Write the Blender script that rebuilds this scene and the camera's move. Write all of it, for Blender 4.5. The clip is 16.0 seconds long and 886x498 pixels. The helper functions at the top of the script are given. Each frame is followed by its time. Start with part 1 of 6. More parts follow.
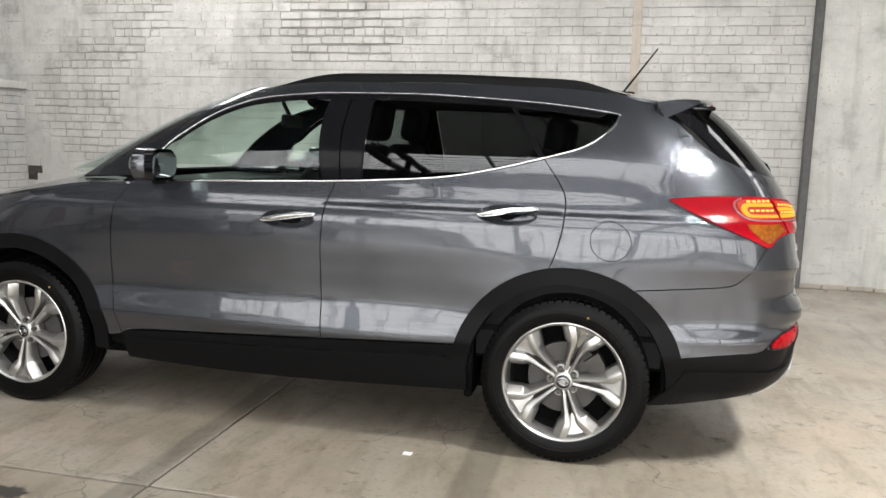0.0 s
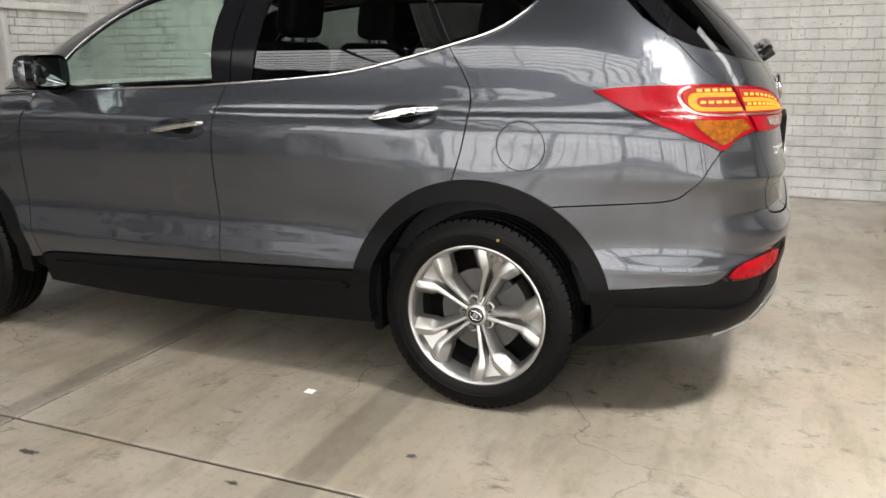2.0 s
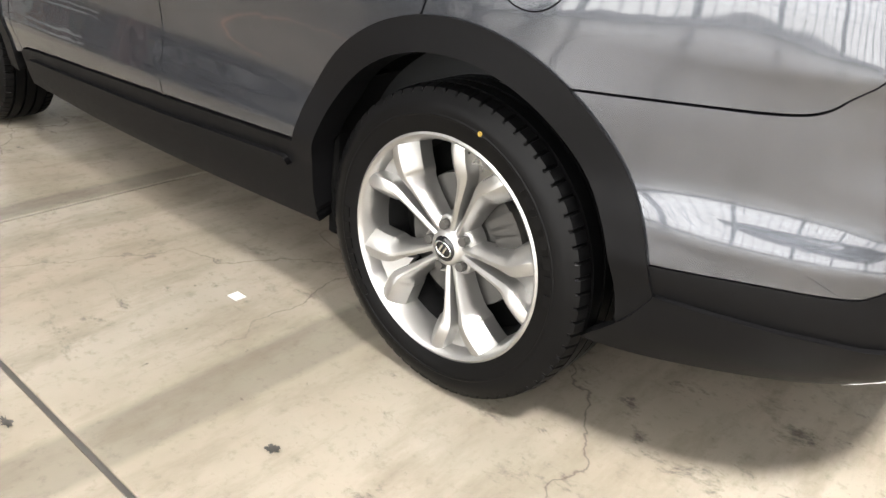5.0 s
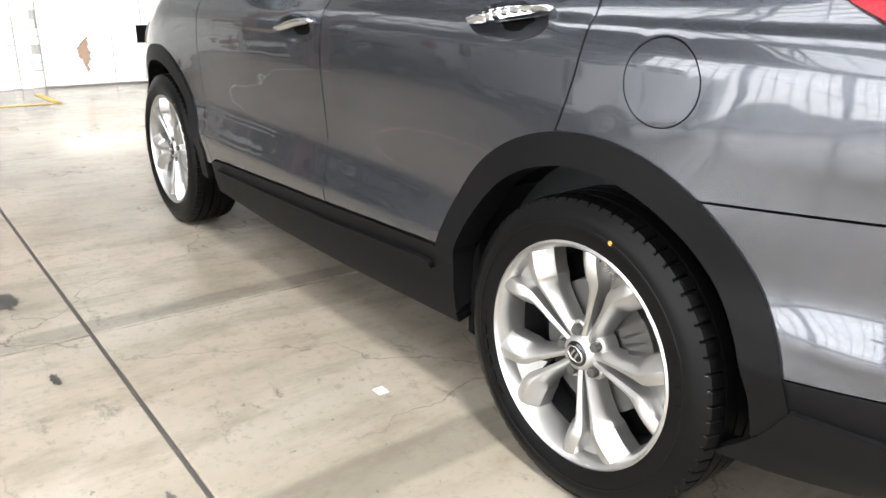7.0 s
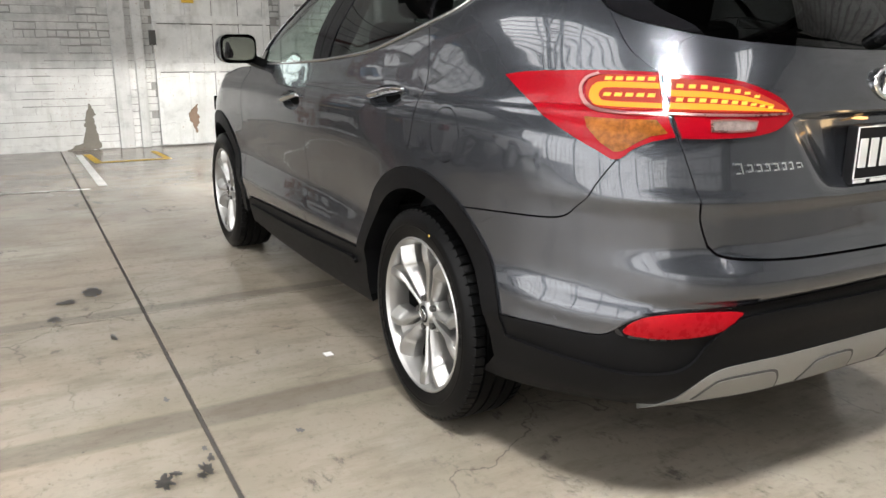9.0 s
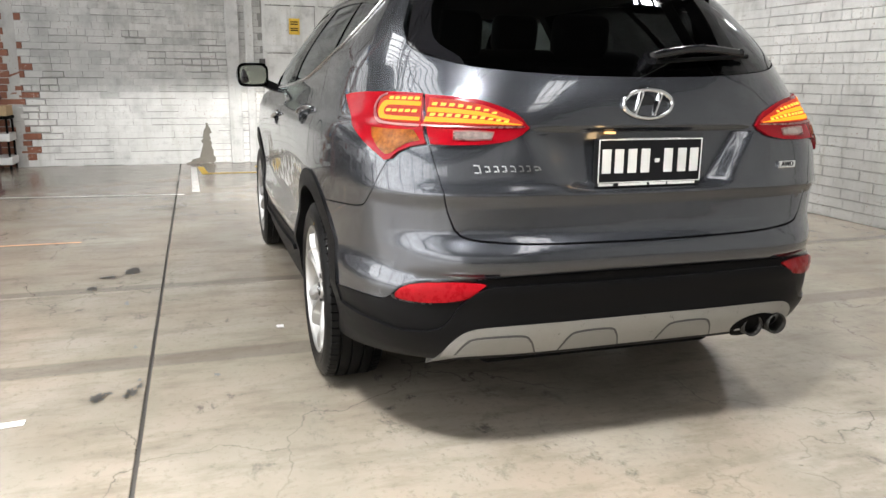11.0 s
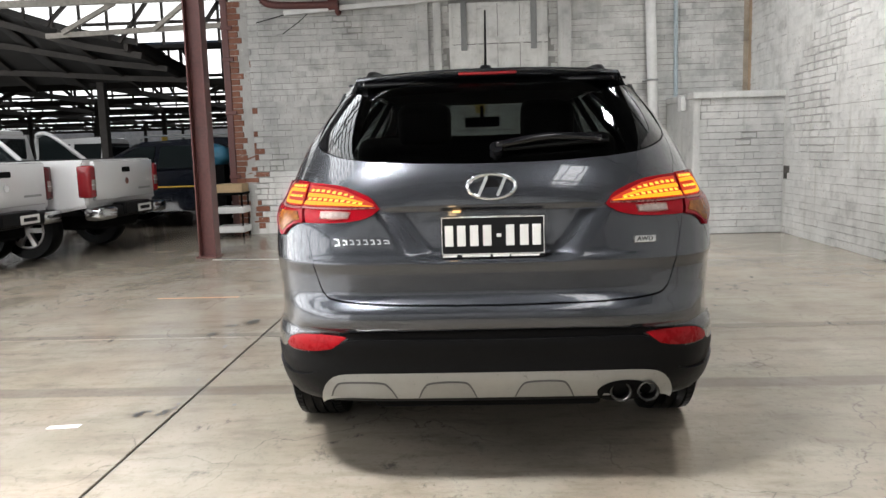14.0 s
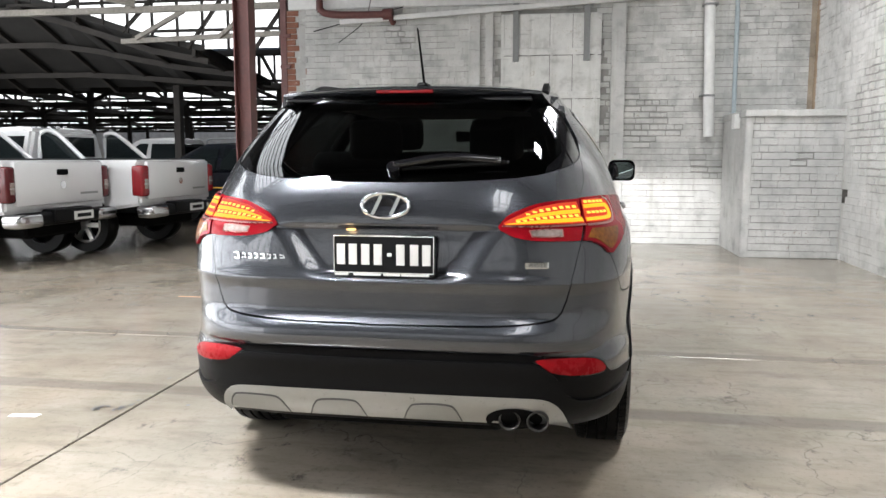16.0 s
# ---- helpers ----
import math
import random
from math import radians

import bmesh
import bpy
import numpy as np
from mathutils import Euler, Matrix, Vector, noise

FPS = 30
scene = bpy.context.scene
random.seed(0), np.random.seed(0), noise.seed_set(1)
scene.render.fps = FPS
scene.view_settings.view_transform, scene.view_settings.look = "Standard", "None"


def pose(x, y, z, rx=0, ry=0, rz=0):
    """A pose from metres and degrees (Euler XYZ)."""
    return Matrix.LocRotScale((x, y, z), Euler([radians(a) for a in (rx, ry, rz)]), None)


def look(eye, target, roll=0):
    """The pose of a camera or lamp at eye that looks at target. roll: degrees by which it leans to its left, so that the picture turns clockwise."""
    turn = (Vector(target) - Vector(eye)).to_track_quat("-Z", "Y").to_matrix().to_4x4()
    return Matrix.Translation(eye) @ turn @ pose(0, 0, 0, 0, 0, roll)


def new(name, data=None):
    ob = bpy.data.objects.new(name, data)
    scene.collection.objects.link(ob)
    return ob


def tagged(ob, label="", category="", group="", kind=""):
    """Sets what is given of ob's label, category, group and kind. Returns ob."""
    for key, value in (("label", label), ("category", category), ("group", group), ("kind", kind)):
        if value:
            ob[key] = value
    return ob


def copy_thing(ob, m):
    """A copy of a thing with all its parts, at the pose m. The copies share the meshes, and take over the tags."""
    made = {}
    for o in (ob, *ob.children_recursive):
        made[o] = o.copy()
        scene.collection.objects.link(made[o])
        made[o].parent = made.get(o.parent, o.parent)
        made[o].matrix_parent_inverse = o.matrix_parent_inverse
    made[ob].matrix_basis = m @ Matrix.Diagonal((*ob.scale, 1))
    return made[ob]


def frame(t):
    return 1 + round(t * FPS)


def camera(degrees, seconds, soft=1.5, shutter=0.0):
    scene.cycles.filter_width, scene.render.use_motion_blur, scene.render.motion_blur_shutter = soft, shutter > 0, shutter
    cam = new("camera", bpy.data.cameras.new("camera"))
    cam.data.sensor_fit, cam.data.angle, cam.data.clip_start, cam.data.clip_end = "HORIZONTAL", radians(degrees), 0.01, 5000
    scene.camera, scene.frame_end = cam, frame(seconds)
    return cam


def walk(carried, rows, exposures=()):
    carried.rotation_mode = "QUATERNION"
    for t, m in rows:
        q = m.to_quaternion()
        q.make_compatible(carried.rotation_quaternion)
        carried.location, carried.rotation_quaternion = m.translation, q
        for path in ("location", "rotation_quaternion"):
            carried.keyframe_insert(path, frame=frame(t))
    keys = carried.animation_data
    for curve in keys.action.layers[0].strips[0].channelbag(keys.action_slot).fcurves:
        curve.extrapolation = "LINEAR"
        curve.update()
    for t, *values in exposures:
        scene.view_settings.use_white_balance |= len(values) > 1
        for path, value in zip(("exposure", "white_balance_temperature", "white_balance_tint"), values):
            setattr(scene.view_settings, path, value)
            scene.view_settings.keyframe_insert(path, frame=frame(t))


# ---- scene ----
from mathutils.geometry import delaunay_2d_cdt

cam = camera(59.8, 16.0)
EXPOSURES = [(0.0, .00, 6450, 10), (1.5, -.05, 6550, 10), (2.0, -.01, 6600, 10), (3.5, .60, 6750, 10), (6.0, .74, 6350, 10), (7.0, .80, 6250, 10), (8.0, .46, 6350, 10), (8.5, .26, 6350, 10), (9.0, -.04, 6400, 10),
             (10.0, .04, 6400, 10), (12.5, .30, 6250, 10), (13.5, .10, 6250, 10), (14.0, .12, 6300, 10), (16.0, .36, 6200, 10)]
PATH = [
    (0, (0.174, -4.122, 1.377), (-0.255, -2.189, 1.095), 1.6),
    (0.5, (0.357, -3.962, 1.356), (-0.082, -2.031, 1.078), 0.2),
    (1, (0.536, -3.777, 1.348), (0.056, -1.859, 1.05), -0.3),
    (1.5, (0.767, -3.595, 1.33), (0.122, -1.744, 0.933), -0.4),
    (2, (0.916, -3.374, 1.274), (0.167, -1.585, 0.788), -0.7),
    (2.5, (0.974, -3.103, 1.27), (0.195, -1.331, 0.766), 0.7),
    (3, (1.001, -2.902, 1.274), (0.094, -1.254, 0.597), -0.7),
    (3.5, (1.131, -2.698, 1.192), (0.086, -1.146, 0.488), 2.6),
    (6, (0.904, -1.885, 1.094), (-0.347, -0.621, 0.18), 1.8),
    (6.5, (0.926, -1.955, 1.106), (-0.451, -0.753, 0.294), 1.7),
    (7, (1.06, -2.072, 1.143), (-0.445, -0.928, 0.492), 0.8),
    (7.5, (1.257, -2.118, 1.219), (-0.301, -0.987, 0.675), 0.1),
    (8, (1.559, -2.084, 1.23), (-0.079, -1.026, 0.787), -0.6),
    (8.5, (1.873, -2.077, 1.197), (0.185, -1.107, 0.74), -1.4),
    (9, (2.189, -2.015, 1.22), (0.491, -1.082, 0.722), 0.2),
    (9.5, (2.484, -1.848, 1.206), (0.737, -0.998, 0.731), -0.7),
    (10, (2.733, -1.695, 1.203), (0.94, -0.934, 0.751), -0.3),
    (12.5, (3.431, -0.675, 1.249), (1.488, -0.391, 0.867), -0.2),
    (13, (3.545, -0.465, 1.245), (1.58, -0.311, 0.902), 0.2),
    (13.5, (3.692, -0.274, 1.265), (1.715, -0.245, 0.968), 1.3),
    (14, (3.722, -0.041, 1.286), (1.741, -0.128, 1.026), -1.7),
    (14.5, (3.736, 0.155, 1.294), (1.761, -0.062, 1.065), -2.1),
    (15, (3.842, 0.311, 1.286), (1.874, 0.015, 1.091), -0.6),
    (15.5, (3.833, 0.476, 1.314), (1.875, 0.136, 1.091), 0.1),
    (16, (3.638, 0.659, 1.319), (1.677, 0.344, 1.081), 0.1),
]
walk(cam, [(t, look(eye, target, roll)) for t, eye, target, roll in PATH], EXPOSURES)

# ---- world and light ----
world = bpy.data.worlds.new("sky")
scene.world = world
world.use_nodes = True
wn = world.node_tree
sky = wn.nodes.new("ShaderNodeTexSky")
sky.sky_type, sky.sun_disc, sky.sun_elevation, sky.sun_rotation = "NISHITA", False, radians(40), radians(70)
wn.links.new(sky.outputs[0], wn.nodes["Background"].inputs[0])
wn.nodes["Background"].inputs[1].default_value = 0.10

GLAZE_X = (-54.0, -48.0, -42.0, -36.0, -30.0, -24.0, -18.0)   # planes of the saw-tooth roof's glazing
CHORD, RIDGE = 3.30, 4.55


def area_lamp(name, m, w, h, watts, colour=(1, 1, 1)):
    d = bpy.data.lights.new(name, "AREA")
    d.shape, d.size, d.size_y, d.energy, d.color = "RECTANGLE", w, h, watts, colour
    ob = new(name, d)
    ob.matrix_world = m
    return ob


# daylight through the glazed strips of the roof over the car, one lamp in each opening
STRIPS = ((-9.5, 5.0, 1030, -3.0, 8.5), (-4.4, 2.2, 330, -5.2, 2.3), (-6.25, 1.3, 120, 3.0, 6.6), (-2.2, .8, 1560, 2.25, 3.05), (1.5, .8, 90, 3.2, 8.0), (2.55, .4, 190, -.3, .2), (3.2, .7, 290, -6.0, -2.4))   # middle y, width, watts, first and last x
STRIP_X0, STRIP_X1, CEIL = -8.0, 9.0, 5.20
for sy, sw, watts, sx, sx1 in STRIPS:
    area_lamp("skylight_daylight", pose((sx + sx1) / 2, sy, CEIL + .12), sx1 - sx, sw, watts, (1.0, .975, .935))
# tall glazed side wall of the hall, out of view behind the camera
SIDE_Y, SIDE_X0, SIDE_X1 = -13.0, -10.0, 13.5
GLASS_X0 = -8.5   # the glazing starts here; the stretch before it is solid wall
area_lamp("side_window_daylight", pose((GLASS_X0 + SIDE_X1) / 2, SIDE_Y - .12, 2.55, 90, 0, 0), SIDE_X1 - GLASS_X0, 4.3, 1900, (1.0, .985, .96))
# glazed gable at the end behind the camera's last stand
END_X, END_Y0, END_Y1, END_Z0, END_Z1 = 13.95, -8.0, 2.5, 2.3, 4.9
area_lamp("end_window_daylight", pose(END_X, (END_Y0 + END_Y1) / 2, (END_Z0 + END_Z1) / 2, 90, 0, 90), END_Y1 - END_Y0, END_Z1 - END_Z0, 80, (1.0, .985, .96))
CORNER_Y0, CORNER_Y1, CORNER_Z0, CORNER_Z1 = -12.9, -8.3, .5, 4.7   # taller glazing in the same gable, next to the side windows
area_lamp("gable_window_daylight", pose(END_X, (CORNER_Y0 + CORNER_Y1) / 2, (CORNER_Z0 + CORNER_Z1) / 2, 90, 0, 90), CORNER_Y1 - CORNER_Y0, CORNER_Z1 - CORNER_Z0, 300, (1.0, .985, .96))

# ---- materials ----
class Mat:
    """A principled material with a few chained helpers."""
    def __init__(self, name, colour=(.5, .5, .5), rough=.5, metal=0.0, **more):
        self.m = bpy.data.materials.new(name)
        self.m.use_nodes = True
        self.t = self.m.node_tree
        self.b = self.t.nodes["Principled BSDF"]
        self.b.inputs["Base Color"].default_value = (*colour, 1)
        self.b.inputs["Roughness"].default_value = rough
        self.b.inputs["Metallic"].default_value = metal
        for k, v in more.items():
            self.b.inputs[k.replace("_", " ")].default_value = v
        self.height = None

    def node(self, kind, **sockets):
        n = self.t.nodes.new(kind)
        for k, v in sockets.items():
            n.inputs[k].default_value = v
        return n

    def link(self, a, b):
        self.t.links.new(a, b)

    def coords(self, scale=(1, 1, 1), kind="Object"):
        tc, mp = self.node("ShaderNodeTexCoord"), self.node("ShaderNodeMapping")
        mp.inputs["Scale"].default_value = scale
        self.link(tc.outputs[kind], mp.inputs[0])
        return mp.outputs[0]

    def world_coords(self, scale=(1, 1, 1)):
        g, mp = self.node("ShaderNodeNewGeometry"), self.node("ShaderNodeMapping")
        mp.inputs["Scale"].default_value = scale
        self.link(g.outputs["Position"], mp.inputs[0])
        return mp.outputs[0]

    def noise(self, vec, scale, detail=5.0, rough=.6, distortion=0.0):
        n = self.node("ShaderNodeTexNoise", Scale=scale, Detail=detail, Roughness=rough, Distortion=distortion)
        self.link(vec, n.inputs["Vector"])
        return n.outputs["Fac"]

    def ramp(self, fac, *stops):
        r = self.node("ShaderNodeValToRGB")
        e = r.color_ramp.elements
        while len(e) < len(stops):
            e.new(.5)
        for el, (p, c) in zip(e, stops):
            el.position = p
            el.color = (c, c, c, 1) if isinstance(c, (int, float)) else (*c, 1)
        self.link(fac, r.inputs[0])
        return r.outputs[0]

    def mix(self, fac, a, b, mode="MIX"):
        n = self.t.nodes.new("ShaderNodeMix")
        n.data_type, n.blend_type = "RGBA", mode
        for sock, v in ((n.inputs[0], fac), (n.inputs[6], a), (n.inputs[7], b)):
            if isinstance(v, (int, float)):
                sock.default_value = v
            elif isinstance(v, tuple):
                sock.default_value = (*v, 1)
            else:
                self.link(v, sock)
        return n.outputs[2]

    def math(self, op, a, b=0.0):
        n = self.t.nodes.new("ShaderNodeMath")
        n.operation = op
        for sock, v in ((n.inputs[0], a), (n.inputs[1], b)):
            if isinstance(v, (int, float)):
                sock.default_value = v
            else:
                self.link(v, sock)
        return n.outputs[0]

    def colour(self, out):
        self.link(out, self.b.inputs["Base Color"])
        return self

    def rough(self, out):
        self.link(out, self.b.inputs["Roughness"])
        return self

    def bump(self, out, strength=.3, distance=.01):
        n = self.node("ShaderNodeBump", Strength=strength, Distance=distance)
        self.link(out, n.inputs["Height"])
        self.link(n.outputs[0], self.b.inputs["Normal"])
        return self


def simple(name, colour, rough=.5, metal=0.0, grain=None, vary=.12, bump=0.0, **more):
    """A material with a soft variation of its colour and roughness at two scales."""
    k = Mat(name, colour, rough, metal, **more)
    if grain:
        v = k.coords()
        fine, coarse = k.noise(v, grain), k.noise(v, grain / 9)
        f = k.mix(.5, fine, coarse)
        lo, hi = tuple(c * (1 - vary) for c in colour), tuple(min(1, c * (1 + vary)) for c in colour)
        k.colour(k.ramp(f, (.35, lo), (.65, hi)))
        k.rough(k.ramp(f, (.3, max(0, rough - .08)), (.7, min(1, rough + .08))))
        if bump:
            k.bump(fine, bump, .002)
    return k.m


def car_paint():
    k = Mat("metallic_grey_paint", (.055, .058, .066), .27, .75, Coat_Weight=1.0, Coat_Roughness=.04, Coat_IOR=1.5)
    v = k.coords()
    flakes = k.noise(v, 900, 1, .5)
    wave = k.noise(v, 5.0, 2, .45)
    bump = k.node("ShaderNodeBump", Strength=.11, Distance=.02)
    k.link(wave, bump.inputs["Height"])
    k.link(bump.outputs[0], k.b.inputs["Normal"])
    k.link(bump.outputs[0], k.b.inputs["Coat Normal"])
    k.colour(k.ramp(flakes, (.3, (.047, .051, .060)), (.7, (.074, .079, .091))))
    return k.m


PAINT = car_paint()
CLAD = simple("black_grained_plastic", (.0042, .0042, .0046), .44, grain=500, vary=.15, bump=.12, Specular_IOR_Level=.09)
SHADOWGREY = simple("field_shade_grey", (.05, .05, .05), .6)
SKIDFIELD = simple("pressed_silver", (.24, .24, .232), .42, .6, grain=300, vary=.05)
GLOSS = simple("gloss_black", (.006, .006, .007), .06)
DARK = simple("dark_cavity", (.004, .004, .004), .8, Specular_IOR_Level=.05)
CHROME = simple("chrome", (.74, .75, .76), .10, 1.0)
SATIN = simple("satin_silver_plastic", (.29, .29, .282), .33, .7, grain=300, vary=.05)
ALLOY = simple("alloy", (.42, .416, .405), .32, .88, grain=6, vary=.05)
DARKCHROME = simple("dulled_chrome", (.45, .45, .46), .16, 1.0)
SOOTY = simple("sooty_chrome", (.035, .033, .031), .36, .7)
CLEARLENS = simple("clear_lamp_lens", (.34, .27, .25), .2, .5, grain=60, vary=.5)
PILLAR = simple("satin_black_pillar", (.006, .006, .007), .12, Specular_IOR_Level=.08)
RUBBER = simple("tyre_rubber", (.0024, .0024, .0026), .38, grain=120, vary=.2, bump=.1, Specular_IOR_Level=.11)
# near-black colour that stands for the shade inside the wheel rim
BARREL = simple("barrel_shade", (.010, .010, .010), .7, grain=30, vary=.3, Specular_IOR_Level=.08)
STEELD = simple("brake_steel", (.07, .068, .064), .5, .4, grain=80)
SEATS = simple("grey_seat_leather", (.035, .036, .038), .55, grain=150, vary=.2, bump=.2)
INNER = simple("dark_trim", (.014, .015, .016), .6, grain=200, Specular_IOR_Level=.2)
WHITEP = simple("white_letters", (.62, .62, .60), .4)
PLATE = simple("black_plate", (.008, .008, .009), .6, Specular_IOR_Level=.1)


def glass(name, tint, rough=0.0):
    """Tinted pane: glossy outside, coloured see-through."""
    m = bpy.data.materials.new(name)
    m.use_nodes = True
    t = m.node_tree
    t.nodes.remove(t.nodes["Principled BSDF"])
    lw, pw, fr, mixn = t.nodes.new("ShaderNodeLayerWeight"), t.nodes.new("ShaderNodeMath"), t.nodes.new("ShaderNodeMath"), t.nodes.new("ShaderNodeMixShader")
    lw.inputs[0].default_value = .5
    pw.operation, pw.inputs[1].default_value = "POWER", 5.0
    fr.operation, fr.inputs[1].default_value, fr.inputs[2].default_value = "MULTIPLY_ADD", .95, .045
    t.links.new(lw.outputs["Facing"], pw.inputs[0])
    t.links.new(pw.outputs[0], fr.inputs[0])
    tr, gl = t.nodes.new("ShaderNodeBsdfTransparent"), t.nodes.new("ShaderNodeBsdfGlossy")
    tr.inputs[0].default_value = (*tint, 1)
    gl.inputs["Roughness"].default_value = rough
    gl.inputs[0].default_value = (.95, .97, 1, 1)
    t.links.new(fr.outputs[0], mixn.inputs[0])
    t.links.new(tr.outputs[0], mixn.inputs[1])
    t.links.new(gl.outputs[0], mixn.inputs[2])
    t.links.new(mixn.outputs[0], t.nodes["Material Output"].inputs[0])
    return m


GREENGLASS = glass("green_tinted_glass", (.78, .89, .84))
PRIVACY = glass("privacy_glass", (.17, .18, .18))
REARGLASS = glass("deep_privacy_glass", (.105, .11, .11))


def glow(name, colour, strength):
    k = Mat(name, (.02, .02, .02), .5, 0, Specular_IOR_Level=.05)
    k.b.inputs["Emission Color"].default_value = (*colour, 1)
    k.b.inputs["Emission Strength"].default_value = strength
    return k.m


REFLECT = simple("red_reflector", (.25, .003, .007), .3, grain=45, vary=.15, Specular_IOR_Level=.12)
LAMPRIM = simple("lamp_rim", (.30, .13, .12), .3, .7, grain=90)
REDLENS = Mat("red_lens", (.22, .002, .007), .2, 0, Specular_IOR_Level=.15, Coat_Weight=.10, Coat_Roughness=.02).m
AMBER = simple("amber_lens", (.17, .055, .007), .2, grain=70, vary=.6, Specular_IOR_Level=.25)
LED = glow("led_strip", (1.0, .40, .006), 1.35)
LEDCELL = glow("led_cell", (1.0, .56, .06), 1.55)
REDGLOW = glow("lit_red_lens", (1.0, .06, .004), .62)
LAMPW = glow("plate_lamp", (1.0, .55, .2), 2.0)


def brick_paint(name, base, warm, vary=.30):
    """Flaking white paint over old bricks, with soot, damp and bare patches."""
    k = Mat(name, base, .75)
    v = k.world_coords()
    big, mid, fine = k.noise(v, .55, 4), k.noise(v, 3.5, 6, .65), k.noise(v, 34, 6, .7)
    isl = k.node("ShaderNodeNewGeometry").outputs["Random Per Island"]
    c = k.ramp(mid, (.28, tuple(x * .52 for x in base)), (.45, tuple(x * .86 for x in base)), (.72, base))
    c = k.mix(k.ramp(big, (.44, 0.0), (.66, .62)), c, tuple(x * y for x, y in zip(base, (.56, .57, .57))))
    c = k.mix(k.math("MULTIPLY", k.ramp(isl, (.0, 0.0), (1.0, vary)), k.ramp(mid, (.4, 1.0), (.6, .25))), c, tuple(x * .50 for x in base))
    drips = k.noise(k.world_coords((6, 6, .5)), 1.4, 5, .6)
    c = k.mix(k.ramp(drips, (.54, 0.0), (.70, .45)), c, tuple(x * y for x, y in zip(base, (.50, .50, .46))))
    soot = k.noise(k.world_coords((1.2, 1.2, 7.0)), 2.6, 7, .7, .8)
    c = k.mix(k.ramp(soot, (.60, 0.0), (.70, .60)), c, tuple(x * .33 for x in base))
    chips = k.math("MULTIPLY", k.ramp(fine, (.58, 0.0), (.64, 1.0)), k.ramp(mid, (.50, 0.0), (.60, .9)))
    c = k.mix(chips, c, warm)
    k.colour(c)
    k.bump(k.mix(.45, fine, mid), .85, .014)
    k.rough(k.ramp(fine, (.3, .6), (.7, .9)))
    return k.m


WHITEBRICK = brick_paint("white_painted_brick", (.74, .735, .715), (.30, .22, .17))
MORTAR = brick_paint("painted_mortar", (.50, .49, .47), (.22, .17, .13))
GREYBRICK = brick_paint("sooty_whitewashed_brick", (.63, .63, .61), (.30, .24, .20), .85)
GREYMORTAR = brick_paint("sooty_mortar", (.33, .325, .31), (.16, .12, .09))
GREYPLASTER = brick_paint("sooty_plaster", (.60, .60, .585), (.34, .29, .24))
DOORPAINT = brick_paint("weathered_door_paint", (.72, .72, .70), (.36, .31, .25))
PLASTER = brick_paint("white_plaster", (.76, .76, .73), (.48, .40, .32))
REDBRICK = brick_paint("bare_red_brick", (.27, .105, .06), (.55, .50, .45), .8)


BANDS = ((-.325, .080), (-1.615, .055))   # dark bands, the first a roof beam's shadow painted in: middle x, half width


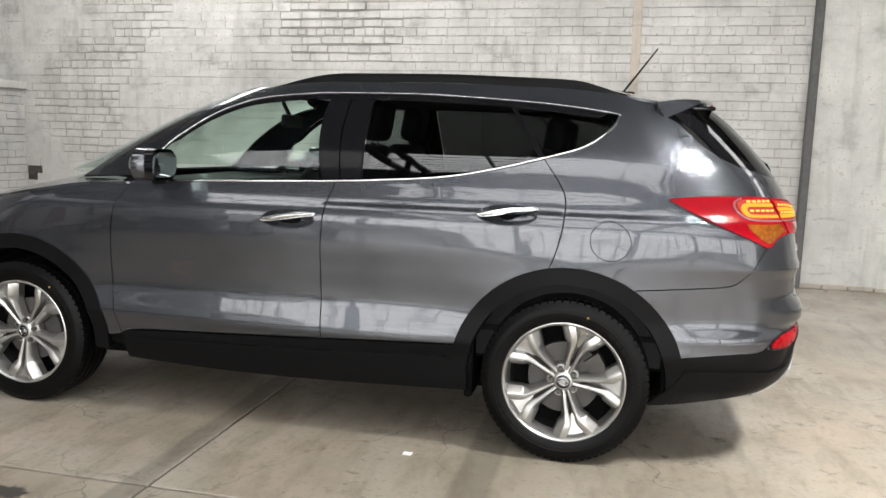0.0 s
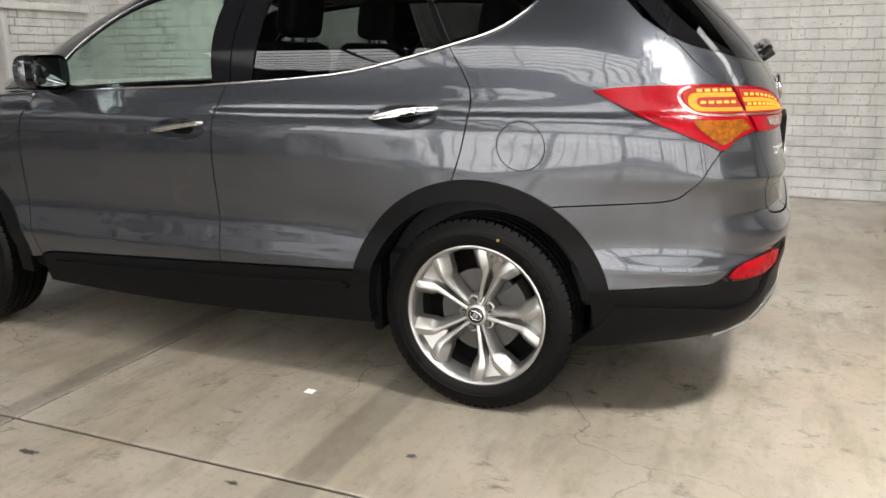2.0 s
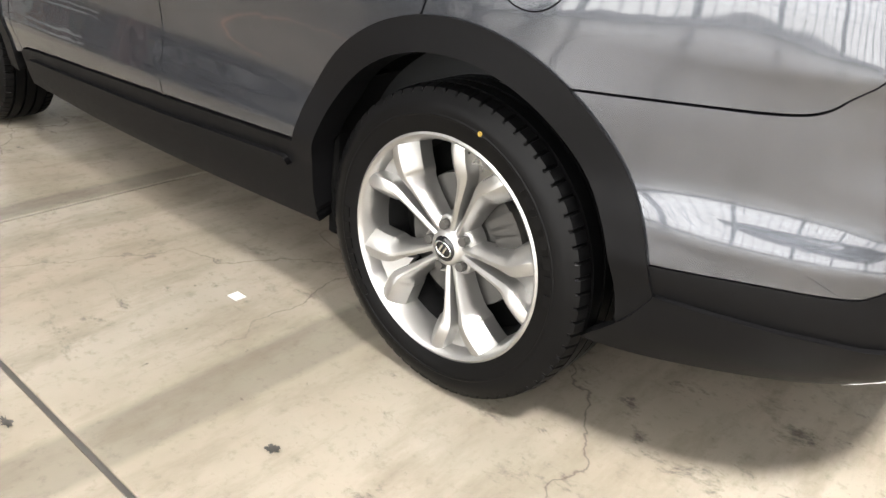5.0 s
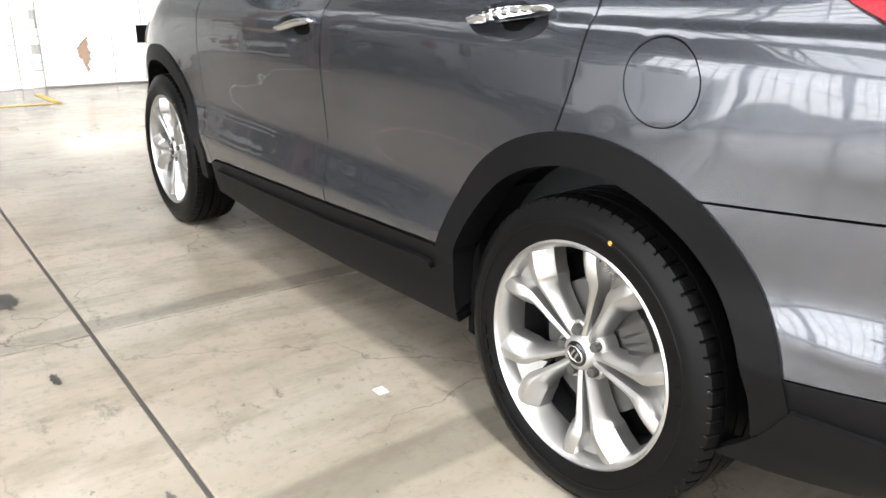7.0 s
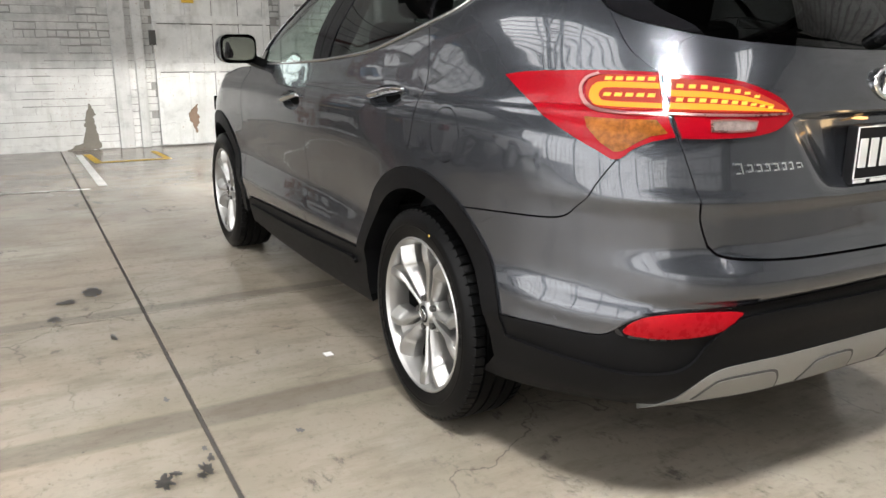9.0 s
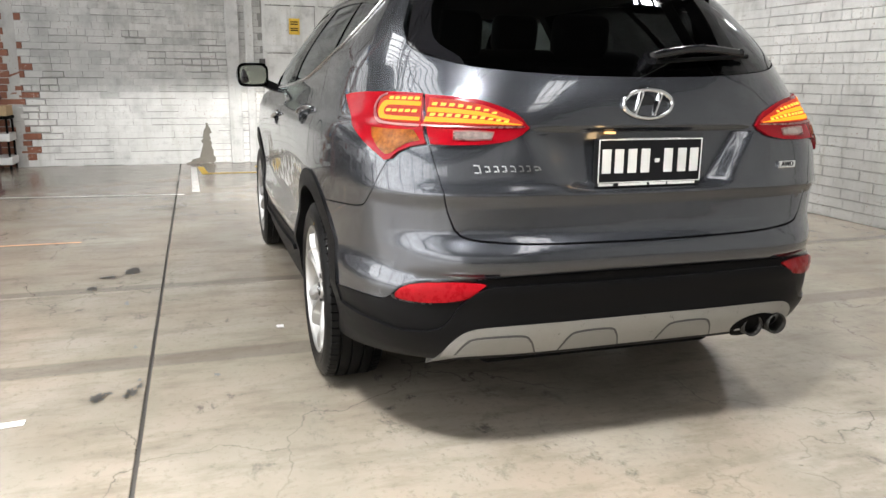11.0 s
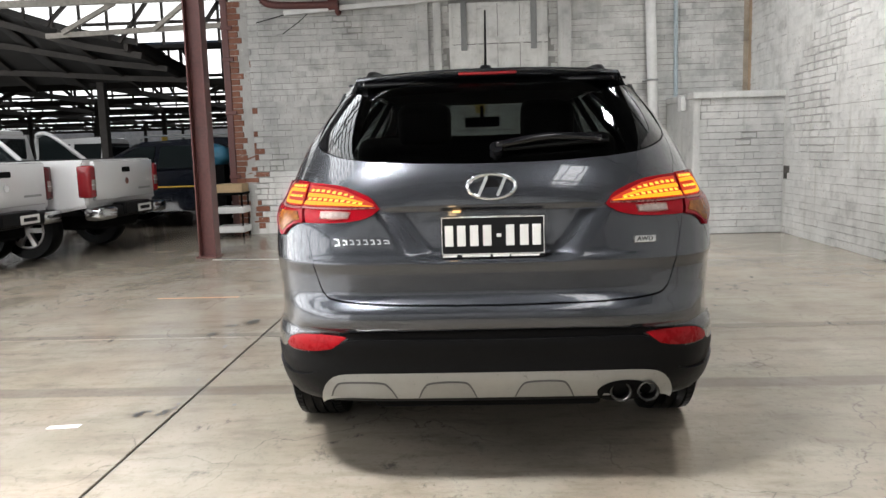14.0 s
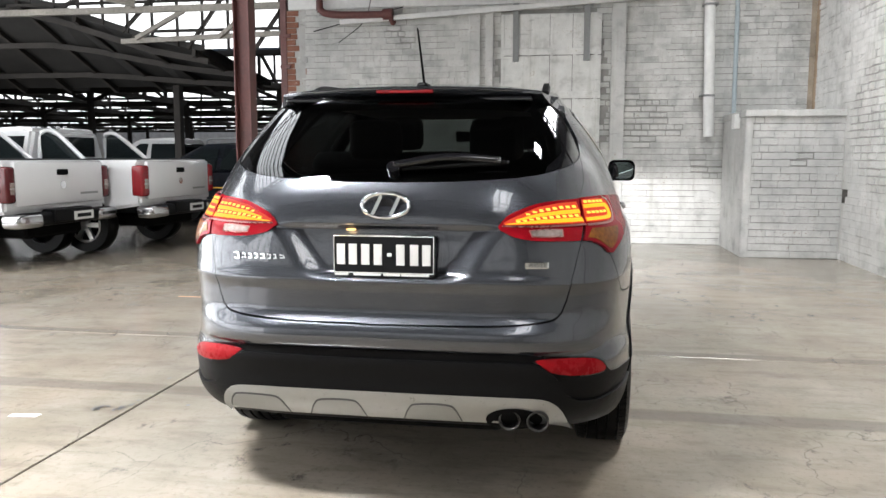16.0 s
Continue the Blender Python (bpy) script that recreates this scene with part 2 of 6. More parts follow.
def concrete():
    k = Mat("worn_concrete", (.4, .38, .34), .45)
    v = k.world_coords()
    big, mid, fine = k.noise(v, .45, 4, .5), k.noise(v, 1.7, 5, .5), k.noise(v, 30, 6, .7)
    c = k.ramp(mid, (.25, (.225, .193, .147)), (.50, (.32, .283, .228)), (.75, (.41, .375, .318)))
    warm = k.noise(k.world_coords((1.0, 1.4, 1)), 1.1, 4, .5)
    c = k.mix(k.ramp(warm, (.42, 0.0), (.68, .60)), c, (.375, .305, .238))
    c = k.mix(k.ramp(big, (.45, 0.0), (.68, .45)), c, (.215, .198, .16))
    grime = k.noise(k.world_coords((2.2, .7, 1)), 3.2, 8, .68)
    c = k.mix(k.ramp(grime, (.48, 0.0), (.70, .65)), c, (.17, .142, .105))
    c = k.mix(k.ramp(fine, (.28, .50), (.46, 0.0)), c, (.15, .132, .10))
    # dark scuffs and oil marks
    scuff = k.noise(k.world_coords((1.0, 1.6, 1)), 5.5, 9, .78, .25)
    where = k.noise(v, .8, 3)
    c = k.mix(k.math("MULTIPLY", k.ramp(scuff, (.56, 0.0), (.66, .85)), k.ramp(where, (.44, 0.0), (.60, 1.0))), c, (.050, .046, .040))
    specks = k.noise(v, 13, 3, .8)
    c = k.mix(k.ramp(specks, (.69, 0.0), (.74, .7)), c, (.09, .08, .065))
    # roof beam's shadow painted across the slabs, and a dark strip beside the joint
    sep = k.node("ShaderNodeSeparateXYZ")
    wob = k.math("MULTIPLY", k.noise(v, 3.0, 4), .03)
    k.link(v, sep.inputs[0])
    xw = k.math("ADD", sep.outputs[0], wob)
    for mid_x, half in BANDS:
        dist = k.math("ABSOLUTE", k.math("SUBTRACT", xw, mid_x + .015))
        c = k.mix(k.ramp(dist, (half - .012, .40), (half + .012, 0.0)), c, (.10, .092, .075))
    # hairline cracks
    vor = k.node("ShaderNodeTexVoronoi", Scale=.9)
    vor.feature = "DISTANCE_TO_EDGE"
    warp = k.node("ShaderNodeVectorMath")
    warp.operation = "MULTIPLY_ADD"
    nz = k.node("ShaderNodeTexNoise", Scale=2.6, Detail=6)
    k.link(v, nz.inputs["Vector"])
    k.link(nz.outputs["Color"], warp.inputs[0])
    warp.inputs[1].default_value = (.55, .55, .55)
    k.link(v, warp.inputs[2])
    k.link(warp.outputs[0], vor.inputs["Vector"])
    c = k.mix(1.0, c, (.87, .875, .885), "MULTIPLY")
    crack = k.math("MULTIPLY", k.ramp(vor.outputs["Distance"], (.0, 1.0), (.0045, 0.0)), k.ramp(where, (.40, 0.0), (.54, .65)))
    c = k.mix(crack, c, (.06, .052, .042))
    k.colour(c)
    k.rough(k.ramp(grime, (.3, .12), (.7, .27)))
    k.bump(fine, .10, .004)
    return k.m


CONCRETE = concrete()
JOINT = simple("joint_filler", (.06, .055, .05), .8, grain=60)
OXIDE = simple("red_oxide_steel", (.095, .030, .026), .5, grain=25, vary=.3, bump=.2)
TIMBER = simple("grey_timber", (.30, .28, .25), .8, grain=20, vary=.3, bump=.3)
DARKTIMBER = simple("dark_timber", (.033, .029, .026), .85, grain=20, vary=.4)
ROOFM = simple("sooty_roof_sheet", (.022, .021, .020), .85, grain=4, vary=.5)
GALV = simple("galvanised_steel", (.22, .225, .225), .5, .3, grain=30, vary=.12)
WHITEPAINT = simple("white_gloss_paint", (.62, .62, .61), .4, grain=14, vary=.1)
YELLOW = simple("yellow_paint", (.62, .40, .04), .55, grain=50, vary=.3)
DOTYELLOW = simple("yellow_chalk", (.30, .20, .03), .7)
WHITELINE = simple("worn_white_paint", (.72, .71, .68), .7, grain=60, vary=.25)
SKYGLOW = glow("overcast_sky", (1.0, .99, .97), 1.7)

# ---- mesh helpers ----
def mesh_object(name, verts, faces, material, parent=None, smooth=False, normals=None, label=""):
    me = bpy.data.meshes.new(name)
    me.from_pydata([tuple(map(float, v)) for v in verts], [], [tuple(map(int, f)) for f in faces])
    if material:
        me.materials.append(material)
    if smooth:
        me.polygons.foreach_set("use_smooth", [True] * len(me.polygons))
    if normals is not None:
        me.normals_split_custom_set_from_vertices([tuple(map(float, n)) for n in normals])
    me.update()
    ob = new(name, me)
    if parent:
        ob.parent = parent
    if label:
        ob["label"] = label
    return ob


def part(name, bm, material, parent=None, label="", smooth=False):
    """One mesh object from a bmesh, under a thing or a part."""
    me = bpy.data.meshes.new(name)
    bmesh.ops.recalc_face_normals(bm, faces=bm.faces)
    bm.to_mesh(me)
    bm.free()
    me.materials.append(material)
    if smooth:
        me.polygons.foreach_set("use_smooth", [True] * len(me.polygons))
        me.set_sharp_from_angle(angle=radians(38))
    ob = new(name, me)
    if parent:
        ob.parent = parent
    if label:
        ob["label"] = label
    return ob


def thing(name, label, category, m=None, group="", kind=""):
    ob = new(name)
    if m is not None:
        ob.matrix_world = m
    return tagged(ob, label, category, group, kind)


def block(x0, x1, y0, y1, z0, z1, bevel=0.0, seg=2, bm=None):
    bm = bm or bmesh.new()
    m = Matrix.LocRotScale(((x0 + x1) / 2, (y0 + y1) / 2, (z0 + z1) / 2), None, (abs(x1 - x0), abs(y1 - y0), abs(z1 - z0)))
    made = bmesh.ops.create_cube(bm, size=1, matrix=m)["verts"]
    if bevel:
        edges = list({e for v in made for e in v.link_edges})
        bmesh.ops.bevel(bm, geom=edges, offset=bevel, segments=seg, affect="EDGES", profile=.5)
    return bm


def rod(bm, a, b, r, seg=10, r2=None):
    a, b = Vector(a), Vector(b)
    d = b - a
    m = Matrix.Translation((a + b) / 2) @ d.to_track_quat("Z", "Y").to_matrix().to_4x4()
    bmesh.ops.create_cone(bm, cap_ends=True, segments=seg, radius1=r, radius2=r if r2 is None else r2, depth=d.length, matrix=m)
    return bm


def beam(bm, a, b, w, h):
    """A square bar from a to b."""
    a, b = Vector(a), Vector(b)
    d = b - a
    m = Matrix.Translation((a + b) / 2) @ d.to_track_quat("X", "Z").to_matrix().to_4x4() @ Matrix.Diagonal((d.length, w, h, 1))
    bmesh.ops.create_cube(bm, size=1, matrix=m)
    return bm


def spline(pts, n=8, closed=False):
    """Points of a smooth curve through pts."""
    p = np.array(pts, float)
    if closed:
        q = np.vstack([p[-1], p, p[0], p[1]])
    else:
        q = np.vstack([2 * p[0] - p[1], p, 2 * p[-1] - p[-2]])
    out = []
    for i in range(1, len(q) - 2):
        a, b, c, d = q[i - 1:i + 3]
        t = np.linspace(0, 1, n, endpoint=False)[:, None]
        out.append(.5 * (2 * b + (c - a) * t + (2 * a - 5 * b + 4 * c - d) * t ** 2 + (3 * b - a - 3 * c + d) * t ** 3))
    if not closed:
        out.append(p[-1:])
    return np.vstack(out)


def join(*runs):
    """One outline out of several runs of points; repeated points are left out."""
    p = np.vstack([np.atleast_2d(np.array(r, float)) for r in runs])
    keep = np.linalg.norm(p - np.roll(p, 1, 0), axis=1) > 1e-4
    return p[keep]


def resample(loop, h):
    out = []
    for a, b in zip(loop, np.roll(loop, -1, 0)):
        k = max(1, int(np.ceil(np.linalg.norm(b - a) / h)))
        out.append(a + (b - a) * np.linspace(0, 1, k, endpoint=False)[:, None])
    return np.vstack(out)


def inside(p, loop):
    a, b = loop, np.roll(loop, -1, 0)
    hit = np.zeros(len(p), bool)
    for (x0, y0), (x1, y1) in zip(a, b):
        if y0 != y1:
            c = (p[:, 1] > min(y0, y1)) & (p[:, 1] <= max(y0, y1))
            hit ^= c & (p[:, 0] < x0 + (p[:, 1] - y0) * (x1 - x0) / (y1 - y0))
    return hit


def fill(loops, h):
    """Triangles that fill an outline (with holes) of the plane evenly: points, triangles, runs of rim points."""
    loops = [resample(np.array(l, float), h) for l in loops]
    lo, hi = loops[0].min(0), loops[0].max(0)
    gx, gy = np.meshgrid(np.arange(lo[0], hi[0], h), np.arange(lo[1], hi[1], h * .866))
    gx = gx + (np.arange(len(gx)) % 2)[:, None] * h / 2
    g = np.stack([gx.ravel(), gy.ravel()], 1)
    ok = inside(g, loops[0])
    for l in loops[1:]:
        ok &= ~inside(g, l)
    g = g[ok]
    rim = np.vstack(loops)
    for i in range(0, len(rim), 200):
        if len(g):
            g = g[np.min(np.linalg.norm(g[:, None] - rim[None, i:i + 200], axis=2), axis=1) > .55 * h]
    edges, runs, k = [], [], 0
    for l in loops:
        edges += [(k + i, k + (i + 1) % len(l)) for i in range(len(l))]
        runs.append(list(range(k, k + len(l))))
        k += len(l)
    pts = np.vstack([rim, g]) if len(g) else rim
    out = delaunay_2d_cdt([Vector(p) for p in pts], edges, [], 0, 1e-7, False)
    co, tris = np.array([tuple(v) for v in out[0]]), np.array([f for f in out[2] if len(f) == 3])
    cen = co[tris].mean(1)
    ok = inside(cen, loops[0])
    for l in loops[1:]:
        ok &= ~inside(cen, l)
    tris = tris[ok]
    a, b, c = (co[tris[:, i]] for i in range(3))
    flip = (b[:, 0] - a[:, 0]) * (c[:, 1] - a[:, 1]) - (b[:, 1] - a[:, 1]) * (c[:, 0] - a[:, 0]) < 0
    tris[flip] = tris[flip][:, ::-1]
    return co, tris, runs


def sheet(name, loops, place, normal, material, parent, h=.03, off=0.0, depth=.012, side=1, label="", rimless=False):
    """A pressed panel: an outline on the surface place(u, v), with its analytic normals and a rim turned inwards. side -1: the mirror image in y."""
    co, tris, runs = fill(loops, h)
    p, n = place(co[:, 0], co[:, 1]), normal(co[:, 0], co[:, 1])
    p = p + n * off
    verts, norms, faces = [p], [n], [tuple(t) for t in tris]
    k = len(p)
    if not rimless:
        for run in runs:
            r = p[run]
            verts += [r, r - n[run] * depth]
            norms += [np.zeros_like(r), np.zeros_like(r)]
            m = len(run)
            faces += [(k + (i + 1) % m, k + i, k + m + i, k + m + (i + 1) % m) for i in range(m)]
            k += 2 * m
    verts, norms = np.vstack(verts), np.vstack(norms)
    if side < 0:
        verts, norms = verts * (1, -1, 1), norms * (1, -1, 1)
        faces = [f[::-1] for f in faces]
    return mesh_object(name, verts, faces, material, parent, True, norms, label)


def tube(name, pts, r, material, parent, seg=8, closed=False, label="", flat=1.0):
    """A bar of round (or flattened) section along points in space."""
    p = np.array(pts, float)
    t = np.gradient(p, axis=0) if not closed else np.roll(p, -1, 0) - np.roll(p, 1, 0)
    t /= np.linalg.norm(t, axis=1, keepdims=True) + 1e-12
    up = np.tile((0.0, 0.0, 1.0), (len(p), 1))
    up[np.abs(t[:, 2]) > .95] = (1, 0, 0)
    u = np.cross(t, up)
    u /= np.linalg.norm(u, axis=1, keepdims=True)
    v = np.cross(t, u)
    ang = np.linspace(0, 2 * math.pi, seg, endpoint=False)
    verts = (p[:, None] + r * (np.cos(ang)[None, :, None] * u[:, None] * flat + np.sin(ang)[None, :, None] * v[:, None])).reshape(-1, 3)
    m, faces = len(p), []
    for i in range(m if closed else m - 1):
        j = (i + 1) % m
        faces += [(i * seg + a, j * seg + a, j * seg + (a + 1) % seg, i * seg + (a + 1) % seg) for a in range(seg)]
    if not closed:
        faces += [tuple(range(seg))[::-1], tuple((m - 1) * seg + a for a in range(seg))]
    return mesh_object(name, verts, faces, material, parent, True, None, label)


def lathe(profile, seg=64, axis="y"):
    """Vertices and faces of a profile [(radius, along)] turned about an axis."""
    ang = np.linspace(0, 2 * math.pi, seg, endpoint=False)
    pr = np.array(profile, float)
    r, a = pr[:, 0][None], pr[:, 1][None]
    x, z = r * np.cos(ang)[:, None], r * np.sin(ang)[:, None]
    verts = np.stack([x, np.broadcast_to(a, x.shape), z], -1).reshape(-1, 3)
    m = len(pr)
    faces = [(i * m + j, i * m + j + 1, ((i + 1) % seg) * m + j + 1, ((i + 1) % seg) * m + j) for i in range(seg) for j in range(m - 1)]
    return verts, faces

# ---- floor ----
WALL_Y, WALL_X, PIER_Y = 4.16, -8.45, -3.78   # long wall, cross wall, its free end
floor = tagged(mesh_object("floor", [(-62, -42, -.3), (20, -42, -.3), (20, 8, -.3), (-62, 8, -.3), (-62, -42, -.012), (20, -42, -.012), (20, 8, -.012), (-62, 8, -.012)],
                           [(3, 2, 1, 0), (4, 5, 6, 7), (0, 1, 5, 4), (1, 2, 6, 5), (2, 3, 7, 6), (3, 0, 4, 7)], JOINT),
               "worn grey concrete warehouse floor with saw-cut joints", "floor", kind="structure")
JX, JY, GAP = -1.55, -1.58, .007
for x0, x1 in ((-62, JX - GAP), (JX + GAP, 20)):
    for y0, y1 in ((-42, JY - GAP), (JY + GAP, 8)):
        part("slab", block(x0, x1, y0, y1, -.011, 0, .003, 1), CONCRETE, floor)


# ---- brickwork ----
def brick_wall(name, label, origin, along, out, length, height, courses, holes=(), near=None, material=WHITEBRICK, bare=None, bed_material=MORTAR, low=None, joints=-.14):
    """A wall of single bricks over a recessed bed of mortar. along: unit vector of the wall's run, out: towards the room. holes: (a0, a1, z0, z1).
    near: stretch of the run whose bricks are parts; the others are joined. joints: the lower, the more bed joints stand open."""
    o, a, n, up = Vector(origin), Vector(along), Vector(out), Vector((0, 0, 1))
    rng = random.Random(len(name) * 7 + int(length * 10))

    def corner(u, z, d):
        return o + a * u + up * z + n * d
    v, f = [], []
    for d in (-.30, 0):
        v += [corner(0, 0, d), corner(length, 0, d), corner(length, height, d), corner(0, height, d)]
    f = [(0, 1, 2, 3), (7, 6, 5, 4), (0, 4, 5, 1), (1, 5, 6, 2), (2, 6, 7, 3), (3, 7, 4, 0)]
    wall = tagged(mesh_object(name, v, f, bed_material), label, "wall", kind="structure")
    h = height / courses
    singles, jv, jf, bv, bf, lv, lf = 0, [], [], [], [], [], []
    for c in range(courses):
        u = -.12 * (c % 2) - rng.random() * .05
        header = c % 4 == 3
        while u < length:
            w = (.115 if header else .235) * rng.uniform(.88, 1.12)
            um, zm = u + w / 2, (c + .5) * h
            rough = noise.noise((um * .55 + len(name), zm * .8, length)) + .35 * noise.noise((um * 2.1, zm * 2.4, 3.0))
            worn = rough > .30            # patches where the paint has gone and the joints are open
            gap, bed = (rng.uniform(.004, .012), rng.uniform(.003, .009)) if worn else (rng.uniform(.002, .005) if rng.random() < .12 else 0.0, 0.0)
            split = noise.noise((um * 1.4 + c * 9.1, c * 3.7, 5.0)) + .5 * noise.noise((um * .3, zm * .5, 9.0))   # runs of the bed joint that have opened
            bed = bed + (rng.uniform(.004, .011) if split > (joints(um) if callable(joints) else joints) else 0)
            u0, u1 = max(u, 0), min(u + w - gap, length)
            z0, z1 = c * h + bed, (c + 1) * h - (rng.uniform(.2, .8) * bed if worn else 0)
            u += w
            if u1 - u0 < .03 or any(p0 < um < p1 and q0 < zm < q1 for p0, p1, q0, q1 in holes):
                continue
            d = rng.uniform(.003, .016) if worn else rng.uniform(.0088, .0108)
            b, k = rng.uniform(.003, .008) if worn else .0012, rng.uniform(-.004, .004) if worn else 0.0
            pts = [corner(x, z, e) for e, s in ((-.002, 0), (d, b)) for x, z in ((u0 + s, z0 + s + k), (u1 - s, z0 + s), (u1 - s, z1 - s + k), (u0 + s, z1 - s))]
            pts[4] += n * rng.uniform(-.003, .003)
            pts[6] += n * rng.uniform(-.003, .003)
            fc = [(0, 1, 5, 4), (1, 2, 6, 5), (2, 3, 7, 6), (3, 0, 4, 7), (4, 5, 6, 7)]
            if near and near[0] < um < near[1] and near[2] < zm < near[3] and singles < 290:
                singles += 1
                mesh_object("brick", pts, fc, WHITEBRICK if low and zm < low else material, wall)
            elif bare and bare(um, zm) > rng.random():
                i = len(bv)
                bv += pts
                bf += [tuple(i + q for q in g) for g in fc]
            elif low and zm < low + .10 * noise.noise((um * 2.0, 4.0, 1.0)):
                i = len(lv)
                lv += pts
                lf += [tuple(i + q for q in g) for g in fc]
            else:
                i = len(jv)
                jv += pts
                jf += [tuple(i + q for q in g) for g in fc]
    rest = mesh_object("brickwork", jv, jf, material, wall)
    rest["kind"] = "stuff"
    # courses below low: headlamp light put into a paler brick colour
    if lv:
        mesh_object("beam_lit_brickwork", lv, lf, WHITEBRICK, wall, label="lower courses in a paler white that stands for headlamp light")["kind"] = "stuff"
    if bv:
        mesh_object("bare_brickwork", bv, bf, REDBRICK, wall, label="bare red bricks where the paint is gone")["kind"] = "stuff"
    return wall
# ---- body surface of the car: rear axle at x=0, nose towards -x, centre line y=0 ----
def curve(*pts):
    """Smooth monotone curve through (x, y) pairs."""
    xs, ys = np.array([p[0] for p in pts], float), np.array([p[1] for p in pts], float)
    h, d = np.diff(xs), np.diff(ys) / np.diff(xs)
    m = np.concatenate(([d[0]], np.zeros(len(d) - 1), [d[-1]]))
    for i in range(1, len(d)):
        if d[i - 1] * d[i] > 0:
            w1, w2 = 2 * h[i] + h[i - 1], h[i] + 2 * h[i - 1]
            m[i] = (w1 + w2) / (w1 / d[i - 1] + w2 / d[i])

    def at(x):
        x = np.clip(np.asarray(x, float), xs[0], xs[-1])
        i = np.clip(np.searchsorted(xs, x) - 1, 0, len(h) - 1)
        t = (x - xs[i]) / h[i]
        return ((1 + 2 * t) * (1 - t) ** 2 * ys[i] + t * (1 - t) ** 2 * h[i] * m[i]
                + t * t * (3 - 2 * t) * ys[i + 1] + t * t * (t - 1) * h[i] * m[i + 1])
    return at


def step(v, lo, hi):
    t = np.clip((v - lo) / (hi - lo), 0, 1)
    return t * t * (3 - 2 * t)


half_width = curve((.20, .84), (.28, .886), (.36, .902), (.44, .910), (.505, .922), (.56, .912), (.66, .895), (.80, .905), (.92, .915),
                   (1.00, .914), (1.065, .900), (1.09, .882), (1.18, .851), (1.25, .825), (1.30, .801), (1.40, .738), (1.50, .663), (1.56, .613), (1.60, .584), (1.64, .548), (1.68, .48))
rear_x = curve((.20, .78), (.30, .86), (.38, .955), (.46, .988), (.56, .992), (.63, .994), (.69, .993), (.73, .990), (.78, .986),
               (.84, .985), (.875, .997), (.91, .985), (1.00, .968), (1.06, .960), (1.075, .958), (1.12, .950), (1.18, .930), (1.235, .900), (1.32, .835), (1.42, .745), (1.52, .640), (1.58, .55), (1.66, .38))
nose_x = curve((.18, -3.30), (.30, -3.50), (.45, -3.60), (.65, -3.63), (.82, -3.56), (.92, -3.42), (1.0, -3.2), (1.1, -2.9), (1.2, -2.6))
screen_x = curve((1.05, -3.00), (1.14, -2.80), (1.21, -2.64), (1.29, -2.46), (1.38, -2.28), (1.47, -2.10), (1.54, -1.94), (1.60, -1.78), (1.64, -1.64), (1.68, -1.40))
REAR0, REARK, NOSE0, NOSEK, SCR0, SCRK = -.30, 1.25, -2.45, 1.1, -.90, 1.1


def width_at(x, z):
    w = (half_width(z) + .018) * (1 - .012 * ((x + 1.2) / 1.2) ** 2)
    for xa in (0.0, -2.70):
        w = w + .034 * np.exp(-((x - xa) / .42) ** 2) * np.exp(-((z - .69) / .19) ** 2)
    return w


def rear_n(z):
    """How square the tail's corners are in plan."""
    return 4.0 + 1.1 * step(z, .22, .45) * (1 - step(z, .95, 1.25))


def hollow(y, z):
    """The number plate's hollow in the tailgate."""
    side = .265 + .125 * np.clip((z - .885) / .18, 0, 1)
    return .030 * (1 - step(np.abs(y), side - .075, side + .050)) * step(z, .872, .912) * (1 - step(z, 1.060, 1.068))


def ledge(y, z):
    """The loading ledge that the bumper pushes out behind the tailgate, fading towards the corners."""
    return .034 * step(z, .618, .660) * (1 - step(z, .690, .765)) * (1 - step(np.abs(y), .58, .90))


def skin(s, z, upper=False):
    """The body's outside at s (x along the flank, then round the corner and across the tail) and height z, on the side of negative y."""
    s, z = np.broadcast_arrays(np.asarray(s, float), np.asarray(z, float))
    f0, fk, fx, fn = (SCR0, SCRK, screen_x, 4.0) if upper else (NOSE0, NOSEK, nose_x, 3.2)
    th = np.where(s > REAR0, (s - REAR0) / REARK, np.where(s < f0, (f0 - s) / fk, 0))
    n = np.where(s < f0, fn, rear_n(z))
    c, d = np.cos(th), np.sin(th)
    r = (np.abs(c) ** n + np.abs(d) ** n) ** (-1 / n)
    x = np.where(s > REAR0, REAR0 + (rear_x(z) - REAR0) * r * d, np.where(s < f0, f0 - (f0 - fx(z)) * r * d, s))
    y = -width_at(x, z) * r * c
    roll = .012 * np.exp(-((z - .585) / .045) ** 2) * step(x, .30, .62)   # swage along the bumper's lower edge
    y = y * (1 + roll)
    x = x + np.where(s > REAR0, roll * np.clip(x - REAR0, 0, 1.3) / 1.3, 0)
    x = x + np.where(s > REAR0 + .6, ledge(y, z) - np.where(s > REAR0 + 1.0, hollow(y, z), 0), 0)
    return np.stack([x, y, z], -1)


def skin_normal(s, z, upper=False, e=.003):
    a = skin(s + e, z, upper) - skin(s - e, z, upper)
    b = skin(s, z + e, upper) - skin(s, z - e, upper)
    n = np.cross(a, b)
    return n / np.linalg.norm(n, axis=-1, keepdims=True)


